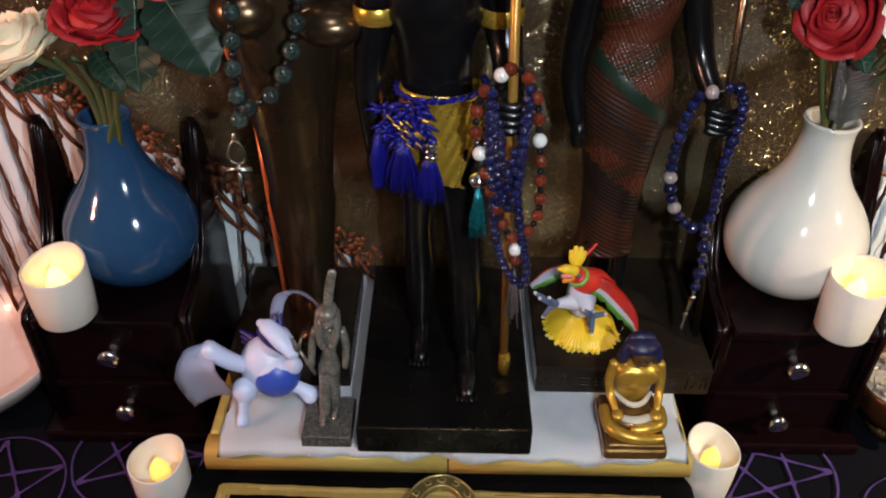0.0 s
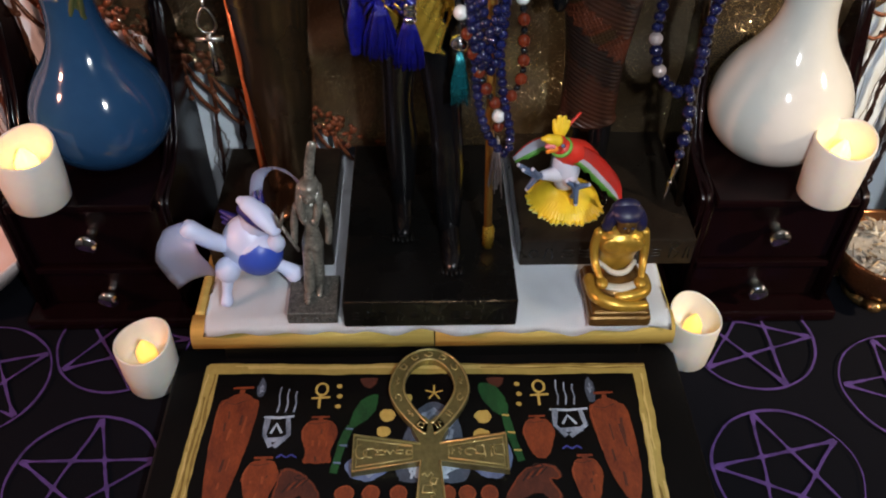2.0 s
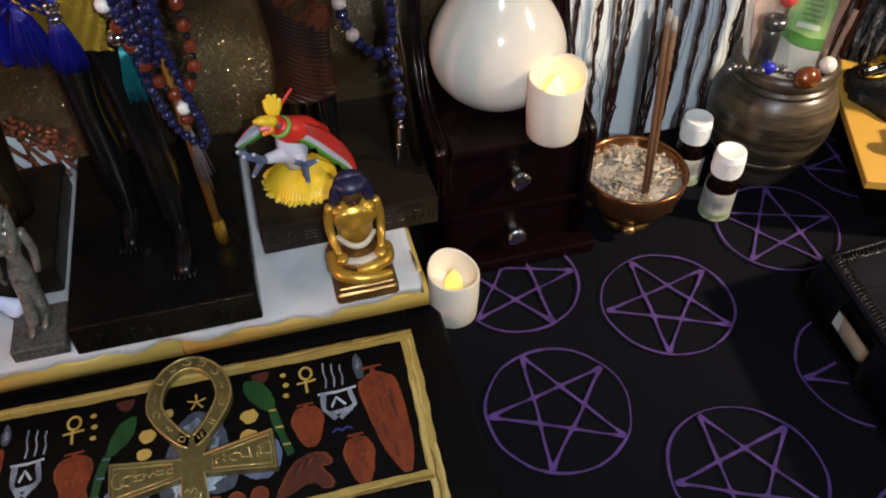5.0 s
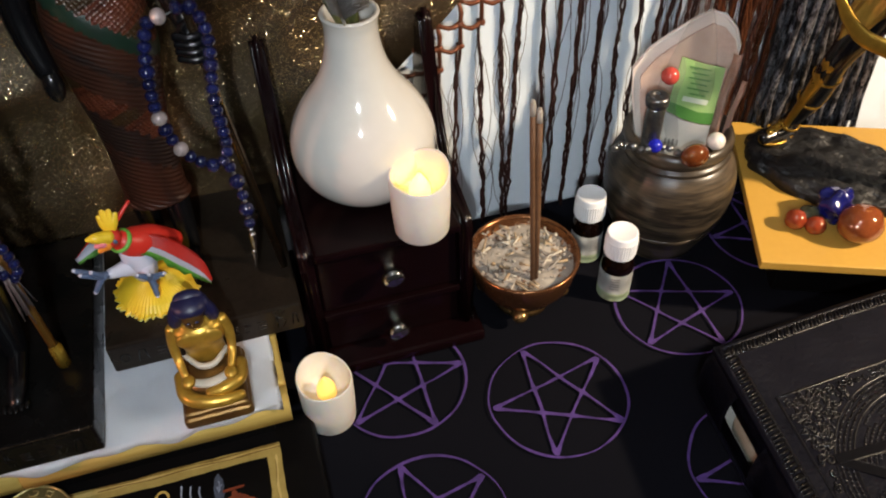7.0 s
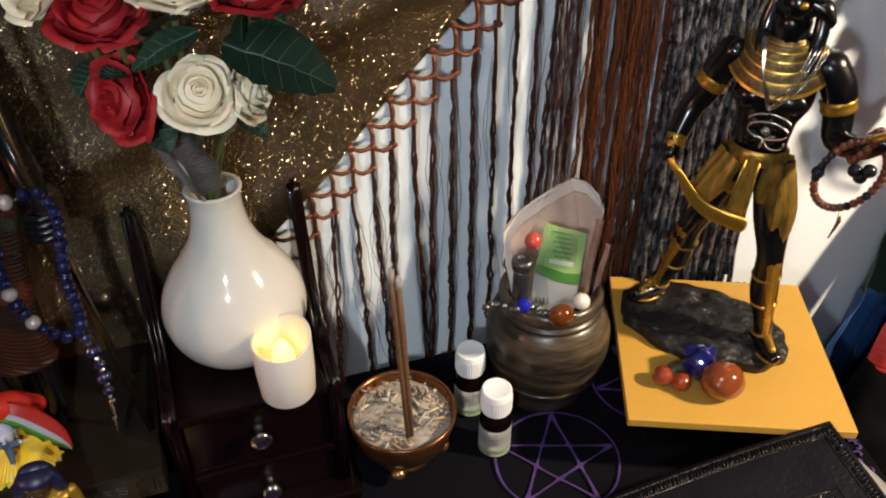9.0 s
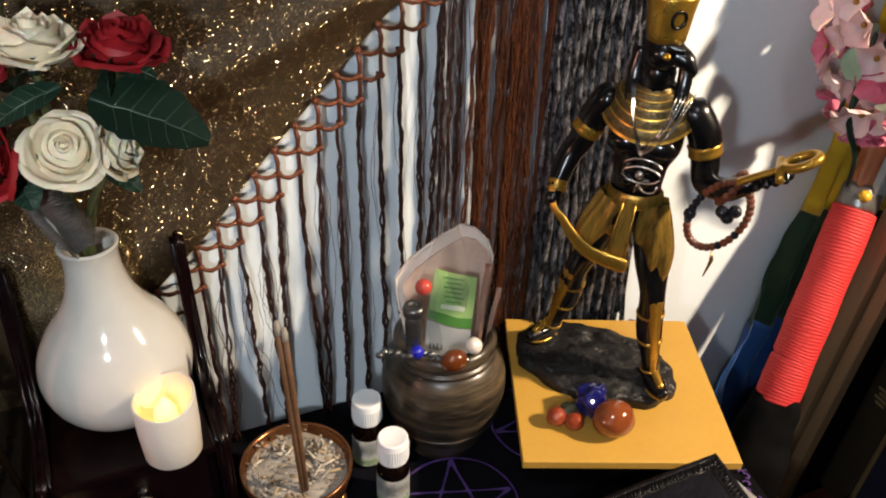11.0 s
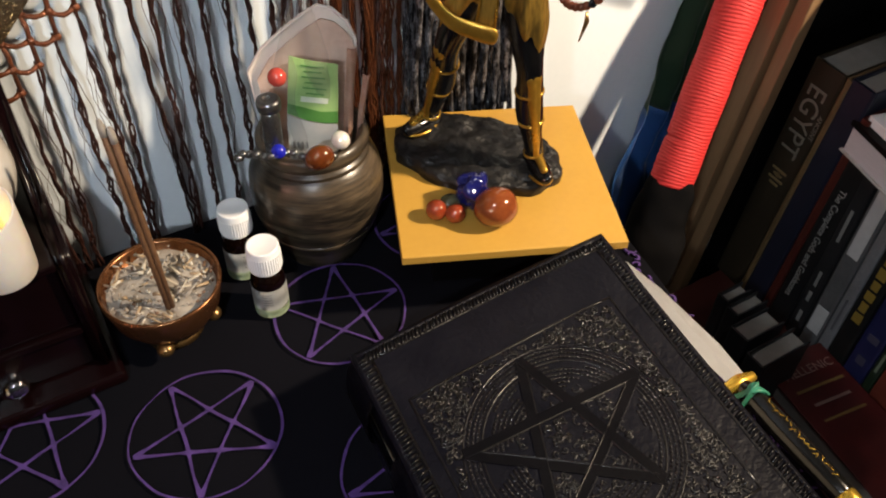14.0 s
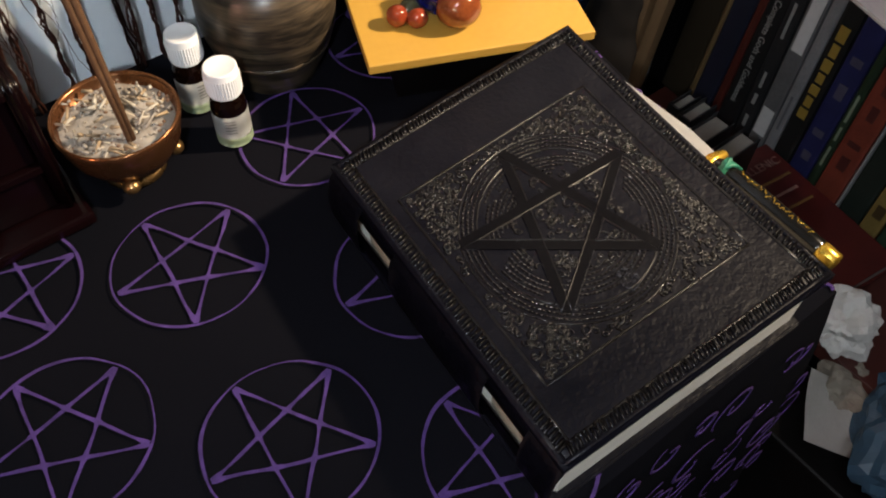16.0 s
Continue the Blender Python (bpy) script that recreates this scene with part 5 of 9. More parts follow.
# neck, falcon head, lappets, tall crown
s.limb([fp(0, 0, 0.325), fp(0.001, 0.002, 0.352)], [0.0115, 0.0120], 1)
HD = fp(0.002, 0.002, 0.364)
s.ball(HD, (0.0140, 0.0155, 0.0140), 1, 22, 14, turn=FROT)
bd = (FF * 0.35 + FR * 0.93).normalized()
s.limb([HD + bd * 0.006 + Vector((0, 0, 0.001)), HD + bd * 0.016 + Vector((0, 0, -0.001)), HD + bd * 0.0225 + Vector((0, 0, -0.0065)), HD + bd * 0.0235 + Vector((0, 0, -0.0105))], [0.0100, 0.0066, 0.0034, 0.0012], 1)
s.limb([HD + bd * 0.004 + FF * 0.009 + Vector((0, 0, 0.0075)), HD + bd * 0.014 + FF * 0.006 + Vector((0, 0, 0.0060))], [0.0030, 0.0024], 1)
for q, sc in ((1, 1.0), (-1, 0.8)):
    e = HD + FF * 0.0120 * q + bd * 0.004 + Vector((0, 0, 0.0018))
    s.ball(e, (0.0030, 0.0032, 0.0026), 2)
    s.limb([e + bd * -0.001, e - bd * 0.003 + Vector((0, 0, -0.008))], [0.0016, 0.0010], 2)
for a in (-0.0125, 0.0165):
    s.limb([fp(a, 0.000, 0.362), fp(a * 1.15, 0.003, 0.346), fp(a * 1.05, 0.0115, 0.328), fp(a * 0.95, 0.0150, 0.312)], [0.0040, 0.0050, 0.0044, 0.0036], 1, flat=0.5, up=FF)
s.lathe([(0.0, -0.004), (0.0125, -0.004), (0.0135, 0.003), (0.0150, 0.016), (0.0168, 0.025), (0.0160, 0.0275), (0.0122, 0.0290), (0.0132, 0.040), (0.0118, 0.060), (0.0075, 0.076), (0.0, 0.081)], HD + Vector((0, 0, 0.0125)), 2, 28)
s.tube([HD + Vector((0, 0, 0.026)) + (FF * 0.8 + bd * 0.6).normalized() * 0.0155 + Vector((0.0055 * math.cos(t), 0, 0.0055 * math.sin(t))) for t in [k * math.pi / 6 for k in range(12)]], 0.0012, 1, 5, closed=True)
# arms with bracelets
s.limb([fp(-0.0290, 0.000, 0.326), fp(-0.0370, -0.001, 0.310), fp(-0.0440, -0.001, 0.291), fp(-0.0520, 0.003, 0.275), fp(-0.0560, 0.018, 0.2535)], [0.0115, 0.0117, 0.0099, 0.0090, 0.0066], 1)
s.ball(fp(-0.0565, 0.0205, 0.2490), (0.0072, 0.0080, 0.0078), 1)
s.limb([fp(0.0290, 0.000, 0.326), fp(0.0385, 0.000, 0.311), fp(0.0430, 0.000, 0.292), fp(0.0465, 0.004, 0.278), fp(0.0600, 0.016, 0.281), fp(0.0740, 0.026, 0.2935)], [0.0115, 0.0117, 0.0099, 0.0094, 0.0083, 0.0066], 1)
for k in range(4):
    s.limb([fp(0.0775 + 0.0052 * k, 0.0275, 0.3005 + 0.0035 * k), fp(0.0790 + 0.0052 * k, 0.0340, 0.2960 + 0.0030 * k)], [0.0030, 0.0026], 1)
s.limb([fp(0.072, 0.026, 0.293), fp(0.096, 0.029, 0.3075)], [0.0055, 0.0040], 1)
for c, d, r in ((fp(-0.0405, -0.001, 0.3005), FR * -0.5 - Vector((0, 0, 1)), 0.0115), (fp(-0.0552, 0.015, 0.2570), FF * 0.6 - Vector((0, 0, 1)), 0.0074), (fp(0.0412, 0.000, 0.3005), FR * 0.3 - Vector((0, 0, 1)), 0.0115)):
    turn = d.to_track_quat("Z", "Y").to_matrix().to_4x4()
    s.lathe([(r - 0.001, -0.0045), (r + 0.0004, -0.0036), (r - 0.0002, -0.0016), (r - 0.0002, 0.0016), (r + 0.0004, 0.0036), (r - 0.001, 0.0045)], c, 2, 20, turn=turn)
# sickle sword
s.limb([fp(-0.0575, 0.022, 0.258), fp(-0.0530, 0.028, 0.2460), fp(-0.0440, 0.031, 0.2380), fp(-0.0360, 0.031, 0.2270), fp(-0.0230, 0.031, 0.2165), fp(-0.0080, 0.030, 0.2120), fp(0.0020, 0.030, 0.2105)], [0.0026, 0.0030, 0.0032, 0.0046, 0.0060, 0.0066, 0.0070], 2, 12, flat=0.28, up=FF)
# ankh lying on the open hand
s.limb([fp(0.0680, 0.032, 0.2975), fp(0.0920, 0.033, 0.3135)], [0.0034, 0.0028], 2, flat=0.7, up=(0, 0, 1))
s.tube([fp(0.0895, 0.021, 0.3130), fp(0.0905, 0.046, 0.3105)], 0.0030, 2, 8)
c0, e1, e2 = fp(0.1010, 0.033, 0.3200), (FR * 0.86 + Vector((0, 0, 0.5))).normalized(), FF.copy()
s.tube([c0 + e1 * 0.0105 * math.cos(a) + e2 * 0.0085 * math.sin(a) for a in [k * math.pi / 10 for k in range(20)]], 0.0031, 2, 8, closed=True)
tagged(s.done("statue_falcon_headed", [M_ROCK, M_BLACKBODY, M_DULLGOLD, M_BLACKGOLD, M_COLLAR]), "black and gold falcon-headed striding statue on a rock base", "statue")

# silver chain with an eye pendant round the statue's neck
M_SILVER = mat("silver", (0.62, 0.60, 0.56), (0.45, 0.43, 0.40), 0.22, 1.0, 200, 600, 0.2)
p0 = fp(0.002, 0.0, 0.2985)
neck = thing("chain_pendant", p0, "silver chain with an eye-shaped wire pendant", "necklace", turn=FTURN)
for k, (ax0, ax1, sag) in enumerate(((-0.0150, 0.0180, 0.0), (-0.0135, 0.0235, -0.003), (-0.0160, 0.0150, 0.003), (-0.0142, 0.0260, -0.001), (-0.0165, 0.0205, 0.005))):
    s = Shape()
    a, b, c = Vector((ax0, -0.006, 0.046)), Vector((-0.001, -0.0225, 0.001 + sag)), Vector((ax1, -0.006, 0.042))
    pts = [a.lerp(b, t) + Vector((-0.001, -0.0105, 0)) * math.sin(math.pi * t) for t in [i / 8 for i in range(9)]] + [b.lerp(c, t) + Vector((0.003, -0.0105, -0.003)) * math.sin(math.pi * t) for t in [i / 8 for i in range(1, 9)]]
    s.tube(pts, [0.00038 + 0.0002 * (i % 2) for i in range(len(pts))], 0, 6)
    s.done("chain", M_SILVER, neck)
s = Shape()


def arc(c, rx, rz, a0, a1, r, n=14):
    s.tube([(c[0] + rx * math.cos(radians(a0 + (a1 - a0) * k / n)), c[1], c[2] + rz * math.sin(radians(a0 + (a1 - a0) * k / n))) for k in range(n + 1)], r, 0, 6)


arc((0.002, -0.0190, -0.018), 0.0130, 0.0065, 10, 175, 0.0010)
arc((0.002, -0.0190, -0.018), 0.0130, 0.0060, 185, 350, 0.0009)
arc((0.002, -0.0190, -0.013), 0.0140, 0.0075, 15, 165, 0.0009)
arc((0.008, -0.0190, -0.026), 0.0060, 0.005, 90, 380, 0.0008)
s.tube([(0.001, -0.0190, -0.023), (-0.001, -0.0190, -0.032)], 0.0009, 0, 6)
s.ball((0.001, -0.0195, -0.0175), 0.0034, 0)
s.tube([(-0.001, -0.0225, 0.001), (0.001, -0.0195, -0.006)], 0.0008, 0, 6)
s.done("eye_pendant", M_SILVER, neck, "silver eye pendant")

# bead bracelet over the arm
M_AGATE = mat("brown_agate", (0.17, 0.05, 0.022), (0.09, 0.025, 0.012), 0.14, scale=90, bump=0, coat=0.4, vary=0.25)
M_HEMATITE = mat("hematite", (0.05, 0.05, 0.06), (0.03, 0.03, 0.035), 0.12, 0.7, bump=0)
brc = thing("bead_loop", fp(0.0600, 0.022, 0.2645), "loop of brown agate beads with dark metal beads", "bracelet", turn=FTURN)
N = 34
for k in range(N):
    a = 2 * math.pi * k / N
    dark = k in (14, 15, 16, 17, 18, 28, 31)
    s = Shape()
    s.ball((0, 0, 0), (0.0044 if k == 17 else 0.0029), 0, 14, 10)
    s.done("bead", M_HEMATITE if dark else M_AGATE, brc, "", (0.0185 * math.cos(a) + 0.004 * math.sin(a), -0.002 - 0.006 * math.cos(a), 0.0265 * math.sin(a) + 0.006 * math.cos(a)))
for k in range(14):
    s = Shape()
    a = 2 * math.pi * k / 14
    s.ball((0, 0, 0), 0.0031, 0, 14, 10)
    s.done("bead", M_AGATE, brc, "", (0.004 + 0.0105 * math.cos(a) * 0.6, 0.0100 * math.sin(a), 0.022 + 0.0105 * math.cos(a)))
for p in ((0.002, -0.013, 0.010), (0.010, -0.013, 0.012), (0.006, -0.012, 0.006)):
    s = Shape()
    s.ball((0, 0, 0), 0.0045, 0, 14, 10)
    s.done("dark_bead", M_HEMATITE, brc, "shiny dark metal bead", p)
s = Shape()
s.tube([(0.002, -0.005, -0.0270), (0.003, -0.006, -0.0340), (0.000, -0.006, -0.0480)], [0.0010, 0.0022, 0.0007], 0, 6, True, 0.4)
s.done("drop_charm", M_BRASS, brc, "slim bronze drop")

# ---- tumbled stones on the board ----
M_CARNELIAN = mat("carnelian", (0.28, 0.045, 0.014), (0.15, 0.022, 0.008), 0.10, scale=60, fine=300, bump=0.02, coat=0.4, sss=0.2)
M_SUNSTONE = mat("goldstone", (0.25, 0.065, 0.018), (0.14, 0.032, 0.010), 0.12, 0.1, 200, 900, 0.05, coat=0.5)
M_LAPIS = mat("lapis", (0.010, 0.012, 0.12), (0.005, 0.006, 0.05), 0.1, scale=60, bump=0.02, coat=0.5)
M_MOSS = mat("moss_stone", (0.10, 0.10, 0.05), (0.05, 0.05, 0.03), 0.2, scale=120, bump=0.05)
ZB = 0.0691


def stone(name, x, y, r, m, label, rough=0.05):
    s = Shape()
    s.rock((0, 0, 0), r, 0, rough, 1.5, 4)
    tagged(s.done(name, m, None, "", (x, y, ZB + r[2] * 0.97)), label, "stone", "tumbled stones on the board")


stone("tumbled_stone", 0.5755, 0.4085, (0.0082, 0.0082, 0.0080), M_CARNELIAN, "small orange-red tumbled stone on the board")
stone("tumbled_stone", 0.5865, 0.3985, (0.0080, 0.0075, 0.0072), M_CARNELIAN, "small dark red tumbled stone")
stone("tumbled_stone", 0.6125, 0.3835, (0.0175, 0.0155, 0.0150), M_SUNSTONE, "large glittering reddish-brown goldstone")
stone("tumbled_stone", 0.6085, 0.4075, (0.0130, 0.0125, 0.0150), M_LAPIS, "deep blue polished angular stone", 0.45)
stone("tumbled_stone", 0.5905, 0.4120, (0.0085, 0.0070, 0.0065), M_MOSS, "small green-grey tumbled stone", 0.2)

# ---- leather-bound book ----
BK = dict(a=Vector((0.681, 0.345)), b=Vector((0.4635, 0.329)), c=Vector((0.655, 0.0765)), d=Vector((0.442, 0.0865)))


def bk(u, v, z):
    """u from the spine side to the far side, v from the near edge to the back edge."""
    p = BK["d"].lerp(BK["c"], u).lerp(BK["b"].lerp(BK["a"], u), v)
    # the cover's far corner curls up
    f = min(1.0, max(0.0, (u + v - 1.40) / 0.60)) ** 1.5 if z > 0.0590 else 0.0
    return Vector((p.x - 0.0100 * f, p.y - 0.0160 * f, z + 0.0155 * f))


book = thing("leather_book", (0, 0, 0), "thick black embossed leather book with a pentacle on its cover", "book")
ZC, ZL = 0.0545, 0.0595


def slab(u0, u1, v0, v1, z0, z1):
    sh = Shape()
    cs = [(u0, v0), (u1, v0), (u1, v1), (u0, v1)]
    lo = [sh.bm.verts.new(bk(u, v, z0)) for u, v in cs]
    hi = [sh.bm.verts.new(bk(u, v, z1)) for u, v in cs]
    sh.bm.faces.new(lo[::-1])
    sh.bm.faces.new(hi)
    for k in range(4):
        sh.bm.faces.new((lo[k], lo[(k + 1) % 4], hi[(k + 1) % 4], hi[k]))
    bmesh.ops.bevel(sh.bm, geom=sh.bm.edges[:], offset=min(0.0016, (z1 - z0) * 0.35), segments=2, affect="EDGES")
    return sh


M_PAGEFOLD = mat("cream_page_folds", (0.42, 0.38, 0.29), (0.22, 0.19, 0.14), 0.85, scale=90, fine=600, bump=0.6, stretch=(1, 1, 10))
slab(0.0, 1.0, 0.0, 1.0, 0.0015, 0.0055).done("back_cover", M_LEATHER, book)
slab(0.03, 0.975, 0.02, 0.985, 0.0056, ZC - 0.0002).done("page_block", M_PAPER, book, "cream page edges")
s = Shape()
s.grid(lambda u, v: bk(u, v, ZL), 24, 24)
bmesh.ops.recalc_face_normals(s.bm, faces=s.bm.faces[:])
if s.bm.faces[0].normal.z < 0:
    bmesh.ops.reverse_faces(s.bm, faces=s.bm.faces[:])
bmesh.ops.solidify(s.bm, geom=s.bm.faces[:], thickness=ZL - ZC)
s.done("front_cover", M_LEATHER, book)
# rounded spine side with its leather wraps
for v0, v1 in ((0.0, 0.12), (0.27, 0.68), (0.84, 1.0)):
    s = Shape()
    prof = [(0.036, 0.002), (0.012, 0.004), (-0.016, 0.014), (-0.023, 0.030), (-0.016, 0.046), (0.012, 0.0575), (0.036, 0.0580)]
    rows = [[s.bm.verts.new(bk(u, v0 + (v1 - v0) * k / 8, z)) for u, z in prof] for k in range(9)]
    for r0, r1 in zip(rows, rows[1:]):
        for k in range(len(prof) - 1):
            f = s.bm.faces.new((r0[k], r0[k + 1], r1[k + 1], r1[k]))
            f.smooth = True
    bmesh.ops.solidify(s.bm, geom=s.bm.faces[:], thickness=0.0012)
    s.done("spine_wrap", M_LEATHER, book, "rounded leather wrap")
for v0, v1 in ((0.12, 0.27), (0.68, 0.84)):
    s = Shape()
    rows = [[s.bm.verts.new(bk(u, v0 + (v1 - v0) * k / 6, z)) for u, z in ((0.03, 0.012), (0.026 - 0.008 * math.sin(math.pi * k / 6), 0.018), (0.024 - 0.010 * math.sin(math.pi * k / 6), 0.030), (0.026 - 0.008 * math.sin(math.pi * k / 6), 0.042), (0.03, 0.048))] for k in range(7)]
    for r0, r1 in zip(rows, rows[1:]):
        for k in range(4):
            s.bm.faces.new((r0[k], r0[k + 1], r1[k + 1], r1[k])).smooth = True
    s.done("page_fold", M_PAGEFOLD, book, "bare cream page folds")
for strip in (((0.036, 0.002), (0.010, 0.005), (0.002, 0.014), (0.000, 0.023)), ((0.000, 0.040), (0.002, 0.048), (0.010, 0.0555), (0.036, 0.0580))):
    s = Shape()
    rows = [[s.bm.verts.new(bk(u, 0.04 + 0.92 * k / 24, z)) for u, z in strip] for k in range(25)]
    for r0, r1 in zip(rows, rows[1:]):
        for k in range(3):
            s.bm.faces.new((r0[k], r0[k + 1], r1[k + 1], r1[k])).smooth = True
    bmesh.ops.solidify(s.bm, geom=s.bm.faces[:], thickness=0.0012)
    s.done("joint_strip", M_LEATHER, book)


def ridge(pts, w, name="ridge", m=None, h=0.5, z=ZL, seg=5):
    s = Shape()
    fine = [Vector(a).lerp(Vector(b), k / 12) for a, b in zip(pts, pts[1:]) for k in range(12)] if len(pts) == 2 else [Vector(q) for q in pts[:-1]]
    fine.append(Vector(pts[-1]))
    s.tube([bk(q.x, q.y, z) for q in fine], w, 0, seg, True, h, up=(0, 0, 1))
    return s.done(name, m or M_LEATHERWORN, book)


M_RIM = mat("rubbed_rim_leather", (0.0034, 0.0030, 0.0036), (0.0012, 0.0012, 0.0018), 0.34, scale=40, fine=500, bump=0.6, spec=0.30, rough_var=0.3)
# raised rim with slanted stitches
for pts in ([(0.012, 0.012), (0.988, 0.012)], [(0.012, 0.988), (0.988, 0.988)], [(0.012, 0.012), (0.012, 0.988)], [(0.988, 0.012), (0.988, 0.988)]):
    ridge([pts[0], pts[1]], 0.0020, "rim", M_LEATHER)
    ridge([(p[0] + (0.042 if p[0] < 0.5 else -0.042), p[1] + (0.032 if p[1] < 0.5 else -0.032)) for p in pts], 0.0012, "inner_rim")
s = Shape()
rng = random.Random(77)
for k in range(72):
    for q in (0, 1):
        t = (k + 0.5 + rng.uniform(-0.2, 0.2)) / 72
        e = 0.030 + rng.uniform(-0.004, 0.004)
        s.tube([bk(e - 0.019 if not q else 1 - e - 0.019, 0.03 + 0.94 * t, ZL + 0.0004), bk(e + 0.019 if not q else 1 - e + 0.019, 0.03 + 0.94 * t + 0.007, ZL + 0.0004)], 0.0011, 0, 4, True, 0.7, up=(0, 0, 1))
        s.tube([bk(0.03 + 0.94 * t, (e - 0.016) if not q else 1 - e - 0.016, ZL + 0.0004), bk(0.03 + 0.94 * t + 0.008, (e + 0.014) if not q else 1 - e + 0.014, ZL + 0.0004)], 0.0010, 0, 4, True, 0.7, up=(0, 0, 1))
tagged(s.done("rim_stitching", M_RIM, book, "tooled slanting marks"), kind="stuff")
# square field, rings, pentacle
U0, U1, V0, V1 = 0.100, 0.868, 0.170, 0.790
for pts in ([(U0, V0), (U1, V0)], [(U0, V1), (U1, V1)], [(U0, V0), (U0, V1)], [(U1, V0), (U1, V1)]):
    ridge(pts, 0.0010, "field_line")
UC, VC = 0.470, 0.475
RU, RV = 0.332, 0.332 * 0.2142 / 0.256


def ring(q, w):
    ridge([(UC + RU * q * math.cos(a), VC + RV * q * math.sin(a)) for a in [k * math.pi / 36 for k in range(73)]], w, "ring")


for q, w in ((1.0, 0.0007), (0.83, 0.0008)):
    ring(q, w)
s = Shape()
for q, n in ((0.960, 120), (0.915, 114), (0.870, 108), (0.78, 96), (0.735, 92), (0.69, 86), (0.645, 80), (0.60, 74), (0.555, 70), (0.51, 64), (0.465, 58), (0.42, 52), (0.375, 46), (0.33, 40), (0.285, 36), (0.24, 30), (0.195, 24), (0.15, 18)):
    n = int(n * 1.18)
    for k in range(n):
        a = 2 * math.pi * k / n
        p = bk(UC + RU * q * math.cos(a), VC + RV * q * math.sin(a), ZL + 0.0001)
        if q < 0.8 and (q < 0.5 or noise.noise(Vector((4 * q, 2.2 * math.cos(a), 2.2 * math.sin(a)))) < 0.02):
            continue
        d = Vector((-math.sin(a), math.cos(a), 0)) * 0.0013
        s.tube([p - d, p + d], 0.0009, 0, 4, True, 0.8, up=(0, 0, 1))
tagged(s.done("beading", M_LEATHERWORN, book, "rings of tooled beading"), kind="stuff")
M_BAND = mat("smooth_black_leather", (0.0013, 0.0012, 0.0022), (0.0026, 0.0024, 0.0036), 0.46, scale=24, fine=260, bump=0.5, spec=0.11)
tips = [(0.467, 0.742), (0.162, 0.582), (0.279, 0.283), (0.643, 0.289), (0.775, 0.556)]
for k in range(5):
    p, q = tips[k], tips[(k + 2) % 5]
    d = Vector((q[0] - p[0], (q[1] - p[1]) * 1.195)).normalized()
    o = (-d.y * 0.0150, d.x * 0.0150 / 1.195)
    s = Shape()
    zz = ZL + 0.0008 + 0.0001 * k
    s.poly([bk(p[0] - o[0], p[1] - o[1], zz), bk(q[0] - o[0], q[1] - o[1], zz), bk(q[0] + o[0], q[1] + o[1], zz), bk(p[0] + o[0], p[1] + o[1], zz)], 0, 0.0012)
    s.done("pentacle_band", M_BAND, book, "smooth dark band")
    for sg, m, w in ((-1, M_LEATHER, 0.0006), (1, None, 0.0009)):
        ridge([(p[0] + o[0] * sg, p[1] + o[1] * sg), (q[0] + o[0] * sg, q[1] + o[1] * sg)], w, "pentacle_ridge", m, 1.3)
# tooled scrolls that fill the corners and the star
s = Shape()
rng = random.Random(12)


def scroll(u, v, r, ph, turns):
    pts = []
    for k in range(12):
        t = k / 11
        a = ph + turns * 6.283 * t
        pts.append(bk(u + r * (0.2 + 0.8 * t) * math.cos(a), v + r * 0.84 * (0.2 + 0.8 * t) * math.sin(a), ZL + 0.0002))
    s.tube(pts, 0.00075, 0, 4, True, 1.0, up=(0, 0, 1))


for k in range(2300):
    u, v = rng.uniform(U0 + 0.02, U1 - 0.02), rng.uniform(V0 + 0.015, V1 - 0.015)
    q = math.hypot((u - UC) / RU, (v - VC) / RV)
    if 0.55 < q < 1.03 or (q <= 0.55 and rng.random() < 0.3):
        continue
    near = min(abs(((u - p[0]) * (q2[1] - p[1]) * 1.195 - (v - p[1]) * 1.195 * (q2[0] - p[0])) / math.hypot(q2[0] - p[0], (q2[1] - p[1]) * 1.195)) for p, q2 in [(tips[i], tips[(i + 2) % 5]) for i in range(5)])
    if q < 0.8 and near < 0.026:
        continue
    scroll(u, v, rng.uniform(0.008, 0.018), rng.uniform(0, 6.28), rng.choice((-1, 1)) * rng.uniform(0.4, 1.0))
tagged(s.done("scrollwork", M_LEATHERWORN, book, "embossed scrollwork"), kind="stuff")

s = Shape()
rng = random.Random(5)
for k in range(46):
    a, q = rng.uniform(0, 6.283), 0.030 * math.sqrt(rng.random())
    c, e = (0.49 + q * math.cos(a), 0.264 + q * math.sin(a)), rng.uniform(0, 3.14)
    d = rng.uniform(0.002, 0.006)
    s.tube([bk(c[0] - d * math.cos(e), c[1] - d * math.sin(e), ZL + 0.0012), bk(c[0] + d * math.cos(e), c[1] + d * math.sin(e), ZL + 0.0012)], 0.0003, 0, 4)
tagged(s.done("scuff_mark", mat("scuffed_leather", (0.060, 0.062, 0.075), (0.020, 0.020, 0.026), 0.7, bump=0.2, spec=0.2), book, "pale scuffed spot"), kind="stuff")

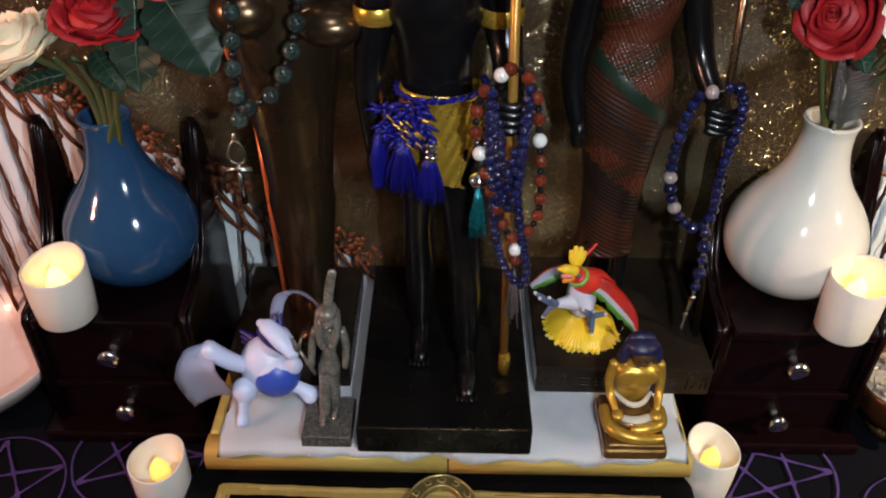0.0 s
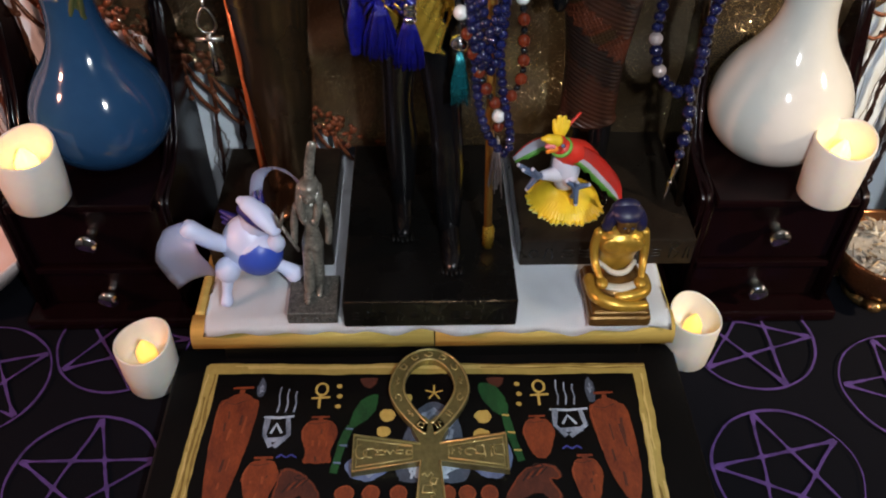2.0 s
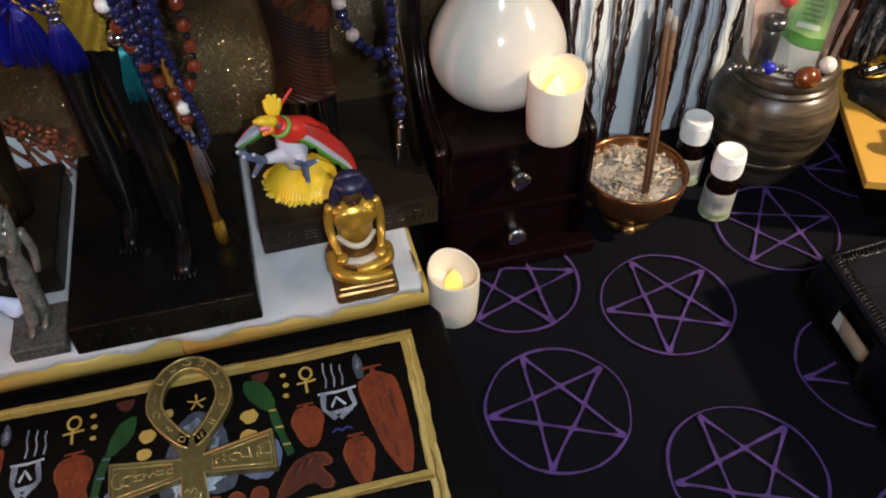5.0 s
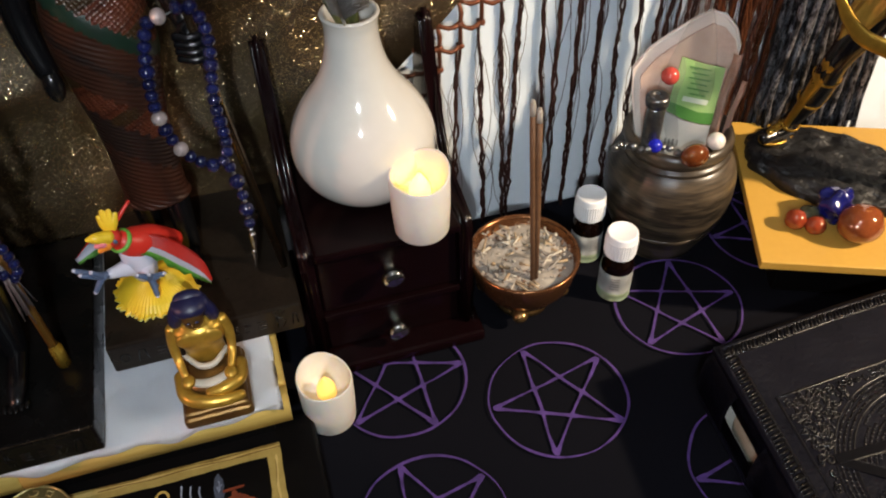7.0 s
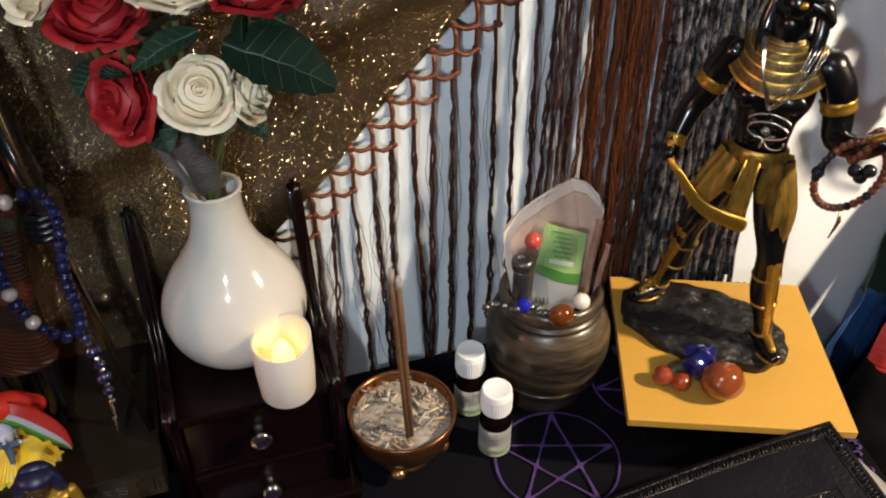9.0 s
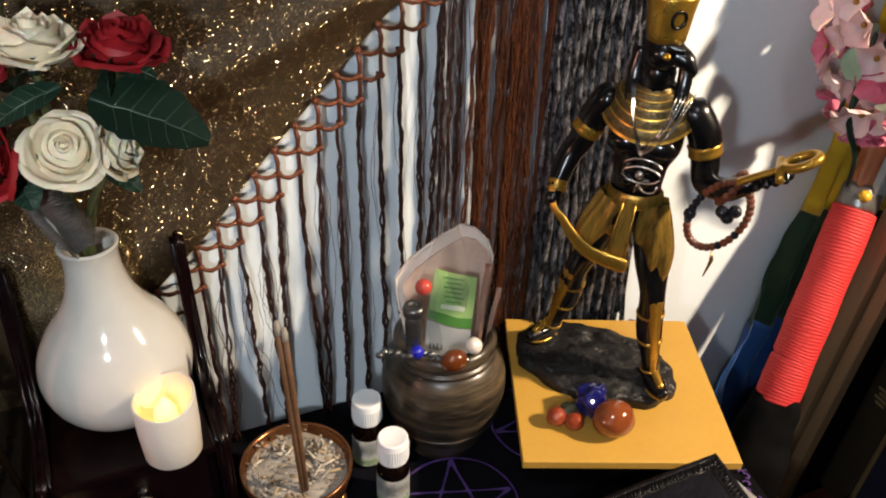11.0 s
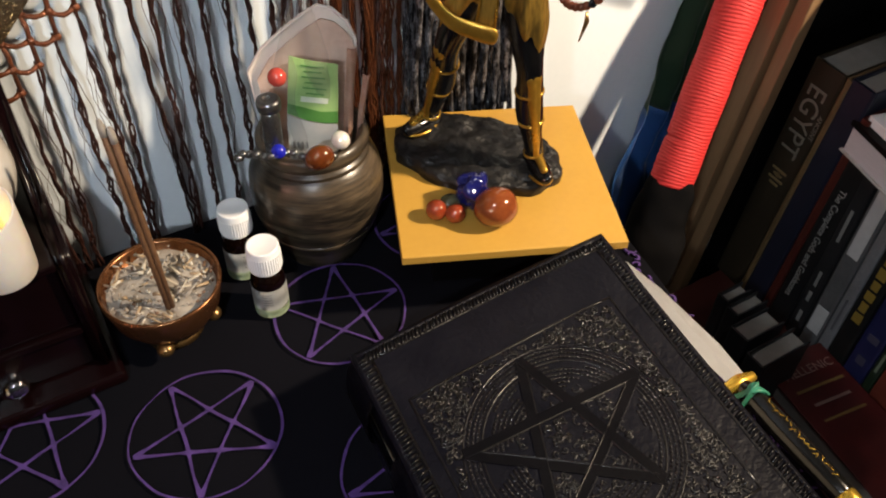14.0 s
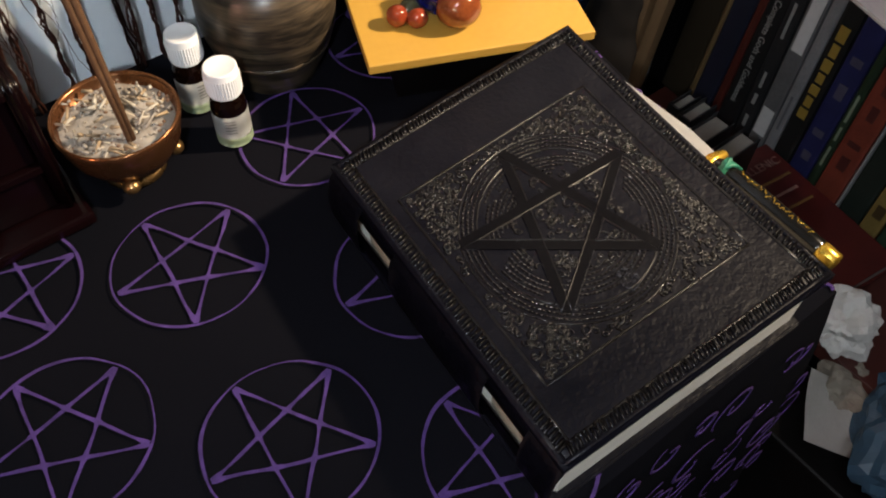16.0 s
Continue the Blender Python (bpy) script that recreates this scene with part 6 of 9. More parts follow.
# ---- ritual knife beside the book ----
M_BLADE = mat("polished_blade", (0.80, 0.80, 0.80), (0.72, 0.72, 0.73), 0.4, 0.55, 60, 300, 0.05)
M_HORN = mat("black_horn", (0.003, 0.003, 0.003), (0.008, 0.007, 0.006), 0.2, scale=60, bump=0.1, coat=0.3)
M_RIBBON = mat("green_ribbon", (0.03, 0.20, 0.12), (0.02, 0.13, 0.08), 0.5, scale=90, bump=0.4)
knife = thing("ritual_knife", (0.7115, 0.207, 0.012), "slim bright knife with black handle, gilt writing and green ribbon", "knife")
dv = Vector((0.0050, 0.111, 0)).normalized()
sd = Vector((-dv.y, dv.x, 0))
s = Shape()
out = [(0.0, 0.0085), (0.03, 0.0108), (0.095, 0.0066), (0.132, 0.0)]
L = [s.bm.verts.new(dv * t + sd * w + Vector((0, 0, 0.001))) for t, w in out]
R = [s.bm.verts.new(dv * t - sd * w + Vector((0, 0, 0.001))) for t, w in out[:-1]]
Cc = [s.bm.verts.new(dv * t + Vector((0, 0, 0.0032 if t < 0.12 else 0.001))) for t, w in out[:-1]]
for k in range(3):
    a, b = (L[k], L[k + 1]), (Cc[k], Cc[k + 1] if k < 2 else L[3])
    s.bm.faces.new([L[k], L[k + 1], Cc[k + 1], Cc[k]] if k < 2 else [L[2], L[3], Cc[2]])
    s.bm.faces.new([Cc[k], Cc[k + 1], R[k + 1], R[k]] if k < 2 else [Cc[2], L[3], R[2]])
bmesh.ops.solidify(s.bm, geom=s.bm.faces[:], thickness=0.001)
s.done("blade", M_BLADE, knife)
s = Shape()
s.limb([-dv * 0.004 + sd * 0.012, -dv * 0.004, -dv * 0.004 - sd * 0.012], [0.0042, 0.0066, 0.0042], 0)
s.done("guard", M_GOLD, knife, "gilt cross guard")
s = Shape()
s.limb([-dv * 0.010, -dv * 0.05, -dv * 0.102], [0.0075, 0.0092, 0.0080], 0, 16)
s.done("grip", M_HORN, knife)
s = Shape()
s.lathe([(0.0, -0.001), (0.0078, -0.001), (0.0082, 0.001), (0.0076, 0.0120), (0.0066, 0.0130), (0.0, 0.0130)], -dv * 0.104, 0, 20, turn=(-dv).to_track_quat("Z", "Y").to_matrix().to_4x4())
s.done("pommel", M_GOLD, knife)
s = Shape()
rng = random.Random(2)
for k in range(7):
    a = rng.uniform(-1, 1)
    s.limb([-dv * 0.012 + sd * 0.012 * a, -dv * (0.014 + 0.004 * rng.random()) + Vector((0, 0, 0.0095 + 0.002 * rng.random())), -dv * 0.02 - sd * 0.013 * a], [0.003, 0.0035, 0.0025], 0, flat=0.3)
s.done("ribbon", M_RIBBON, knife, "knotted green ribbon")
s = Shape()
for k in range(16):
    t = 0.028 + 0.0042 * k
    s.tube([-dv * t + Vector((0, 0, 0.0102)) + sd * rng.uniform(-0.003, 0.003), -dv * (t + 0.002) + Vector((0, 0, 0.0106)), -dv * (t + 0.003) + Vector((0, 0, 0.0102)) + sd * rng.uniform(-0.003, 0.003)], 0.0004, 0, 4)
s.done("gilding", M_GOLD, knife, "gilt marks along the grip")

# ---- staff with red binding, flag, flowers ----
M_BLACKSLEEVE = mat("black_sleeve_cloth", (0.003, 0.003, 0.0036), (0.006, 0.0055, 0.0055), 0.85, scale=40, fine=500, bump=0.6, spec=0.02)
M_REDWRAP = mat("red_cord", (0.56, 0.024, 0.022), (0.42, 0.014, 0.016), 0.65, scale=200, fine=700, bump=0.5)
M_PINKCRYSTAL = mat("smoky_crystal", (0.52, 0.17, 0.06), (0.36, 0.10, 0.04), 0.2, scale=40, bump=0.1, coat=0.4, trans=0.3)
M_PETALPINK = mat("pink_silk_petal", (0.70, 0.20, 0.30), (0.56, 0.08, 0.17), 0.6, scale=50, fine=300, bump=0.2, vary=0.15, sss=0.2)
M_PETALPALE = mat("pale_silk_petal", (0.80, 0.62, 0.60), (0.78, 0.48, 0.50), 0.6, scale=50, fine=300, bump=0.2, vary=0.1, sss=0.2)
M_LEAFPALE = mat("pale_silk_leaf", (0.22, 0.36, 0.24), (0.36, 0.48, 0.38), 0.6, scale=40, fine=300, bump=0.2, vary=0.2)
M_LEAF = mat("green_silk_leaf", (0.016, 0.040, 0.024), (0.008, 0.022, 0.014), 0.42, scale=40, fine=300, bump=0.3, vary=0.3, spec=0.25)
staff = thing("ritual_staff", (0.885, 0.450, -0.057), "staff with red cord binding and a crystal leaning in the corner", "staff")
staff.matrix_basis = Matrix.Translation((0.885, 0.450, -0.057)) @ Vector((0.089, 0.050, 0.188)).to_track_quat("Z", "Y").to_matrix().to_4x4() @ T(0, 0, 0, 0, 0, 90)
staff.scale = (1.06, 1.06, 0.97)
s = Shape()
s.limb([(0.0, 0, -0.70), (0.0, 0, -0.40), (0.0, 0, -0.16), (-0.003, 0.002, -0.075), (-0.003, 0, -0.040), (0, 0, -0.012), (0, 0, 0.002)], [0.020, 0.024, 0.028, 0.033, 0.029, 0.0245, 0.022], 0, 24, 5)
for v in s.bm.verts:
    v.co += Vector((1, 1, 0)) * 0.0045 * noise.noise(Vector((v.co.x * 60, v.co.y * 60, v.co.z * 38)))
s.done("shaft", M_BLACKSLEEVE, staff, "shaft wrapped in creased black cloth")
s = Shape()
NB = 488
prof = [(0.0208 + 0.00035 * abs(math.sin(math.pi * 61 * k / NB)) + 0.0004 * math.sin(k * 0.035), 0.221 * k / NB) for k in range(NB + 1)]
s.lathe([(0.0, 0.0)] + prof + [(0.0, 0.222)], seg=44, wave=lambda a, r, z: 0.0009 * math.sin(a + z * 70) + 0.0005 * math.sin(3 * a + z * 140))
for v in s.bm.verts:
    q = 1 + 0.018 * noise.noise(Vector((math.atan2(v.co.y, v.co.x) * 6, v.co.z * 420, 0))) - 0.10 * math.exp(-((v.co.z - 0.050) / 0.0022) ** 2) * max(0, -v.co.y / 0.02)
    v.co.x, v.co.y = v.co.x * q, v.co.y * q
s.done("cord_binding", M_REDWRAP, staff, "red ribbed cord binding")
s = Shape()
s.lathe([(0.0, 0.221), (0.0165, 0.221), (0.0175, 0.232), (0.0172, 0.297), (0.015, 0.327), (0, 0.327)], seg=7)
s.done("crystal", M_PINKCRYSTAL, staff, "reddish crystal shaft")
s = Shape()
s.lathe([(0.0, 0.220), (0.0182, 0.220), (0.0190, 0.226), (0.0184, 0.242), (0.0172, 0.248), (0.0, 0.248)], seg=28)
for v in s.bm.verts:
    v.co *= 1 + 0.03 * noise.noise(v.co * 180)
s.done("metal_collar", mat("tarnished_solder", (0.30, 0.28, 0.26), (0.16, 0.15, 0.14), 0.35, 0.8, 90, 400, 0.6), staff, "dull grey metal collar")
s = Shape()
face = staff.matrix_basis.to_quaternion().inverted() @ Vector((-0.62, -0.60, 0.1))
face = Vector((face.x, face.y, 0)).normalized() * 0.0185
s.ball((face.x, face.y, 0.236), (0.0062, 0.0062, 0.0062), 0, 10, 8)
s.done("yellow_cabochon", mat("yellow_glass", (0.75, 0.42, 0.03), (0.6, 0.3, 0.02), 0.15, bump=0, coat=0.4), staff, "yellow glass stone")


def petal_fn(w, l, cup, curl):
    def fn(u, v):
        x = (u - 0.5) * w * (math.sin(math.pi * min(0.97, 0.12 + 0.80 * v)) ** 0.7)
        return Vector((x, l * v * (1 - 0.15 * abs(u - 0.5)), cup * (4 * (u - 0.5) ** 2 * l * 0.25 + 0.4 * l * v * v) - curl * l * max(0, v - 0.7) ** 2 * 3))
    return fn


def blossom(name, r, m, n, place, seed, centre=None, label="", parent=None):
    """Five or more cupped petals about a small heart, on one stem end."""
    rng = random.Random(seed)
    s = Shape()
    for k in range(n):
        fn = petal_fn(r * 0.95, r, 0.7, rng.uniform(0.4, 1.2))
        mt = T(0, 0, 0, rng.uniform(5, 35), 0, 360 * k / n + rng.uniform(-9, 9))
        s.grid(lambda u, v, fn=fn, mt=mt: mt @ fn(u, v), 5, 5)
    s.ball((0, 0, 0.002), r * 0.13, 1, 8, 6)
    return s.done(name, [m, centre or M_GOLDSTAFF], parent, label, place)


garland = thing("flower_garland", (0.950, 0.500, 0.17), "garland of pink silk flowers with pale leaves on the staff", "garland")
rng = random.Random(21)
cen = Vector((0.022, -0.004, 0.168))
for k in range(165):
    th, ph = rng.uniform(0, 6.28), rng.uniform(-0.95, 1.0)
    q = math.sqrt(max(0, 1 - ph * ph))
    d = Vector((q * math.cos(th), q * math.sin(th), ph))
    p = cen + Vector((d.x * 0.092, d.y * 0.050, d.z * 0.128)) * rng.uniform(0.62, 1.06)
    turn = d.to_track_quat("Z", "Y").to_matrix().to_4x4()
    mt = Matrix.Translation(p) @ turn @ T(0, 0, 0, 0, 0, rng.uniform(0, 360))
    if k % 4 == 3:
        s = Shape()
        fn = petal_fn(0.020, 0.034, 0.3, 0.5)
        s.grid(lambda u, v: fn(u, v), 5, 6)
        s.done("leaf", M_LEAFPALE if k % 8 else M_LEAF, garland, "", mt)
    else:
        blossom("flower", rng.uniform(0.018, 0.027), M_PETALPINK if rng.random() < 0.35 + 0.55 * (p.z < cen.z - 0.085) else M_PETALPALE, 5, mt, k, parent=garland)
for k in range(3):
    s = Shape()
    s.limb([(0.0, 0, -0.005), (-0.03, -0.02, 0.04), (-0.05, -0.015, 0.09), (-0.03 + 0.02 * k, 0.0, 0.15)], [0.0022] * 4, 0, 8)
    s.done("stem", M_LEAF, garland)

flag = thing("striped_flag", (0.98, 0.553, 0), "striped yellow, green and blue flag bunched against the wall", "flag")
FL = [("yellow_stripe", (0.80, 0.56, 0.02), 0.42, 0.098), ("green_stripe", (0.012, 0.050, 0.022), 0.098, -0.045), ("blue_stripe", (0.015, 0.10, 0.34), -0.045, -0.27), ("violet_stripe", (0.06, 0.02, 0.10), -0.27, -0.42)]


def flag_left(z):
    """How far the bunched cloth's free edge stands off, by height."""
    ks = ((-0.45, -0.075), (-0.21, -0.066), (-0.117, -0.080), (-0.03, -0.052), (0.105, -0.016), (0.20, 0.0), (0.45, 0.03))
    for (z0, x0), (z1, x1) in zip(ks, ks[1:]):
        if z <= z1:
            return x0 + (x1 - x0) * (z - z0) / (z1 - z0)
    return ks[-1][1]


for nm, col, z1, z0 in FL:
    s = Shape()

    def fold(u, v, z0=z0, z1=z1):
        z = z0 + (z1 - z0) * v - 0.020 * (u - 0.2) * (1 if z0 > -0.4 else 0)
        wide = 0.125
        x = flag_left(z) + u * wide + 0.004 * noise.noise(Vector((u * 3, z * 22, 1)))
        return Vector((x, 0.009 * math.sin(u * 21 + z * 9 + 1.5 * math.sin(z * 14)) + 0.005 * noise.noise(Vector((u * 9, z * 30, 4))) - 0.004, z))
    s.grid(fold, 60, 26)
    bmesh.ops.solidify(s.bm, geom=s.bm.faces[:], thickness=0.0008)
    s.done(nm, mat(nm + "_cloth", col, tuple(c * 0.75 for c in col), 0.75, scale=20, fine=900, bump=0.3, sheen=0.2), flag)

# ---- bookshelf with books ----
M_OAK = mat("pale_shelf_edge", (0.25, 0.15, 0.075), (0.15, 0.09, 0.045), 0.5, scale=10, fine=120, bump=0.2, stretch=(6, 6, 0.4))
M_SHELFRED = mat("red_brown_shelf", (0.06, 0.014, 0.010), (0.04, 0.010, 0.008), 0.4, scale=12, fine=120, bump=0.1)
M_GREYBOARD = mat("grey_board", (0.30, 0.31, 0.32), (0.20, 0.21, 0.23), 0.5, scale=10, fine=100, bump=0.1)
shelf = thing("bookshelf", (1.05, 0.2, -0.8), "tall bookshelf beside the altar with pale wooden edges", "bookshelf")
for nm, c, sz, m in (("side_panel", (0.13, 0.276, 0.7), (0.28, 0.02, 1.40), M_BLACKWOOD), ("back_board", (0.275, -0.1, 0.7), (0.01, 0.75, 1.40), M_BLACKWOOD),
                     ("shelf_board", (0.05, -0.1, 0.512), (0.44, 0.72, 0.018), M_SHELFRED), ("shelf_board", (0.135, -0.1, 0.99), (0.27, 0.72, 0.018), M_BLACKWOOD), ("lower_panel", (0.05, -0.1, 0.25), (0.42, 0.70, 0.50), M_BLACKWOOD)):
    s = Shape()
    s.box(c, sz, bevel=0.0012)
    s.done(nm, m, shelf)

for nm, x, y, w, m, lab in (("plank", 1.003, 0.492, 0.023, M_OAK, "plain pale wooden plank leaning by the bookshelf"), ("plank", 1.012, 0.4705, 0.0155, M_OAK, "narrow pale wooden plank leaning by the bookshelf"), ("strip", 0.985, 0.5105, 0.008, M_GREYBOARD, "thin pale grey strip leaning beside the planks")):
    s = Shape()
    s.box((0, 0, 0), (0.016, w, 1.36), bevel=0.0012)
    tagged(s.done(nm, m, None, "", pose(x, y, -0.10, 4.6, 0, 0)), lab, "plank")

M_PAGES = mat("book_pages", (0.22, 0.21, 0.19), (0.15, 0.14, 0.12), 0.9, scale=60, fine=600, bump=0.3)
ZS = -0.2785


def text(body, size, m, parent, place, name="title", width=None):
    cu = bpy.data.curves.new(name, "FONT")
    cu.body, cu.size, cu.extrude, cu.align_x, cu.align_y = body, size, 0.0002, "CENTER", "CENTER"
    cu.materials.append(m)
    ob = new(name, cu)
    bpy.context.view_layer.update()
    me = bpy.data.meshes.new_from_object(ob.evaluated_get(bpy.context.evaluated_depsgraph_get()))
    bpy.data.objects.remove(ob)
    me.materials.clear()
    me.materials.append(m)
    o2 = new(name, me)
    o2.parent = parent
    o2.matrix_basis = place
    return o2


BOOKM = {}


def book_on_shelf(y, w, h, depth, col, x=1.045, z=ZS, bars=None, label="", tilt=0.0, title=None, tcol=(0.15, 0.14, 0.11)):
    b = thing("book", (x, y, z), label or "upright book on the shelf", "book", "books on the shelf")
    b.matrix_basis = pose(x, y, z, tilt, 0, 0)
    key = tuple(col)
    if key not in BOOKM:
        BOOKM[key] = mat("book_cover", tuple(c * 0.85 + 0.003 for c in col), tuple(c * 0.45 + 0.002 for c in col), 0.42, scale=30, fine=300, bump=0.2, spec=0.3)
    s = Shape()
    s.extrude_profile([(0.003, -w / 2), (0.0008, -w / 2 + 0.0003), (-0.0002, -w / 2 + min(0.003, w / 3)), (-0.0002, w / 2 - min(0.003, w / 3)), (0.0008, w / 2 - 0.0003), (0.003, w / 2)], "z", 0, h)
    s.done("spine", BOOKM[key], b)
    for q in (-1, 1):
        s = Shape()
        s.box((depth / 2 + 0.0035, q * (w / 2 - 0.0012), h / 2), (depth - 0.001, 0.0024, h), bevel=0.0006)
        s.done("cover_board", BOOKM[key], b)
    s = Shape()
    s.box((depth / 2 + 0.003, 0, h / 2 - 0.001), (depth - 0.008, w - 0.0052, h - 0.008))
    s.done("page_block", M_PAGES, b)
    if bars:
        bc, rows = bars
        if ("b", bc) not in BOOKM:
            BOOKM[("b", bc)] = mat("spine_print", bc, bump=0)
        for z0, z1, ww in rows:
            s = Shape()
            s.box((-0.0006, 0, h * (z0 + z1) / 2), (0.0006, w * ww, h * (z1 - z0)))
            s.done("spine_print", BOOKM[("b", bc)], b)
    if title:
        tm = mat("title_ink", tcol, bump=0)
        for body, size, zf, dy in title:
            text(body, size, tm, b, Matrix.Translation((-0.0010, dy, h * zf)) @ Matrix(((0, 0, -1, 0), (0, -1, 0, 0), (-1, 0, 0, 0), (0, 0, 0, 1))).inverted() @ T())
    return b


GREY, IVORY, OCHRE = (0.25, 0.25, 0.24), (0.22, 0.22, 0.215), (0.26, 0.17, 0.03)
book_on_shelf(0.4465, 0.040, 0.330, 0.17, (0.026, 0.019, 0.010), tilt=3.7, label="tall dark olive book titled in pale capitals", title=[("EGYPT", 0.032, 0.780, 0.002), ("ANCIENT", 0.0075, 0.79, -0.0155)], tcol=(0.15, 0.14, 0.115), bars=((0.15, 0.11, 0.05), [(0.525, 0.535, 0.5), (0.545, 0.555, 0.3), (0.565, 0.575, 0.5), (0.505, 0.515, 0.3), (0.54, 0.56, 0.08)]))
book_on_shelf(0.4225, 0.007, 0.328, 0.15, (0.17, 0.11, 0.05), tilt=3.7, label="thin tan book standing on the shelf")
book_on_shelf(0.4045, 0.028, 0.330, 0.16, (0.012, 0.014, 0.032), tilt=3.4, label="tall navy book standing on the shelf")
book_on_shelf(0.3835, 0.010, 0.300, 0.16, (0.085, 0.016, 0.010), tilt=2.9, label="thin dark red book standing on the shelf")
book_on_shelf(0.3630, 0.026, 0.2545, 0.15, (0.010, 0.010, 0.011), tilt=2.0, label="black book with a pale title along its spine", title=[("The Complete Gods and Goddesses", 0.0115, 0.52, 0.001)], tcol=(0.26, 0.26, 0.25))
book_on_shelf(0.3380, 0.018, 0.2540, 0.15, (0.020, 0.020, 0.022), label="dark book with broken pale lettering", bars=(IVORY, [(0.10, 0.17, 0.25), (0.24, 0.30, 0.25), (0.34, 0.43, 0.2), (0.62, 0.80, 0.2)]))
book_on_shelf(0.3160, 0.021, 0.2545, 0.15, (0.13, 0.13, 0.135), label="dark grey book with white labels", bars=((0.50, 0.50, 0.50), [(0.11, 0.27, 0.75), (0.60, 0.96, 0.68)]))
book_on_shelf(0.2975, 0.013, 0.2535, 0.15, (0.24, 0.24, 0.25), label="pale grey book standing on the shelf", bars=((0.08, 0.08, 0.09), [(0.2, 0.4, 0.2)]))
book_on_shelf(0.2790, 0.022, 0.2530, 0.15, (0.012, 0.012, 0.012), label="black book with yellow lettering", bars=(OCHRE, [(0.33, 0.385, 0.5), (0.40, 0.455, 0.4), (0.47, 0.52, 0.5), (0.535, 0.585, 0.4), (0.60, 0.66, 0.5), (0.675, 0.74, 0.4), (0.755, 0.83, 0.5)]))
book_on_shelf(0.2525, 0.026, 0.2520, 0.15, (0.020, 0.022, 0.095), label="dark blue book with a mottled spine", bars=((0.06, 0.055, 0.09), [(0.15, 0.2, 0.4), (0.3, 0.34, 0.5), (0.52, 0.6, 0.4), (0.7, 0.74, 0.5)]))
book_on_shelf(0.2330, 0.010, 0.2500, 0.15, (0.022, 0.040, 0.020), label="dark green book standing on the shelf", bars=((0.20, 0.23, 0.16), [(0.18, 0.30, 0.3), (0.34, 0.42, 0.3), (0.45, 0.60, 0.3)]))
book_on_shelf(0.2115, 0.030, 0.2500, 0.15, (0.22, 0.045, 0.026), label="red book with dark drawings on its spine", bars=((0.06, 0.012, 0.010), [(0.22, 0.30, 0.35), (0.36, 0.39, 0.5), (0.52, 0.60, 0.3), (0.66, 0.92, 0.28)]))
book_on_shelf(0.1935, 0.004, 0.2480, 0.15, (0.34, 0.34, 0.34), label="thin grey booklet standing on the shelf")
book_on_shelf(0.1765, 0.028, 0.2450, 0.15, (0.018, 0.026, 0.020), label="black book standing on the shelf")
book_on_shelf(0.1500, 0.022, 0.2400, 0.15, (0.26, 0.18, 0.055), label="ochre book with dark lettering", bars=((0.05, 0.03, 0.01), [(0.12, 0.2, 0.5), (0.26, 0.34, 0.3), (0.40, 0.50, 0.5), (0.56, 0.80, 0.3)]))
book_on_shelf(0.1245, 0.025, 0.2300, 0.15, (0.03, 0.06, 0.035), label="dark green book standing on the shelf")
for k in range(5):
    book_on_shelf(0.098 - 0.026 * k, 0.024, 0.23 - 0.01 * (k % 2), 0.15, ((0.03, 0.012, 0.01), (0.02, 0.02, 0.04), (0.12, 0.11, 0.10), (0.05, 0.01, 0.01), (0.01, 0.02, 0.01))[k], label="dark upright book on the shelf")
# small books in front with their tops showing
for y, w, x, dep in ((0.3755, 0.016, 0.936, 0.036), (0.3555, 0.018, 0.931, 0.045), (0.3280, 0.026, 0.914, 0.055), (0.2935, 0.024, 0.902, 0.070)):
    book_on_shelf(y, w, 0.0885, dep, (0.020, 0.020, 0.022), x=x, label="small dark book standing in front of the row")
# a pale book and others lying across the row
lying = thing("lying_book", (1.043, 0.379, -0.0220), "pale book lying flat across the row of books", "book", turn=-14.7)
s = Shape()
s.box((0.066, -0.097, 0.0170), (0.128, 0.190, 0.029))
s.done("page_block", mat("pale_pages", (0.50, 0.50, 0.52), (0.42, 0.42, 0.45), 0.8, scale=60, fine=500, bump=0.3, stretch=(1, 1, 8)), lying)
for z in (0.0012, 0.0345):
    s = Shape()
    s.box((0.066, -0.097, z), (0.134, 0.196, 0.0024 if z < 0.01 else 0.006), bevel=0.0006)
    s.done("cover", M_BLACKWOOD if z > 0.01 else M_LABEL, lying)
s = Shape()
s.box((0.072, -0.100, 0.0425), (0.125, 0.185, 0.0100), bevel=0.0006)
tagged(s.done("white_pad", M_CAP), "white paper pad on the lying book", "pad").matrix_basis = pose(1.043, 0.379, -0.0220, 0, 0, -14.7)
s = Shape()
s.tube([(1.085, 0.335, 0.0278), (1.10, 0.295, 0.0278), (1.13, 0.255, 0.0278)], 0.0022, 0, 6)
tagged(s.done("red_pencil", M_REDWRAP), "red pencil lying on the pad", "pencil")
flat = thing("red_book", (0.988, 0.207, -0.2795), "dark red book lying flat with pale capitals on its cover", "book", turn=-7)
s = Shape()
s.box((0, 0, 0.012), (0.084, 0.194, 0.020))
s.done("page_block", M_PAGES, flat)
M_REDBOOK = mat("dark_red_cover", (0.075, 0.009, 0.008), (0.045, 0.006, 0.005), 0.4, scale=30, fine=300, bump=0.1)
for z in (0.0012, 0.0234):
    s = Shape()
    s.box((0, 0, z), (0.088, 0.200, 0.0026), bevel=0.0006)
    s.done("cover", M_REDBOOK, flat)
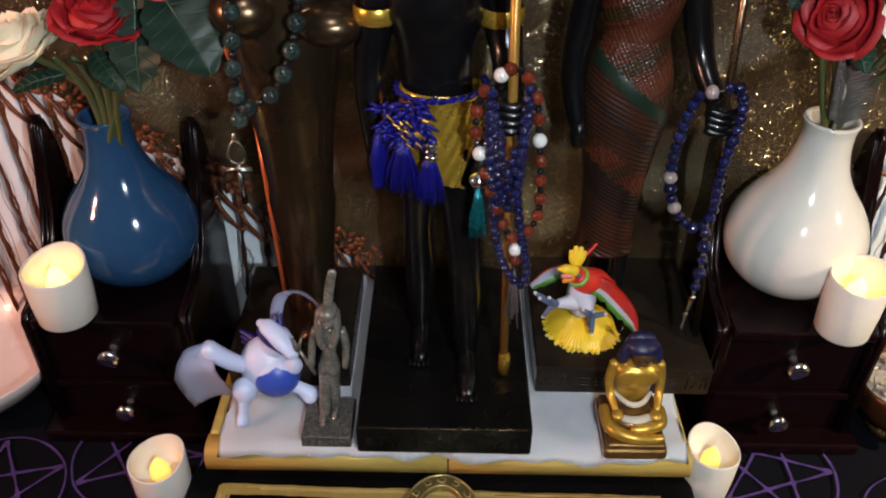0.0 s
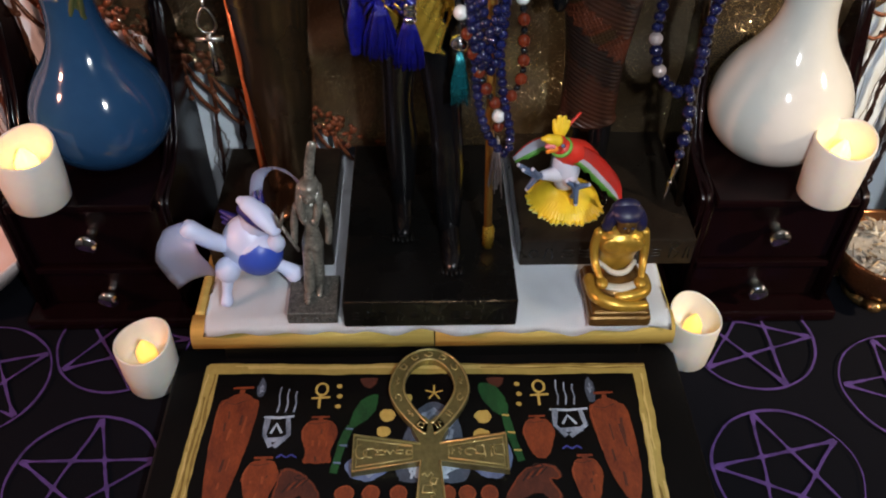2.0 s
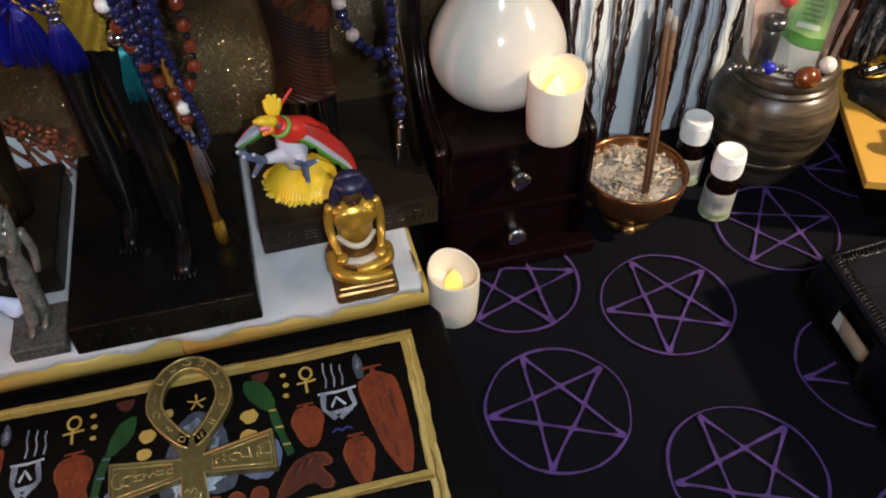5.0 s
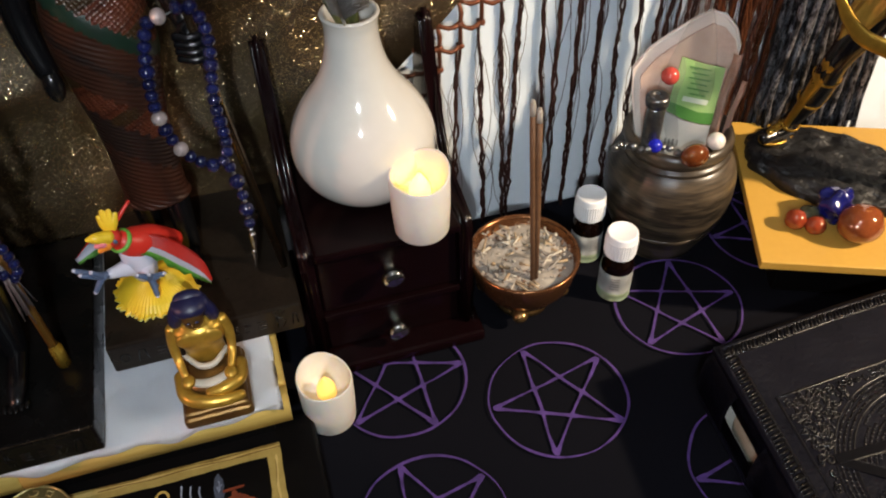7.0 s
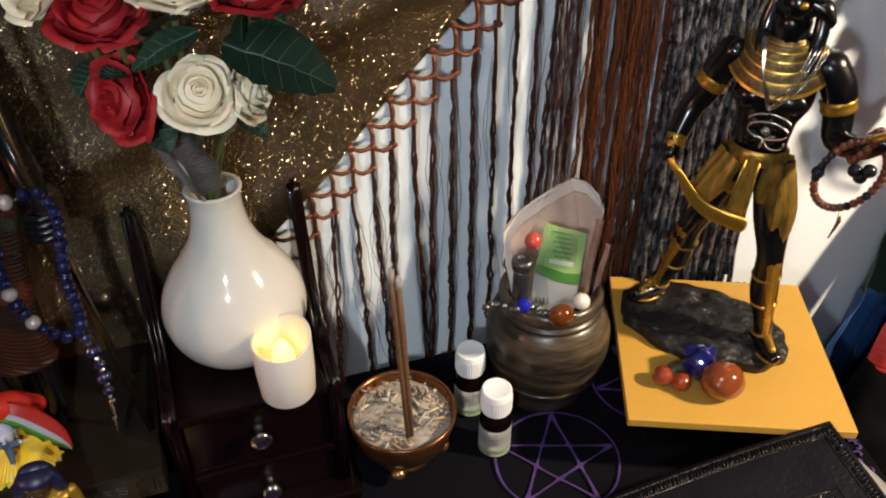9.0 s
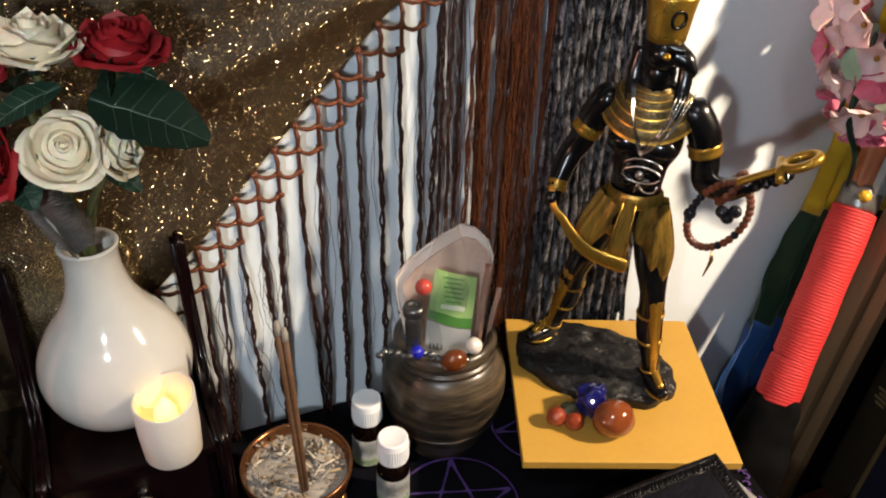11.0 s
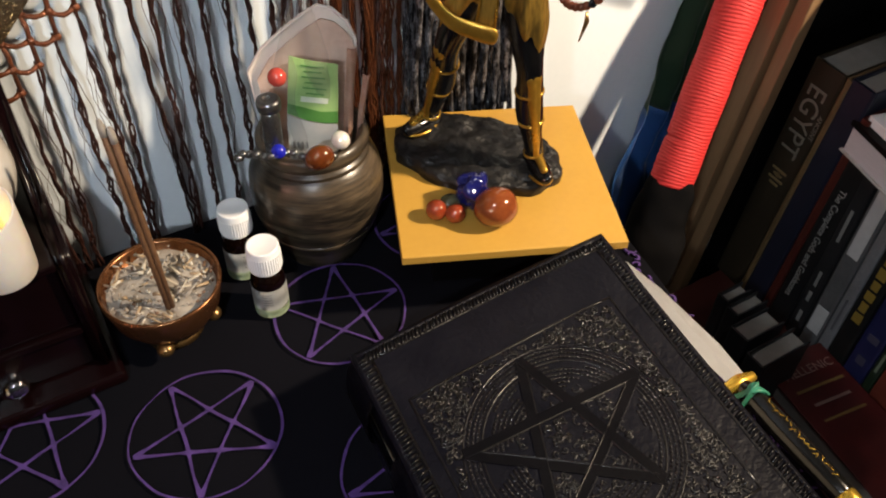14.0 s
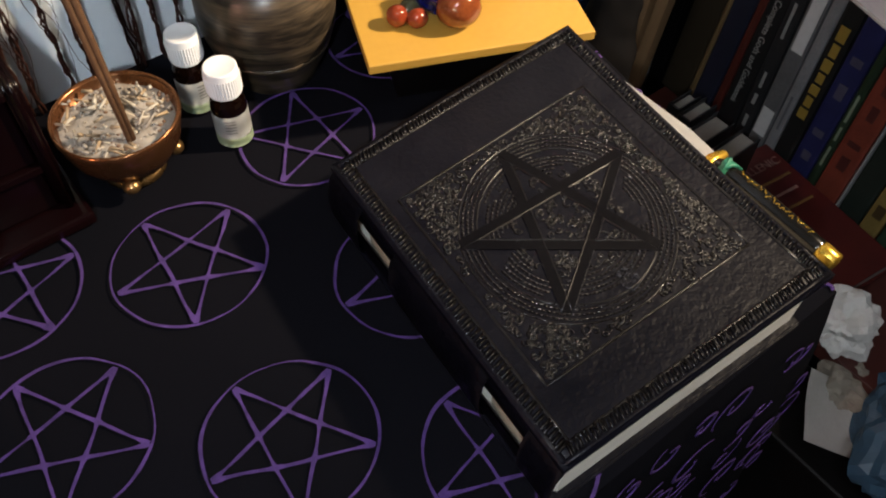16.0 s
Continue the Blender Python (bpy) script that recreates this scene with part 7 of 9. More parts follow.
M_PALEINK = mat("pale_cover_ink", (0.20, 0.13, 0.11), bump=0)
text("HELLENIC", 0.0155, M_PALEINK, flat, T(0.004, 0.074, 0.0250))
M_OCHREINK = mat("ochre_cover_ink", (0.16, 0.10, 0.03), bump=0)
for k, (w, m) in enumerate(((0.066, M_OCHREINK), (0.050, M_PALEINK), (0.058, M_OCHREINK))):
    s = Shape()
    s.box((0.002, 0.052 - 0.020 * k, 0.0249), (w, 0.0035, 0.0003))
    s.done("print_bar", m, flat)

# crumpled tissue, bag and papers heaped beyond the table corner
M_TISSUE = mat("white_tissue", (0.62, 0.60, 0.57), (0.52, 0.50, 0.47), 0.9, scale=40, fine=300, bump=0.4)
M_BLUEBAG = mat("blue_bag", (0.035, 0.075, 0.12), (0.02, 0.05, 0.085), 0.4, scale=20, fine=200, bump=0.4)
M_TAN = mat("tan_paper", (0.24, 0.21, 0.17), (0.17, 0.145, 0.115), 0.8, scale=20, fine=200, bump=0.3)


def crumple(name, c, r, m, seed, label, cat, amp=0.55):
    s = Shape()
    vs = bmesh.ops.create_icosphere(s.bm, subdivisions=4, radius=1.0)["verts"]
    for v in vs:
        k = 1 + amp * (noise.noise(v.co * 1.7 + Vector((seed, 0, 0))) + 0.5 * abs(noise.noise(v.co * 4.5 + Vector((0, seed, 0)))))
        v.co = Vector((v.co.x * r[0] * k, v.co.y * r[1] * k, max(v.co.z, -0.6) * r[2] * k))
    s._take(vs, 0, False)
    tagged(s.done(name, m, None, "", c), label, cat)


crate = Shape()
crate.box((0.835, -0.02, -0.55), (0.10, 0.24, 0.46), bevel=0.004)
tagged(crate.done("storage_box", M_BLACKWOOD), "dark storage box beside the table", "box")
crumple("tissue", (0.902, 0.090, -0.256), (0.034, 0.030, 0.030), M_TISSUE, 3, "crumpled white tissue on the heap", "tissue")
crumple("paper_bag", (0.880, 0.046, -0.306), (0.030, 0.030, 0.026), M_TAN, 5, "crumpled tan paper bag", "bag")
crumple("plastic_sack", (0.885, -0.035, -0.290), (0.075, 0.060, 0.045), M_BLUEBAG, 7, "crumpled dark blue plastic sack", "bag", 0.4)
s = Shape()
s.grid(lambda u, v: Vector((0.075 * (u - 0.5), 0.058 * (v - 0.5), 0.004 * math.sin(4 * u + 2 * v) + 0.010 * v * v)), 10, 8)
bmesh.ops.solidify(s.bm, geom=s.bm.faces[:], thickness=0.0006)
tagged(s.done("paper_sheet", M_TISSUE, None, "", pose(0.838, 0.040, -0.300, 12, -18, 35)), "loose white paper sheet on the heap", "paper")

# ---- painted scene on the box lid ----
def paint(name, a, b=None):
    return mat(name, a, b, 0.6, scale=70, fine=500, bump=0.7, spread=0.35, stretch=(1.6, 0.7, 1), spec=0.3)


P_TERRA, P_BROWN, P_GREEN, P_GREY, P_YEL, P_BLUE, P_DARK = (paint("terracotta_paint", (0.20, 0.042, 0.012), (0.080, 0.015, 0.006)), paint("brown_paint", (0.085, 0.022, 0.012), (0.035, 0.011, 0.007)),
    paint("green_paint", (0.012, 0.07, 0.018), (0.007, 0.035, 0.01)), paint("grey_white_paint", (0.30, 0.35, 0.44), (0.07, 0.085, 0.12)), paint("yellow_ochre_paint", (0.48, 0.34, 0.09), (0.33, 0.22, 0.05)),
    paint("blue_paint", (0.05, 0.06, 0.26), (0.03, 0.03, 0.15)), paint("dark_line_paint", (0.02, 0.008, 0.006)))
P_SLATE = paint("slate_paint", (0.075, 0.09, 0.125), (0.03, 0.038, 0.055))
P_TERRALIGHT = paint("light_terracotta_paint", (0.27, 0.065, 0.022), (0.16, 0.036, 0.012))
P_PALE = paint("pale_dry_brush", (0.48, 0.55, 0.64), (0.20, 0.25, 0.32))
P_BLUEGREY = paint("blue_grey_paint", (0.13, 0.17, 0.30), (0.07, 0.09, 0.16))
LIFT = [0.0]


def daub(outline, m, name, label=""):
    """A flat patch of paint with a slightly uneven rim."""
    LIFT[0] = (LIFT[0] + 0.00003) % 0.0004
    s = Shape()
    s.poly([Vector((x, y, 0.0194 + LIFT[0])) for x, y in outline], 0)
    for f in s.bm.faces:
        f.normal_update()
        if f.normal.z < 0:
            f.normal_flip()
    return s.done(name, m, panel, label)


def soft(outline, seed=0, amp=0.0005, n=5):
    """A hand-drawn closed curve through a few corners."""
    rng = random.Random(seed)
    out, c = [], [Vector(q) for q in outline]
    for i in range(len(c)):
        p0, p1, p2, p3 = c[i - 1], c[i], c[(i + 1) % len(c)], c[(i + 2) % len(c)]
        for k in range(n):
            f = k / n
            q = 0.5 * (2 * p1 + (p2 - p0) * f + (2 * p0 - 5 * p1 + 4 * p2 - p3) * f * f + (3 * p1 - p0 - 3 * p2 + p3) * f ** 3)
            out.append((q.x + rng.uniform(-amp, amp), q.y + rng.uniform(-amp, amp)))
    return out


def jar(cx, cy, w, h, foot, lean=0.0, belly=0.22, seed=1):
    """Storage jar: lid bar, neck, rounded shoulders, tapering foot, brushed in long strokes."""
    rng = random.Random(seed)
    pr = [(0.13, 0.46), (0.33, 0.415), (0.48, belly + 0.10), (0.5, belly - 0.06), (0.43, -0.06), (0.34, -0.28), (foot, -0.47), (foot * 0.5, -0.5)]

    def at(x, y):
        return (cx + w * x + lean * y, cy + h * y)
    daub(soft([at(x, y) for x, y in pr] + [at(-x, y) for x, y in pr[::-1]], seed, 0.0003), P_TERRA, "painted_jar")
    line([at(0, 0.44), at(0, 0.50)], 0.0034, P_TERRA, "jar_neck", seed)
    line([at(-0.26, 0.515), at(0.26, 0.52)], 0.0018, P_TERRA, "jar_lid", seed)
    for k in range(int(3 + h * 60)):
        x, y = rng.uniform(-0.30, 0.30), rng.uniform(-0.38, 0.30)
        x *= 1 if y > -0.1 else 0.5
        line([at(x, y), at(x * 0.93 + rng.uniform(-0.03, 0.03), y - rng.uniform(0.05, 0.16))], rng.uniform(0.0008, 0.0018), rng.choice((P_TERRALIGHT, P_BROWN)), "jar_stroke", k)
    line([at(-0.34, 0.40), at(-0.47, belly + 0.06), at(-0.43, -0.04)], 0.0008, P_TERRALIGHT, "jar_stroke", 3)
    line([at(0.20, 0.40), at(-0.10, 0.36), at(-0.36, 0.38)], 0.0008, P_BROWN, "jar_stroke", 4)


def oval(cx, cy, rx, ry, m, name, n=14, rough=0.08, seed=0):
    rng = random.Random(seed + int(cx * 1e4))
    daub([(cx + rx * math.cos(2 * math.pi * k / n) * (1 + rough * rng.uniform(-1, 1)), cy + ry * math.sin(2 * math.pi * k / n) * (1 + rough * rng.uniform(-1, 1))) for k in range(n)], m, name)


def line(pts, w, m, name, seed=1):
    LIFT[0] = (LIFT[0] + 0.00003) % 0.0004
    stroke(pts, w, m, name, z=0.0196 + LIFT[0], wob=0.22, seed=seed)


def loop(cx, cy, rx, ry, w, m, name, n=14, a0=0, a1=360):
    line([(cx + rx * math.cos(radians(a0 + (a1 - a0) * k / n)), cy + ry * math.sin(radians(a0 + (a1 - a0) * k / n))) for k in range(n + 1)], w, m, name)


def mottled(outline, seed, base, light, n, w):
    """A patch filled with short dry-brush strokes inside its outline."""
    rng = random.Random(seed)
    daub(soft(outline, seed), base, "painted_patch")
    c = sum((Vector(q) for q in outline), Vector((0, 0))) / len(outline)
    for k in range(n):
        q = c.lerp(Vector(outline[k % len(outline)]), rng.uniform(0.1, 0.72))
        e = c.lerp(Vector(outline[(k + 1) % len(outline)]), rng.uniform(0.1, 0.80))
        q = e.lerp(q, min(1.0, 0.010 / max((q - e).length, 0.001)))
        line([tuple(q), tuple((q + e) / 2 + Vector((rng.uniform(-1, 1), rng.uniform(-1, 1))) * 0.001), tuple(e)], w * rng.uniform(0.5, 1.2), light, "brush_stroke", k)


jar(-0.1365, 0.045, 0.0285, 0.092, 0.24, lean=0.007, belly=0.28, seed=1)
jar(0.1290, 0.040, 0.0275, 0.085, 0.14, lean=-0.007, belly=0.27, seed=2)
jar(-0.0755, 0.0480, 0.0245, 0.036, 0.38, belly=0.16, seed=3)
jar(0.0755, 0.0475, 0.0220, 0.033, 0.16, belly=0.12, seed=4)
jar(-0.1120, 0.0160, 0.0240, 0.036, 0.22, lean=0.002, belly=0.12, seed=5)
jar(0.1045, 0.0140, 0.0205, 0.036, 0.18, belly=0.14, seed=6)
for sg, ox, ty, w in ((-1, -0.1045, 0.0670, 0.0105), (1, 0.0985, 0.0700, 0.0135)):
    # table with offerings, three sticks and a feather
    h = 0.022 if sg > 0 else 0.024
    line([(ox - w, ty), (ox, ty - 0.0008), (ox + w, ty + 0.0005)], 0.0019, P_PALE, "table_line")
    line([(ox - w * 0.72, ty), (ox - w * 0.82, ty - 0.6 * h), (ox - w * 0.3, ty - h)], 0.0034, P_GREY, "table_line", 2)
    line([(ox + w * 0.60, ty), (ox + w * 0.76, ty - 0.6 * h), (ox - w * 0.1, ty - h)], 0.0034, P_GREY, "table_line", 3)
    line([(ox - w * 0.6, ty - 0.78 * h), (ox + w * 0.6, ty - 0.74 * h)], 0.0042, P_GREY, "table_line", 4)
    line([(ox - w * 0.42, ty - 0.55 * h), (ox - w * 0.1, ty - 0.22 * h), (ox + w * 0.3, ty - 0.55 * h)], 0.0015, P_PALE, "table_line", 5)
    for k in range(3):
        x = ox + 0.0058 * (k - 0.7) + (0.002 if sg < 0 else -0.003)
        line([(x, ty + 0.004), (x + 0.0012, ty + 0.011), (x + 0.0002, ty + 0.018), (x + 0.0010, ty + 0.026 - 0.002 * k)], 0.0011, P_GREY, "stick", k)
    fx = -0.1200 if sg < 0 else 0.1165
    mottled([(fx - 0.002, 0.085), (fx - 0.0028, 0.094), (fx, 0.101), (fx + 0.0028, 0.095), (fx + 0.0024, 0.086)] if sg < 0 else [(fx - 0.002, 0.077), (fx - 0.0035, 0.090), (fx, 0.0985), (fx + 0.0030, 0.090), (fx + 0.0022, 0.078)], 30 + sg, P_SLATE, P_GREY, 6, 0.0010)
    # small ankh, three dots, wave
    ax, ay = (-0.0765, 0.0905) if sg < 0 else (0.0795, 0.0905)
    loop(ax, ay, 0.0042, 0.0052, 0.0017, P_YEL, "small_ankh", 12)
    line([(ax - 0.0070, ay - 0.0078), (ax + 0.0064, ay - 0.0070)], 0.0017, P_YEL, "small_ankh")
    line([(ax - 0.001, ay - 0.006), (ax - 0.001, ay - 0.0165)], 0.0016, P_YEL, "small_ankh")
    for k in range(3):
        oval((-0.0640 if sg < 0 else 0.0640) + 0.0007 * (k % 2), 0.0930 - 0.0088 * k, 0.0022, 0.0020, P_YEL, "dot", 8, 0.15)
    wx = -0.0965 if sg < 0 else 0.0985
    line([(wx - 0.0065 * (1.3 if sg > 0 else 1) + 0.0034 * k, 0.0345 + 0.0022 * (k % 2) + (0.0035 if sg > 0 else 0)) for k in range(5)], 0.0012, P_BLUE, "wave_mark")
    # lotus bud on a jointed green stem
    pts = ((-0.0545, 0.0590), (-0.0595, 0.0440), (-0.0640, 0.0220)) if sg < 0 else ((0.0530, 0.0685), (0.0560, 0.0510), (0.0615, 0.0290))
    line(pts, 0.0054, P_GREEN, "stem")
    for k in range(3):
        q = Vector(pts[0]).lerp(Vector(pts[2]), 0.06 + 0.36 * k)
        line([(q.x - 0.0026, q.y), (q.x + 0.0026, q.y - 0.0006)], 0.0013, P_YEL if sg > 0 else P_BLUEGREY, "stem_joint")
daub(soft([(-0.0365, 0.0850), (-0.0465, 0.0815), (-0.0530, 0.0700), (-0.0550, 0.0575), (-0.0450, 0.0625), (-0.0375, 0.0715)]), P_GREEN, "bud")
daub(soft([(0.0370, 0.0940), (0.0365, 0.0835), (0.0450, 0.0695), (0.0545, 0.0660), (0.0550, 0.0780), (0.0480, 0.0910)]), P_GREEN, "bud")
for px, py in ((-0.0435, 0.0955), (0.0480, 0.0945)):
    daub(soft([(px - 0.0065, py + 0.004), (px + 0.0065, py + 0.004), (px + 0.001, py - 0.005)]), P_BROWN, "petal")
for k, (px, py, r) in enumerate(((-0.0290, 0.0675, 0.0058), (-0.0150, 0.0820, 0.0038), (-0.0315, 0.0540, 0.0050), (0.0380, 0.0650, 0.0060), (0.0360, 0.0500, 0.0055))):
    oval(px, py, r, r * 0.95, P_YEL, "loaf_round", 12, 0.14, k)
# haunches of meat
for seed, o in ((1, [(-0.1025, -0.0010), (-0.1010, 0.0140), (-0.0985, 0.0250), (-0.0915, 0.0265), (-0.0815, 0.0205), (-0.0735, 0.0105), (-0.0705, 0.0010), (-0.0770, -0.0010), (-0.0855, 0.0060), (-0.0925, -0.0010)]),
                (2, [(0.0490, 0.0030), (0.0600, 0.0205), (0.0705, 0.0260), (0.0825, 0.0260), (0.0870, 0.0165), (0.0800, 0.0155), (0.0860, 0.0030), (0.0805, -0.0010), (0.0705, 0.0055), (0.0520, -0.0010)])):
    daub(soft(o, seed), P_BROWN, "meat_cut")
    line(soft([tuple(Vector(q) * 0.93 + (Vector(o[0]) + Vector(o[5])) * 0.035) for q in o], seed)[:38], 0.0009, P_TERRA, "meat_line", seed)
    c = (Vector(o[1]) + Vector(o[5])) / 2
    for k in range(5):
        line([(c.x - 0.009 + 0.003 * k, c.y - 0.004 + 0.0012 * k), (c.x - 0.004 + 0.0030 * k, c.y + 0.003 + 0.0008 * k)], 0.0010, P_TERRA if k % 2 else P_DARK, "meat_line", k)
    loop(c.x + 0.002, c.y + 0.007, 0.0036, 0.0018, 0.0009, P_DARK, "meat_line", 10)
for k, (px, py) in enumerate(((-0.0555, 0.0070), (-0.0385, 0.0068), (-0.0205, 0.0066), (0.0110, 0.0060), (0.0240, 0.0058), (0.0385, 0.0056))):
    oval(px, py, 0.0068 if k == 0 else 0.0060, 0.0062, P_TERRA, "loaf", 14, 0.06, k)
    loop(px, py, 0.0060 if k == 0 else 0.0052, 0.0054, 0.0007, P_TERRALIGHT, "loaf_rim", 12)
# pale domed shrine between two pools
mottled([(0.0030, 0.0780), (-0.0080, 0.0715), (-0.0150, 0.0560), (-0.0170, 0.0350), (0.0220, 0.0350), (0.0220, 0.0540), (0.0170, 0.0710)], 8, P_SLATE, P_GREY, 60, 0.0021)
mottled([(-0.0235, 0.0275), (-0.0215, 0.0200), (-0.0170, 0.0145), (0.0010, 0.0150), (0.0200, 0.0140), (0.0275, 0.0240), (0.0225, 0.0300), (0.0010, 0.0360), (-0.0180, 0.0330)], 9, P_SLATE, P_PALE, 70, 0.0020)
mottled([(-0.0560, 0.0300), (-0.0550, 0.0230), (-0.0500, 0.0175), (-0.0380, 0.0165), (-0.0260, 0.0270), (-0.0400, 0.0400)], 10, P_BLUEGREY, P_GREY, 34, 0.0018)
mottled([(0.0280, 0.0280), (0.0340, 0.0190), (0.0445, 0.0165), (0.0535, 0.0230), (0.0555, 0.0370), (0.0510, 0.0440), (0.0380, 0.0400)], 11, P_BLUEGREY, P_GREY, 34, 0.0018)
for k in range(5):
    a = radians(90 + 72 * k)
    line([(0.004, 0.0860), (0.004 + 0.0065 * math.cos(a), 0.0860 + 0.0065 * math.sin(a))], 0.0011, P_YEL, "star_ray")

# ---- brass ankh lying on the lid ----
M_ANKH = mat("ankh_brass", (0.31, 0.265, 0.105), (0.15, 0.125, 0.050), 0.36, 0.7, 90, 350, 0.5)
M_ANKHHI = mat("ankh_relief", (0.66, 0.54, 0.24), (0.42, 0.33, 0.13), 0.33, 0.75, 70, 350, 0.3)
ankh = thing("brass_ankh", (0.002, 0.2955, 0.0205), "large flat brass ankh engraved with signs lying on the box", "ankh")
s = Shape()
TH = 0.0065


def plate(outline):
    s.poly([Vector((x, y, TH)) for x, y in outline], 0, TH)


plate([(-0.0065, 0.006), (-0.052, 0.0135), (-0.052, -0.0145), (-0.0065, -0.007)])
plate([(0.0065, -0.007), (0.052, -0.0145), (0.052, 0.0135), (0.0065, 0.006)])
plate([(-0.0065, -0.007), (-0.0155, -0.118), (0.0155, -0.118), (0.0065, -0.007)])
plate([(-0.0065, 0.006), (-0.0065, -0.007), (0.0065, -0.007), (0.0065, 0.006)])
n = 40
oo, ii = [], []
for k in range(n + 1):
    a = radians(-90 + 10 + 340 * k / n)
    t = 0.5 - 0.5 * math.cos(radians(360 * k / n))
    ox, oy = 0.0285 * math.cos(a), 0.050 + 0.037 * math.sin(a)
    pinch = 1 - 0.45 * max(0.0, (0.05 - oy) / 0.037) ** 1.3
    oo.append((ox * pinch, oy))
    iy = 0.0515 + (0.0265 if math.sin(a) > 0 else 0.0300) * math.sin(a)
    ii.append((0.0185 * math.cos(a) * (1 - 0.62 * max(0.0, (0.0515 - iy) / 0.0300) ** 1.4), iy))
vo = [[s.bm.verts.new((x, y, z)) for x, y in ring_] for ring_ in (oo, ii) for z in (0, TH)]
for k in range(n):
    for a, b in ((0, 1), (3, 2), (1, 3), (2, 0)):
        s.bm.faces.new((vo[a][k], vo[a][k + 1], vo[b][k + 1], vo[b][k]))
plate([(-0.0065, 0.006), (0.0, 0.006), (0.0, 0.0240), (-0.0045, 0.0285), (-0.0125, 0.0185)])
plate([(0.0, 0.006), (0.0065, 0.006), (0.0125, 0.0185), (0.0045, 0.0285), (0.0, 0.0240)])
s.done("ankh_body", M_ANKH, ankh)
s = Shape()
rng = random.Random(9)


def sign(cx, cy, r, par_turn):
    k = rng.randint(0, 3)
    c, si = math.cos(par_turn), math.sin(par_turn)

    def at(x, y):
        return (cx + (x * c - y * si) * r, cy + (x * si + y * c) * r, TH + 0.0002)
    if k == 0:
        s.tube([at(math.cos(a), 0.7 * math.sin(a)) for a in [i * 0.7 for i in range(8)]], 0.0006, 0, 4)
    elif k == 1:
        s.tube([at(-1, 0), at(-0.5, 0.5), at(0, -0.3), at(0.5, 0.5), at(1, 0)], 0.0006, 0, 4)
    elif k == 2:
        s.tube([at(-0.6, -0.8), at(-0.6, 0.8)], 0.0006, 0, 4)
        s.tube([at(0.2, -0.8), at(0.2, 0.8), at(0.8, 0.3)], 0.0006, 0, 4)
    else:
        s.tube([at(-0.8, -0.6), at(0.8, -0.6), at(0.6, 0.6), at(-0.6, 0.6), at(-0.8, -0.6)], 0.0006, 0, 4)


for k in range(6):
    for sg in (-1, 1):
        sign(sg * (0.014 + 0.0064 * k), 0.0012 * (k % 2) - 0.0006, 0.0026 + 0.0012 * k / 2, 1.57 * (k % 2))
for k in range(10):
    sign(-0.002, -0.018 - 0.0098 * k, 0.0040 + 0.0005 * k, 0)
    sign(0.002, -0.022 - 0.0098 * k, 0.0030 + 0.0005 * k, 1.2)
for k in range(2, n - 1, 3):
    sign((oo[k][0] + ii[k][0]) / 2, (oo[k][1] + ii[k][1]) / 2, 0.0030, math.atan2(oo[k][1] - ii[k][1], oo[k][0] - ii[k][0]) + 1.57)
for pts in (oo, ii, [(-0.0065, 0.006), (-0.052, 0.0135), (-0.052, -0.0145), (-0.0065, -0.007), (-0.0155, -0.118)], [(0.0065, 0.006), (0.052, 0.0135), (0.052, -0.0145), (0.0065, -0.007), (0.0155, -0.118)]):
    s.tube([(x * 0.985, y, TH) for x, y in pts], 0.0009, 0, 5)
for sg in (-1, 1):
    s.tube([(sg * x, y, TH + 0.0001) for x, y in ((0.012, 0.0042), (0.0490, 0.0102), (0.0490, -0.0112), (0.012, -0.0052))], 0.0007, 0, 5, closed=True)
tagged(s.done("engraving", M_ANKHHI, ankh, "raised border and signs"), kind="stuff")

# ---- pewter figurine with a feather ----
M_PEWTER = mat("pewter", (0.36, 0.335, 0.285), (0.07, 0.064, 0.053), 0.30, 0.45, 160, 500, 0.45, spread=0.4)
M_PEWTERBASE = mat("speckled_pewter_base", (0.05, 0.048, 0.045), (0.20, 0.19, 0.17), 0.42, 0.6, 300, 900, 0.8, spread=0.35)
s = Shape()
s.box((-0.0775, 0.3865, Z0 + 0.005), (0.034, 0.037, 0.010), 1, 0.001)
FX, FY, FZ = -0.0775, 0.394, Z0 + 0.010
s.limb([(FX - 0.0035, FY - 0.004, FZ + 0.003), (FX - 0.003, FY, FZ + 0.02), (FX - 0.002, FY + 0.002, FZ + 0.042)], [0.0042, 0.0048, 0.0062], 0)
s.limb([(FX + 0.0035, FY + 0.002, FZ + 0.003), (FX + 0.003, FY + 0.002, FZ + 0.02), (FX + 0.002, FY + 0.002, FZ + 0.042)], [0.0042, 0.0048, 0.0062], 0)
s.limb([(FX - 0.004, FY - 0.006, FZ + 0.002), (FX - 0.004, FY - 0.014, FZ + 0.001)], [0.0035, 0.003], 0, flat=0.6)
s.limb([(FX + 0.004, FY, FZ + 0.002), (FX + 0.004, FY - 0.008, FZ + 0.001)], [0.0035, 0.003], 0, flat=0.6)
s.limb([(FX, FY + 0.002, FZ + 0.030), (FX, FY + 0.002, FZ + 0.043), (FX, FY + 0.003, FZ + 0.056), (FX, FY + 0.004, FZ + 0.069), (FX, FY + 0.004, FZ + 0.076)], [0.0072, 0.0080, 0.0052, 0.0084, 0.0068], 0, flat=0.75, up=(0, 1, 0))
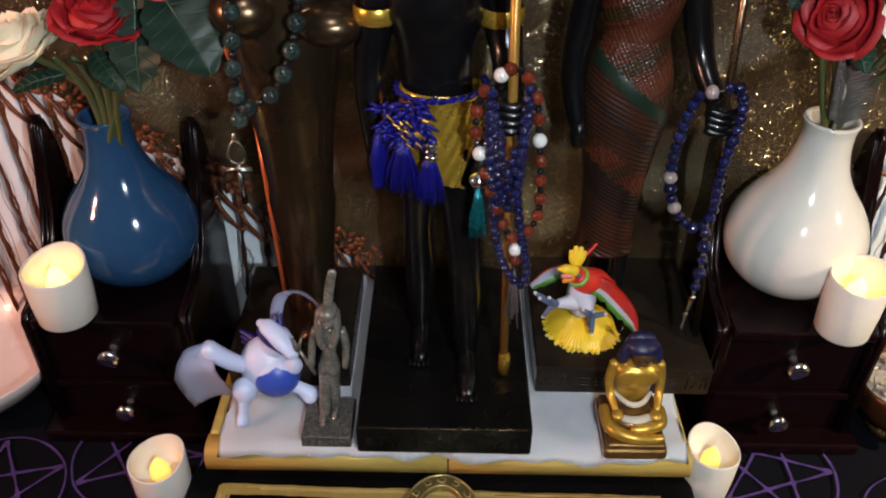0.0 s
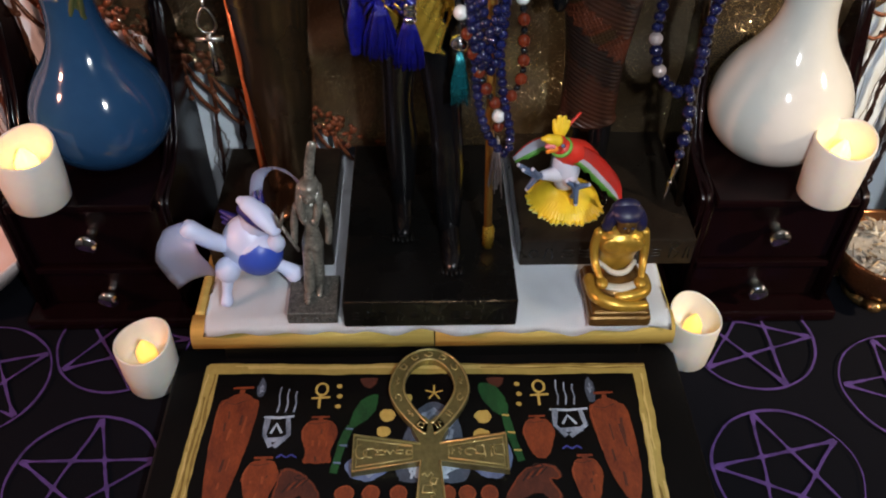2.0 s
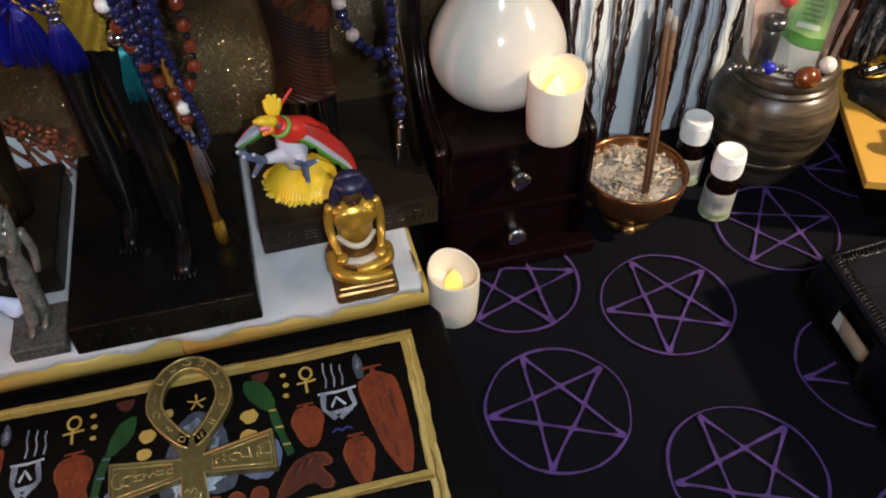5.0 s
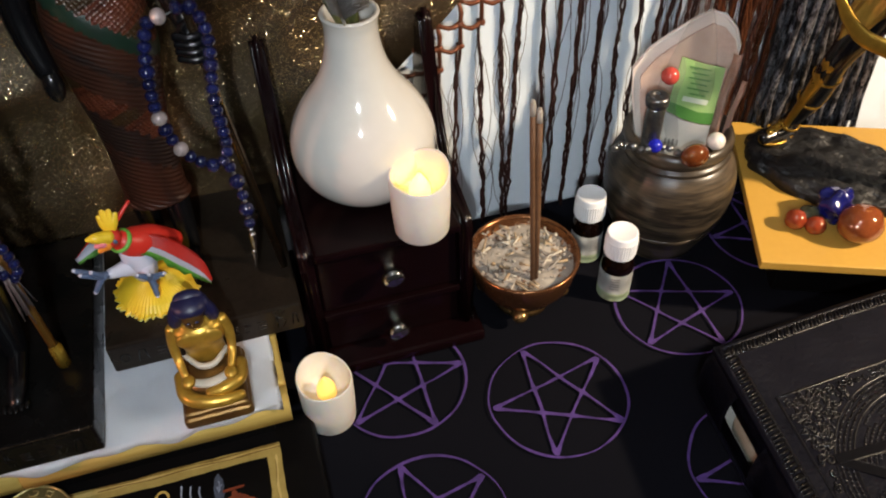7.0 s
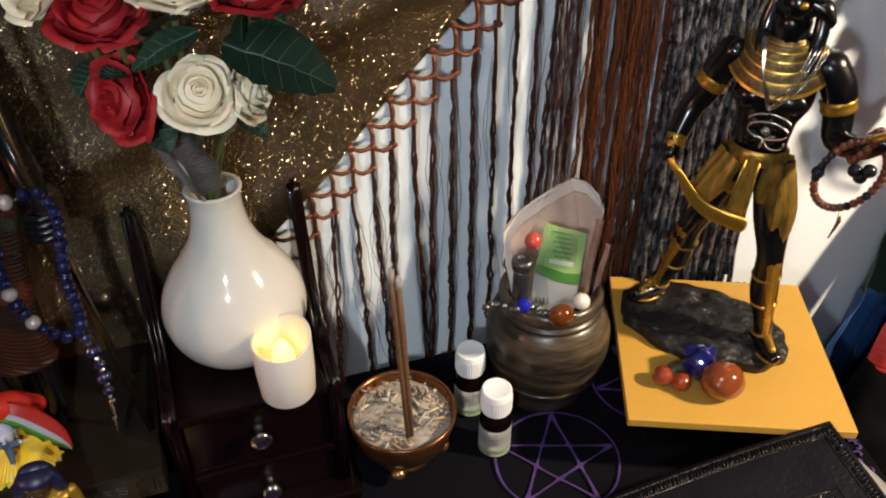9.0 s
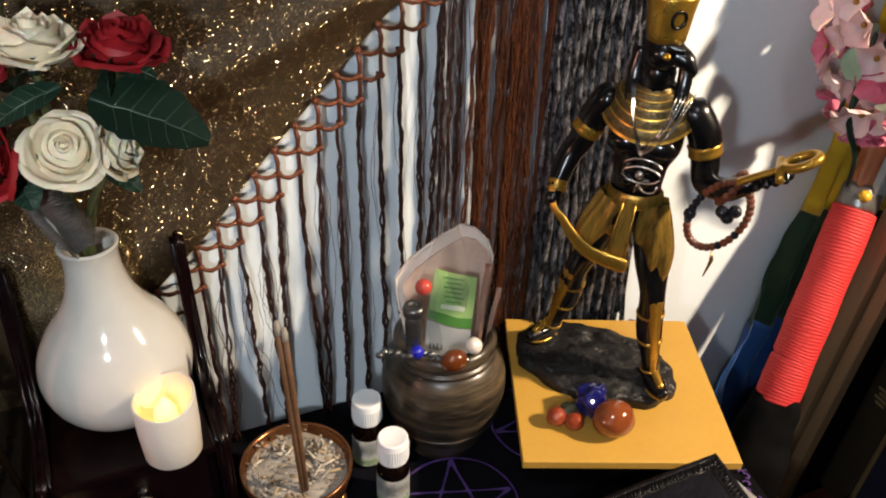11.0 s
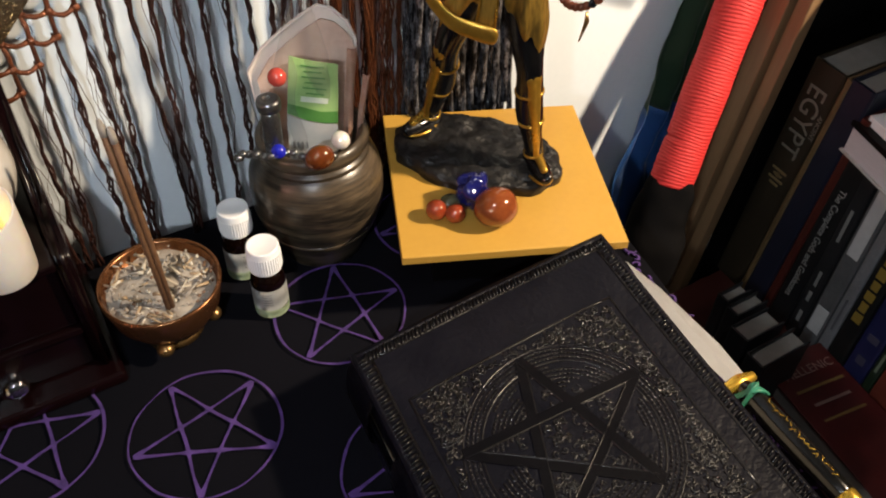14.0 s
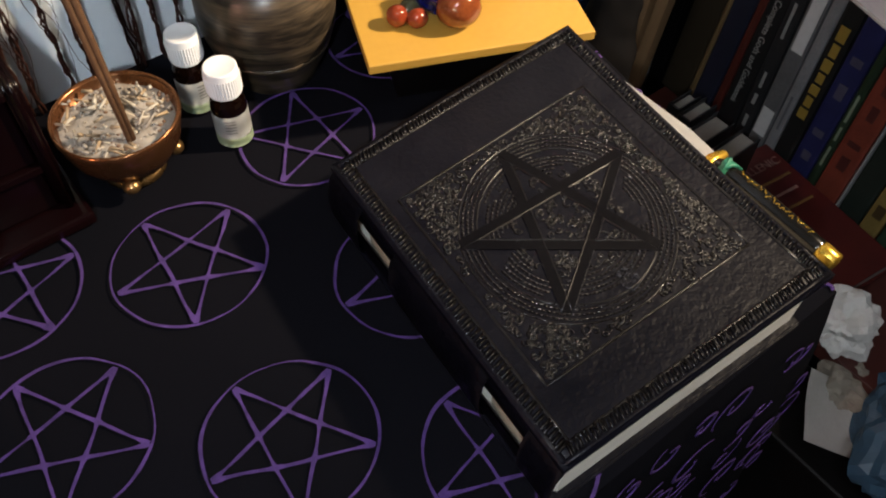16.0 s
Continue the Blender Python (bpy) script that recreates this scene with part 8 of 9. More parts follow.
for sg in (-1, 1):
    s.ball((FX + 0.0035 * sg, FY - 0.002, FZ + 0.067), 0.003, 0)
    s.limb([(FX + 0.0095 * sg, FY + 0.004, FZ + 0.074), (FX + 0.0125 * sg, FY + 0.004, FZ + 0.060), (FX + 0.0125 * sg, FY - 0.001, FZ + 0.046)], [0.0034, 0.0030, 0.0024], 0)
    s.limb([(FX + 0.006 * sg, FY + 0.003, FZ + 0.092), (FX + 0.0065 * sg, FY, FZ + 0.080), (FX + 0.005 * sg, FY - 0.003, FZ + 0.070)], [0.003, 0.0034, 0.0026], 0)
s.ball((FX, FY + 0.001, FZ + 0.088), (0.0062, 0.0066, 0.0078), 0)
s.lathe([(0.0066, 0.0), (0.0072, 0.001), (0.0072, 0.004), (0.0062, 0.006), (0, 0.0075)], (FX, FY + 0.002, FZ + 0.091), 0, 18)
s.limb([(FX, FY + 0.004, FZ + 0.096), (FX + 0.001, FY + 0.006, FZ + 0.109), (FX + 0.003, FY + 0.008, FZ + 0.121)], [0.0034, 0.0036, 0.0032], 0, flat=0.4, up=(0, 1, 0))
s.tube([(FX - 0.0095, FY - 0.003, FZ + 0.040), (FX - 0.0135, FY - 0.004, FZ + 0.050), (FX - 0.0215, FY - 0.004, FZ + 0.066)], 0.0013, 0, 6)
s.tube([(FX - 0.0213, FY - 0.004, FZ + 0.064), (FX - 0.0245, FY - 0.004, FZ + 0.075)], [0.002, 0.0006], 0, 6)
s.tube([(FX - 0.0213, FY - 0.004, FZ + 0.064), (FX - 0.0180, FY - 0.004, FZ + 0.076)], [0.002, 0.0006], 0, 6)
for v in s.bm.verts:
    if v.co.z > FZ + 0.001:
        v.co.x = FX + 0.90 * (v.co.x - FX) + 0.045 * (v.co.z - FZ)
        v.co.z = FZ + 0.955 * (v.co.z - FZ)
        v.co.y = FY + 1.15 * (v.co.y - FY)
glyphs(s, -0.0925, -0.0625, 0.3675, Z0 + 0.002, Z0 + 0.008, 1, 9, 0.8)
rng = random.Random(44)
for j in range(170):
    q = rng.uniform(0.0003, 0.0009)
    s.box((rng.uniform(-0.0930, -0.0620), rng.uniform(0.3695, 0.4035), FZ), (q * rng.uniform(0.6, 2.2), q, 0.0007), rng.choice((0, 1, 1)))
# brow, eyes and wig tresses
for sg in (-1, 1):
    s.ball((FX + 0.045 * 0.088 + 0.0022 * sg, FY - 0.0056, FZ + 0.0850), (0.0011, 0.0006, 0.0006), 1, 8, 6)
    for j in range(4):
        s.tube([(FX + 0.0042 + (0.0044 + 0.0006 * j) * sg, FY - 0.0035 + 0.0016 * j, FZ + 0.0860), (FX + 0.0040 + (0.0052 + 0.0007 * j) * sg, FY - 0.0040 + 0.0016 * j, FZ + 0.0690)], 0.0007, 0, 5)
s.ball((FX + 0.0040, FY - 0.0068, FZ + 0.0830), (0.0008, 0.0010, 0.0014), 0, 8, 6)
tagged(s.done("figurine_pewter", [M_PEWTER, M_PEWTERBASE]), "small pewter standing figurine with tall feather on a speckled base", "figurine")

# ---- seated golden scribe figurine ----
M_SCRIBEGOLD = mat("scribe_gold", (0.62, 0.38, 0.055), (0.32, 0.175, 0.025), 0.33, 0.6, 60, 300, 0.3)
M_SCRIBEBASE = mat("dark_gold_base", (0.24, 0.13, 0.035), (0.10, 0.05, 0.016), 0.33, 0.7, 60, 300, 0.3)
M_NAVY = mat("navy_paint", (0.012, 0.012, 0.055), (0.008, 0.008, 0.03), 0.4, scale=60, bump=0.2)
M_OFFWHITE = mat("cream_paint", (0.55, 0.52, 0.44), (0.42, 0.38, 0.30), 0.5, scale=60, bump=0.1)
QX, QY, QZ = 0.1325, 0.390, Z0
s = Shape()
s.box((QX, QY - 0.004, QZ + 0.0050), (0.043, 0.050, 0.010), 1, 0.0030, seg=3)
s.box((QX, QY - 0.004, QZ + 0.0115), (0.040, 0.047, 0.005), 1, 0.0022, seg=3)
bz = QZ + 0.0125
# crossed legs, the nearer shin lying along the front
s.limb([(QX - 0.0185, QY + 0.000, bz + 0.006), (QX - 0.0165, QY - 0.016, bz + 0.006), (QX - 0.006, QY - 0.0235, bz + 0.0055), (QX + 0.008, QY - 0.0245, bz + 0.0045), (QX + 0.0165, QY - 0.023, bz + 0.004)], [0.0046, 0.0048, 0.0045, 0.0040, 0.0030], 0, 16)
s.limb([(QX + 0.0185, QY + 0.000, bz + 0.006), (QX + 0.0170, QY - 0.013, bz + 0.0085), (QX + 0.008, QY - 0.0185, bz + 0.0085), (QX - 0.002, QY - 0.0190, bz + 0.0075)], [0.0048, 0.0046, 0.0042, 0.0034], 0, 16)
# white kilt stretched over the lap
s.ball((QX, QY - 0.004, bz + 0.0065), (0.0180, 0.0150, 0.0070), 1, 24, 12)
s.limb([(QX - 0.0135, QY - 0.010, bz + 0.0110), (QX, QY - 0.0145, bz + 0.0118), (QX + 0.0135, QY - 0.010, bz + 0.0125)], [0.0026, 0.0034, 0.0026], 3, 12, flat=0.6, up=(0, 0, 1))
s.limb([(QX - 0.0125, QY + 0.006, bz + 0.0170), (QX - 0.006, QY - 0.0020, bz + 0.0160), (QX, QY - 0.0040, bz + 0.0155), (QX + 0.006, QY - 0.0020, bz + 0.0160), (QX + 0.0125, QY + 0.006, bz + 0.0170)], [0.0016, 0.0020, 0.0022, 0.0020, 0.0016], 3)
# upright bare trunk, broad shoulders
s.limb([(QX, QY + 0.010, bz + 0.010), (QX, QY + 0.009, bz + 0.022), (QX, QY + 0.008, bz + 0.033), (QX, QY + 0.008, bz + 0.041), (QX, QY + 0.008, bz + 0.0455)], [0.0128, 0.0122, 0.0150, 0.0158, 0.0105], 0, 22, flat=0.62, up=(0, 1, 0))
for sg in (-1, 1):
    s.ball((QX + 0.0060 * sg, QY + 0.0010, bz + 0.0370), (0.0082, 0.0028, 0.0066), 0, 16, 10)
    s.limb([(QX + 0.0150 * sg, QY + 0.008, bz + 0.0430), (QX + 0.0172 * sg, QY + 0.007, bz + 0.032), (QX + 0.0166 * sg, QY + 0.001, bz + 0.0215), (QX + 0.0140 * sg, QY - 0.0090, bz + 0.0165)], [0.0038, 0.0033, 0.0028, 0.0023], 0, 14)
    s.ball((QX + 0.0130 * sg, QY - 0.0130, bz + 0.0155), (0.0042, 0.0052, 0.0030), 0)
s.limb([(QX, QY + 0.007, bz + 0.044), (QX, QY + 0.006, bz + 0.051)], [0.0052, 0.0048], 0)
# face and flaring wig
s.ball((QX, QY + 0.0015, bz + 0.0560), (0.0066, 0.0062, 0.0082), 1, 18, 12)
for sg in (-1, 1):
    s.ball((QX + 0.0026 * sg, QY - 0.0043, bz + 0.0572), (0.0015, 0.0007, 0.0007), 2, 8, 6)
    s.limb([(QX + 0.0075 * sg, QY + 0.006, bz + 0.0625), (QX + 0.0100 * sg, QY + 0.006, bz + 0.0560), (QX + 0.0112 * sg, QY + 0.007, bz + 0.0490)], [0.0038, 0.0044, 0.0040], 2, 12)
s.ball((QX, QY - 0.0050, bz + 0.0548), (0.0010, 0.0014, 0.0020), 1)
s.limb([(QX - 0.0022, QY - 0.0042, bz + 0.0515), (QX + 0.0022, QY - 0.0042, bz + 0.0515)], [0.0007, 0.0007], 0, 6)
s.ball((QX, QY + 0.0070, bz + 0.0615), (0.0114, 0.0104, 0.0066), 2, 20, 12)
s.limb([(QX, QY + 0.010, bz + 0.062), (QX, QY + 0.011, bz + 0.0490)], [0.0104, 0.0122], 2, 18, flat=0.55, up=(0, 1, 0))
tagged(s.done("figurine_seated_scribe", [M_SCRIBEGOLD, M_SCRIBEBASE, M_NAVY, M_OFFWHITE]), "gold seated figurine with dark blue wig on a bronze base", "figurine")

# ---- two plain plastic bird figures ----
M_PWHITE = mat("pale_lilac_plastic", (0.58, 0.61, 0.80), (0.54, 0.57, 0.76), 0.38, scale=30, bump=0.02, sss=0.1)
M_PBLUE = mat("blue_plastic", (0.040, 0.085, 0.46), (0.034, 0.07, 0.40), 0.4, scale=30, bump=0.02)
M_PNAVY = mat("dark_violet_plastic", (0.02, 0.015, 0.15), (0.015, 0.012, 0.11), 0.4, bump=0.02)


def blade(s, path_, across, m, thick, scallop=0.0, puff=0.0, bands=None):
    """A bent plate swept along points, with half-width vectors; bands gives a material across its width."""
    path_ = [Vector(p) for p in path_]
    across = [Vector(w) for w in across]
    n = (len(path_) - 1) * 4

    def spline(ps, t):
        i = min(int(t), len(ps) - 2)
        f = t - i
        p0, p1, p2, p3 = ps[max(i - 1, 0)], ps[i], ps[i + 1], ps[min(i + 2, len(ps) - 1)]
        return 0.5 * (2 * p1 + (p2 - p0) * f + (2 * p0 - 5 * p1 + 4 * p2 - p3) * f * f + (3 * p1 - p0 - 3 * p2 + p3) * f ** 3)
    rows = []
    for k in range(n + 1):
        t = k / 4
        p, w = spline(path_, t), spline(across, t)
        d = (spline(path_, min(t + 0.05, len(path_) - 1.0)) - spline(path_, max(t - 0.05, 0.0))).normalized()
        nr = d.cross(w).normalized()
        row = []
        for j in range(9):
            q = -1 + j / 4
            ext = (1 + scallop * abs(math.sin(k * 1.5708 * 0.8))) if j == 8 else 1
            row.append(s.bm.verts.new(p + w * q * ext + nr * puff * (1 - q * q)))
        rows.append(row)
    fs = []
    for a, b in zip(rows, rows[1:]):
        for j in range(8):
            f = s.bm.faces.new((a[j], a[j + 1], b[j + 1], b[j]))
            f.material_index, f.smooth = (bands(j) if bands else m), True
            fs.append(f)
    bmesh.ops.solidify(s.bm, geom=fs, thickness=thick)


s = Shape()
bx, by, bzz = -0.1215, 0.412, 0.109
s.rock((bx, by, bzz), (0.0195, 0.0185, 0.0225), 0, 0.0, 1.0, 4)
# rounded belly patch, proud of the body
vs = bmesh.ops.create_uvsphere(s.bm, u_segments=96, v_segments=64, radius=1.0)["verts"]
for v in vs:
    v.co = Vector((bx + 0.0065 + 0.0168 * v.co.x, by - 0.0070 + 0.0155 * v.co.y, bzz - 0.0020 + 0.0172 * v.co.z))
for f in s._take(vs, 1, True):
    c = f.calc_center_median() - Vector((bx + 0.0055, by - 0.0065, bzz - 0.002))
    zig = 0.0075 + 0.0070 * abs((((c.x - 0.004) / 0.0125) % 2) - 1)
    f.material_index = 1 if c.z < zig else 0
# neck, flat helmet-like head with violet mask and crest spikes
s.limb([(bx + 0.005, by + 0.002, bzz + 0.014), (bx + 0.010, by - 0.002, bzz + 0.026)], [0.0125, 0.0100], 0)
s.limb([(bx + 0.0015, by - 0.006, 0.1465), (bx + 0.009, by - 0.011, 0.1445), (bx + 0.018, by - 0.015, 0.1395)], [0.0050, 0.0066, 0.0058], 2, flat=0.75)
s.limb([(-0.1208, by - 0.006, 0.1535), (-0.1150, by - 0.009, 0.1520), (-0.1060, by - 0.014, 0.1460), (-0.0985, by - 0.018, 0.1385)], [0.0030, 0.0062, 0.0074, 0.0058], 0, 16, flat=0.62, up=(0.3, -0.4, 0.85))
for dx, dz in ((0.008, 0.049), (0.012, 0.050)):
    s.limb([(bx + dx, by + 0.001, bzz + 0.036), (bx + dx + 0.001, by + 0.004, bzz + dz - 0.006)], [0.0028, 0.0008], 2)
for k in range(3):
    s.limb([(bx - 0.010, by + 0.012, bzz + 0.004 + 0.004 * k), (bx - 0.021, by + 0.018, bzz + 0.004 + 0.005 * k)], [0.0036, 0.0014], 2)
# paws, thighs and feet
s.ball((bx + 0.0205, by - 0.010, 0.1185), (0.0062, 0.0060, 0.0075), 0)
s.ball((bx - 0.0145, by - 0.016, 0.0990), (0.0088, 0.0085, 0.0100), 0, 18, 12)
s.limb([(bx - 0.0150, by - 0.018, 0.093), (bx - 0.0165, by - 0.022, 0.084), (bx - 0.0170, by - 0.026, 0.0775)], [0.0052, 0.0036, 0.0048], 0, 14, flat=0.8)
s.limb([(bx + 0.0140, by - 0.008, 0.097), (bx + 0.0215, by - 0.008, 0.094), (bx + 0.0300, by - 0.010, 0.0885)], [0.0050, 0.0046, 0.0066], 0, 14, flat=0.5)
# the arm that carries the broad drooping wing
s.limb([(bx - 0.0125, by - 0.006, 0.1120), (bx - 0.0240, by - 0.010, 0.1220), (bx - 0.0360, by - 0.011, 0.1330)], [0.0052, 0.0062, 0.0066], 0, 14)
blade(s, [(bx - 0.0340, by - 0.0110, 0.1350), (bx - 0.0395, by - 0.0200, 0.1335), (bx - 0.0420, by - 0.0250, 0.1220), (bx - 0.0400, by - 0.0210, 0.1050), (bx - 0.0385, by - 0.0130, 0.0830)],
      [(-0.002, -0.002, 0.006), (-0.0095, 0.001, 0.005), (-0.0155, 0.002, -0.003), (-0.0180, 0.003, -0.005), (-0.0160, 0.003, -0.009)], 0, 0.0026, 0.05, 0.0045)
# the raised wing, arching over backwards
blade(s, [(bx + 0.0060, by + 0.010, 0.130), (bx + 0.0085, by + 0.013, 0.150), (bx + 0.0140, by + 0.016, 0.1600), (bx + 0.0250, by + 0.017, 0.1600), (bx + 0.0350, by + 0.014, 0.1530), (bx + 0.0430, by + 0.012, 0.1400)],
      [(0.0035, 0.002, 0.001), (0.0042, 0.004, 0.000), (0.0040, 0.006, -0.0045), (0.001, 0.007, -0.0060), (-0.002, 0.007, -0.0060), (-0.004, 0.007, -0.0060)], 0, 0.0026, 0.0, 0.0015)
tagged(s.done("bird_figure_pale", [M_PWHITE, M_PBLUE, M_PNAVY]), "pale lilac plastic toy bird with blue belly", "toy figure")

M_PRED = mat("red_plastic", (0.62, 0.030, 0.018), (0.54, 0.026, 0.016), 0.4, bump=0.02)
M_PYEL = mat("yellow_plastic", (0.80, 0.56, 0.03), (0.72, 0.46, 0.02), 0.4, scale=40, bump=0.1)
M_PGREEN = mat("green_plastic", (0.14, 0.42, 0.06), (0.12, 0.36, 0.05), 0.4, bump=0.02)
M_PGREY = mat("pale_grey_plastic", (0.56, 0.56, 0.66), (0.50, 0.50, 0.60), 0.4, bump=0.02)
M_PSLATE = mat("slate_blue_plastic", (0.09, 0.13, 0.22), (0.07, 0.10, 0.18), 0.4, bump=0.02)
M_PORANGE = mat("orange_plastic", (0.80, 0.26, 0.02), (0.74, 0.22, 0.02), 0.4, bump=0.02)
s = Shape()
cx, cy, cz = 0.1065, 0.4655, Z0 + 0.0255
# ribbed yellow dome with a ragged pale rim that it perches on
seg = 120
ringp = []
rr_ = random.Random(3)
jag = [rr_.uniform(-0.09, 0.07) for _ in range(seg)]
for q, (r, z) in enumerate(((0.0285, 0.0), (0.0290, 0.0016), (0.0265, 0.0032), (0.0225, 0.0065), (0.0165, 0.0100), (0.0095, 0.0130), (0.0030, 0.0145))):
    ringp.append([s.bm.verts.new((cx + r * (1 + (jag[k] if q < 2 else 0)) * math.cos(2 * math.pi * k / seg), cy + r * (1 + (jag[k] if q < 2 else 0)) * math.sin(2 * math.pi * k / seg), cz + z + (0.00035 if k % 2 and q > 0 else 0))) for k in range(seg)])
for q, (a, b) in enumerate(zip(ringp, ringp[1:])):
    for k in range(seg):
        f = s.bm.faces.new((a[k], a[(k + 1) % seg], b[(k + 1) % seg], b[k]))
        f.material_index, f.smooth = (6 if q < 1 else 1), False
s.bm.faces.new(ringp[-1]).material_index = 1
s.bm.faces.new(ringp[0][::-1]).material_index = 1
# body: grey below, red above, green collar
s.limb([(0.1030, 0.462, 0.1225), (0.1020, 0.463, 0.1330), (0.1000, 0.462, 0.1430)], [0.0088, 0.0112, 0.0090], 3, 16)
s.limb([(0.1240, 0.478, 0.1300), (0.1120, 0.470, 0.1400), (0.1030, 0.463, 0.1475), (0.0975, 0.459, 0.1540)], [0.0070, 0.0110, 0.0105, 0.0076], 0, 16)
s.lathe([(0.0066, -0.0014), (0.0082, -0.0009), (0.0082, 0.0009), (0.0066, 0.0014)], (0.0965, 0.458, 0.1555), 2, 18, turn=T(0, 0, 0, 20, -28))
s.ball((0.0925, 0.455, 0.1620), (0.0066, 0.0064, 0.0062), 0)
s.limb([(0.0915, 0.452, 0.1655), (0.0855, 0.449, 0.1690), (0.0805, 0.448, 0.1700)], [0.0046, 0.0036, 0.0014], 1)
s.limb([(0.0900, 0.450, 0.1610), (0.0850, 0.448, 0.1590)], [0.0034, 0.0015], 5)
s.limb([(0.0885, 0.4485, 0.1640), (0.0840, 0.4480, 0.1635)], [0.0026, 0.0016], 7)
s.ball((0.0955, 0.4485, 0.1635), (0.0014, 0.0010, 0.0018), 4)
for tx, tz in ((0.0895, 0.1770), (0.0925, 0.1805), (0.0962, 0.1800), (0.0992, 0.1765)):
    s.limb([(0.0935, 0.456, 0.1660), ((0.0935 + tx) / 2, 0.457, 0.1720), (tx, 0.459, tz)], [0.0032, 0.0034, 0.0017], 1, 10, flat=0.45, up=(0, 1, 0))
s.limb([(0.0965, 0.459, 0.1690), (0.1080, 0.466, 0.1785)], [0.0017, 0.0010], 0)
# swept wing: red, white, green
blade(s, [(0.1070, 0.459, 0.1500), (0.1180, 0.457, 0.1445), (0.1300, 0.454, 0.1330), (0.1390, 0.450, 0.1230), (0.1435, 0.447, 0.1130)],
      [(-0.002, -0.004, -0.0035), (-0.0032, -0.004, -0.0050), (-0.0036, -0.004, -0.0052), (-0.0028, -0.0025, -0.0042), (-0.0006, -0.001, -0.0008)], 0, 0.0018, 0.38, 0.0006, lambda j: 0 if j < 5 else (3 if j < 7 else 2))
# half-folded wing: red edge, grey feathers, green tips
blade(s, [(0.0960, 0.474, 0.1480), (0.0860, 0.475, 0.1465), (0.0760, 0.472, 0.1430), (0.0645, 0.466, 0.1385)],
      [(0.0006, -0.003, -0.0022), (0.0012, -0.0035, -0.0030), (0.0016, -0.0035, -0.0030), (0.0010, -0.0014, -0.0012)], 3, 0.0020, 0.30, 0.0010, lambda j: 0 if j < 1 else (3 if j < 6 else 2))
# legs and splayed claws with pale tips
for hip, kn, dirs in (((0.0975, 0.459, 0.131), Vector((0.0800, 0.4490, 0.1370)), ((-0.013, -0.001, 0.010), (-0.010, -0.004, 0.008), (-0.004, -0.004, 0.0085), (-0.0065, -0.003, -0.0085))),
                      ((0.1045, 0.457, 0.128), Vector((0.1080, 0.4460, 0.1290)), ((-0.0065, -0.001, 0.0055), (0.0, -0.003, 0.0062), (0.0080, -0.002, 0.0035), (0.0005, -0.005, -0.0105)))):
    s.limb([hip, tuple(Vector(hip).lerp(kn, 0.75))], [0.0066, 0.0036], 3)
    s.ball(kn, (0.0034, 0.0030, 0.0034), 4)
    s.limb([tuple(Vector(hip).lerp(kn, 0.7)), kn], [0.0026, 0.0026], 4)
    for d in dirs:
        s.limb([kn, kn + Vector(d)], [0.0026, 0.0017], 4)
        s.ball(kn + Vector(d) * 1.10, 0.0014, 3, 8, 6)
s.tube([(0.1080, 0.4455, 0.121), (0.1075, 0.452, 0.1155)], 0.0022, 4, 6)
tagged(s.done("bird_figure_red", [M_PRED, M_PYEL, M_PGREEN, M_PGREY, M_PSLATE, M_PORANGE, mat("pale_yellow_plastic", (0.85, 0.76, 0.22), rough=0.45, bump=0.05), mat("pink_plastic", (0.80, 0.22, 0.26), bump=0)]), "red and green plastic toy bird on a ribbed yellow dome", "toy figure")

# ---- bead strings ----
BEADMESH = {}


def bead_mesh(m, r, sq=1.0):
    key = (m.name, round(r, 5), sq)
    if key not in BEADMESH:
        b = bmesh.new()
        bmesh.ops.create_uvsphere(b, u_segments=14, v_segments=9, radius=r)
        for v in b.verts:
            v.co.z *= sq
        for f in b.faces:
            f.smooth = True
        me = bpy.data.meshes.new("bead")
        b.to_mesh(me)
        b.free()
        me.materials.append(m)
        BEADMESH[key] = me
    return BEADMESH[key]


def smooth_path(pts, closed=False, n=24):
    pts = [Vector(p) for p in pts]
    N = len(pts)
    out = []
    for i in range(N if closed else N - 1):
        p0, p1, p2, p3 = (pts[(i + k) % N] for k in (-1, 0, 1, 2)) if closed else (pts[max(i - 1, 0)], pts[i], pts[i + 1], pts[min(i + 2, N - 1)])
        for k in range(n):
            t = k / n
            out.append(0.5 * (2 * p1 + (p2 - p0) * t + (2 * p0 - 5 * p1 + 4 * p2 - p3) * t * t + (3 * p1 - p0 - 3 * p2 + p3) * t ** 3))
    out.append(pts[0] if closed else pts[-1])
    return out


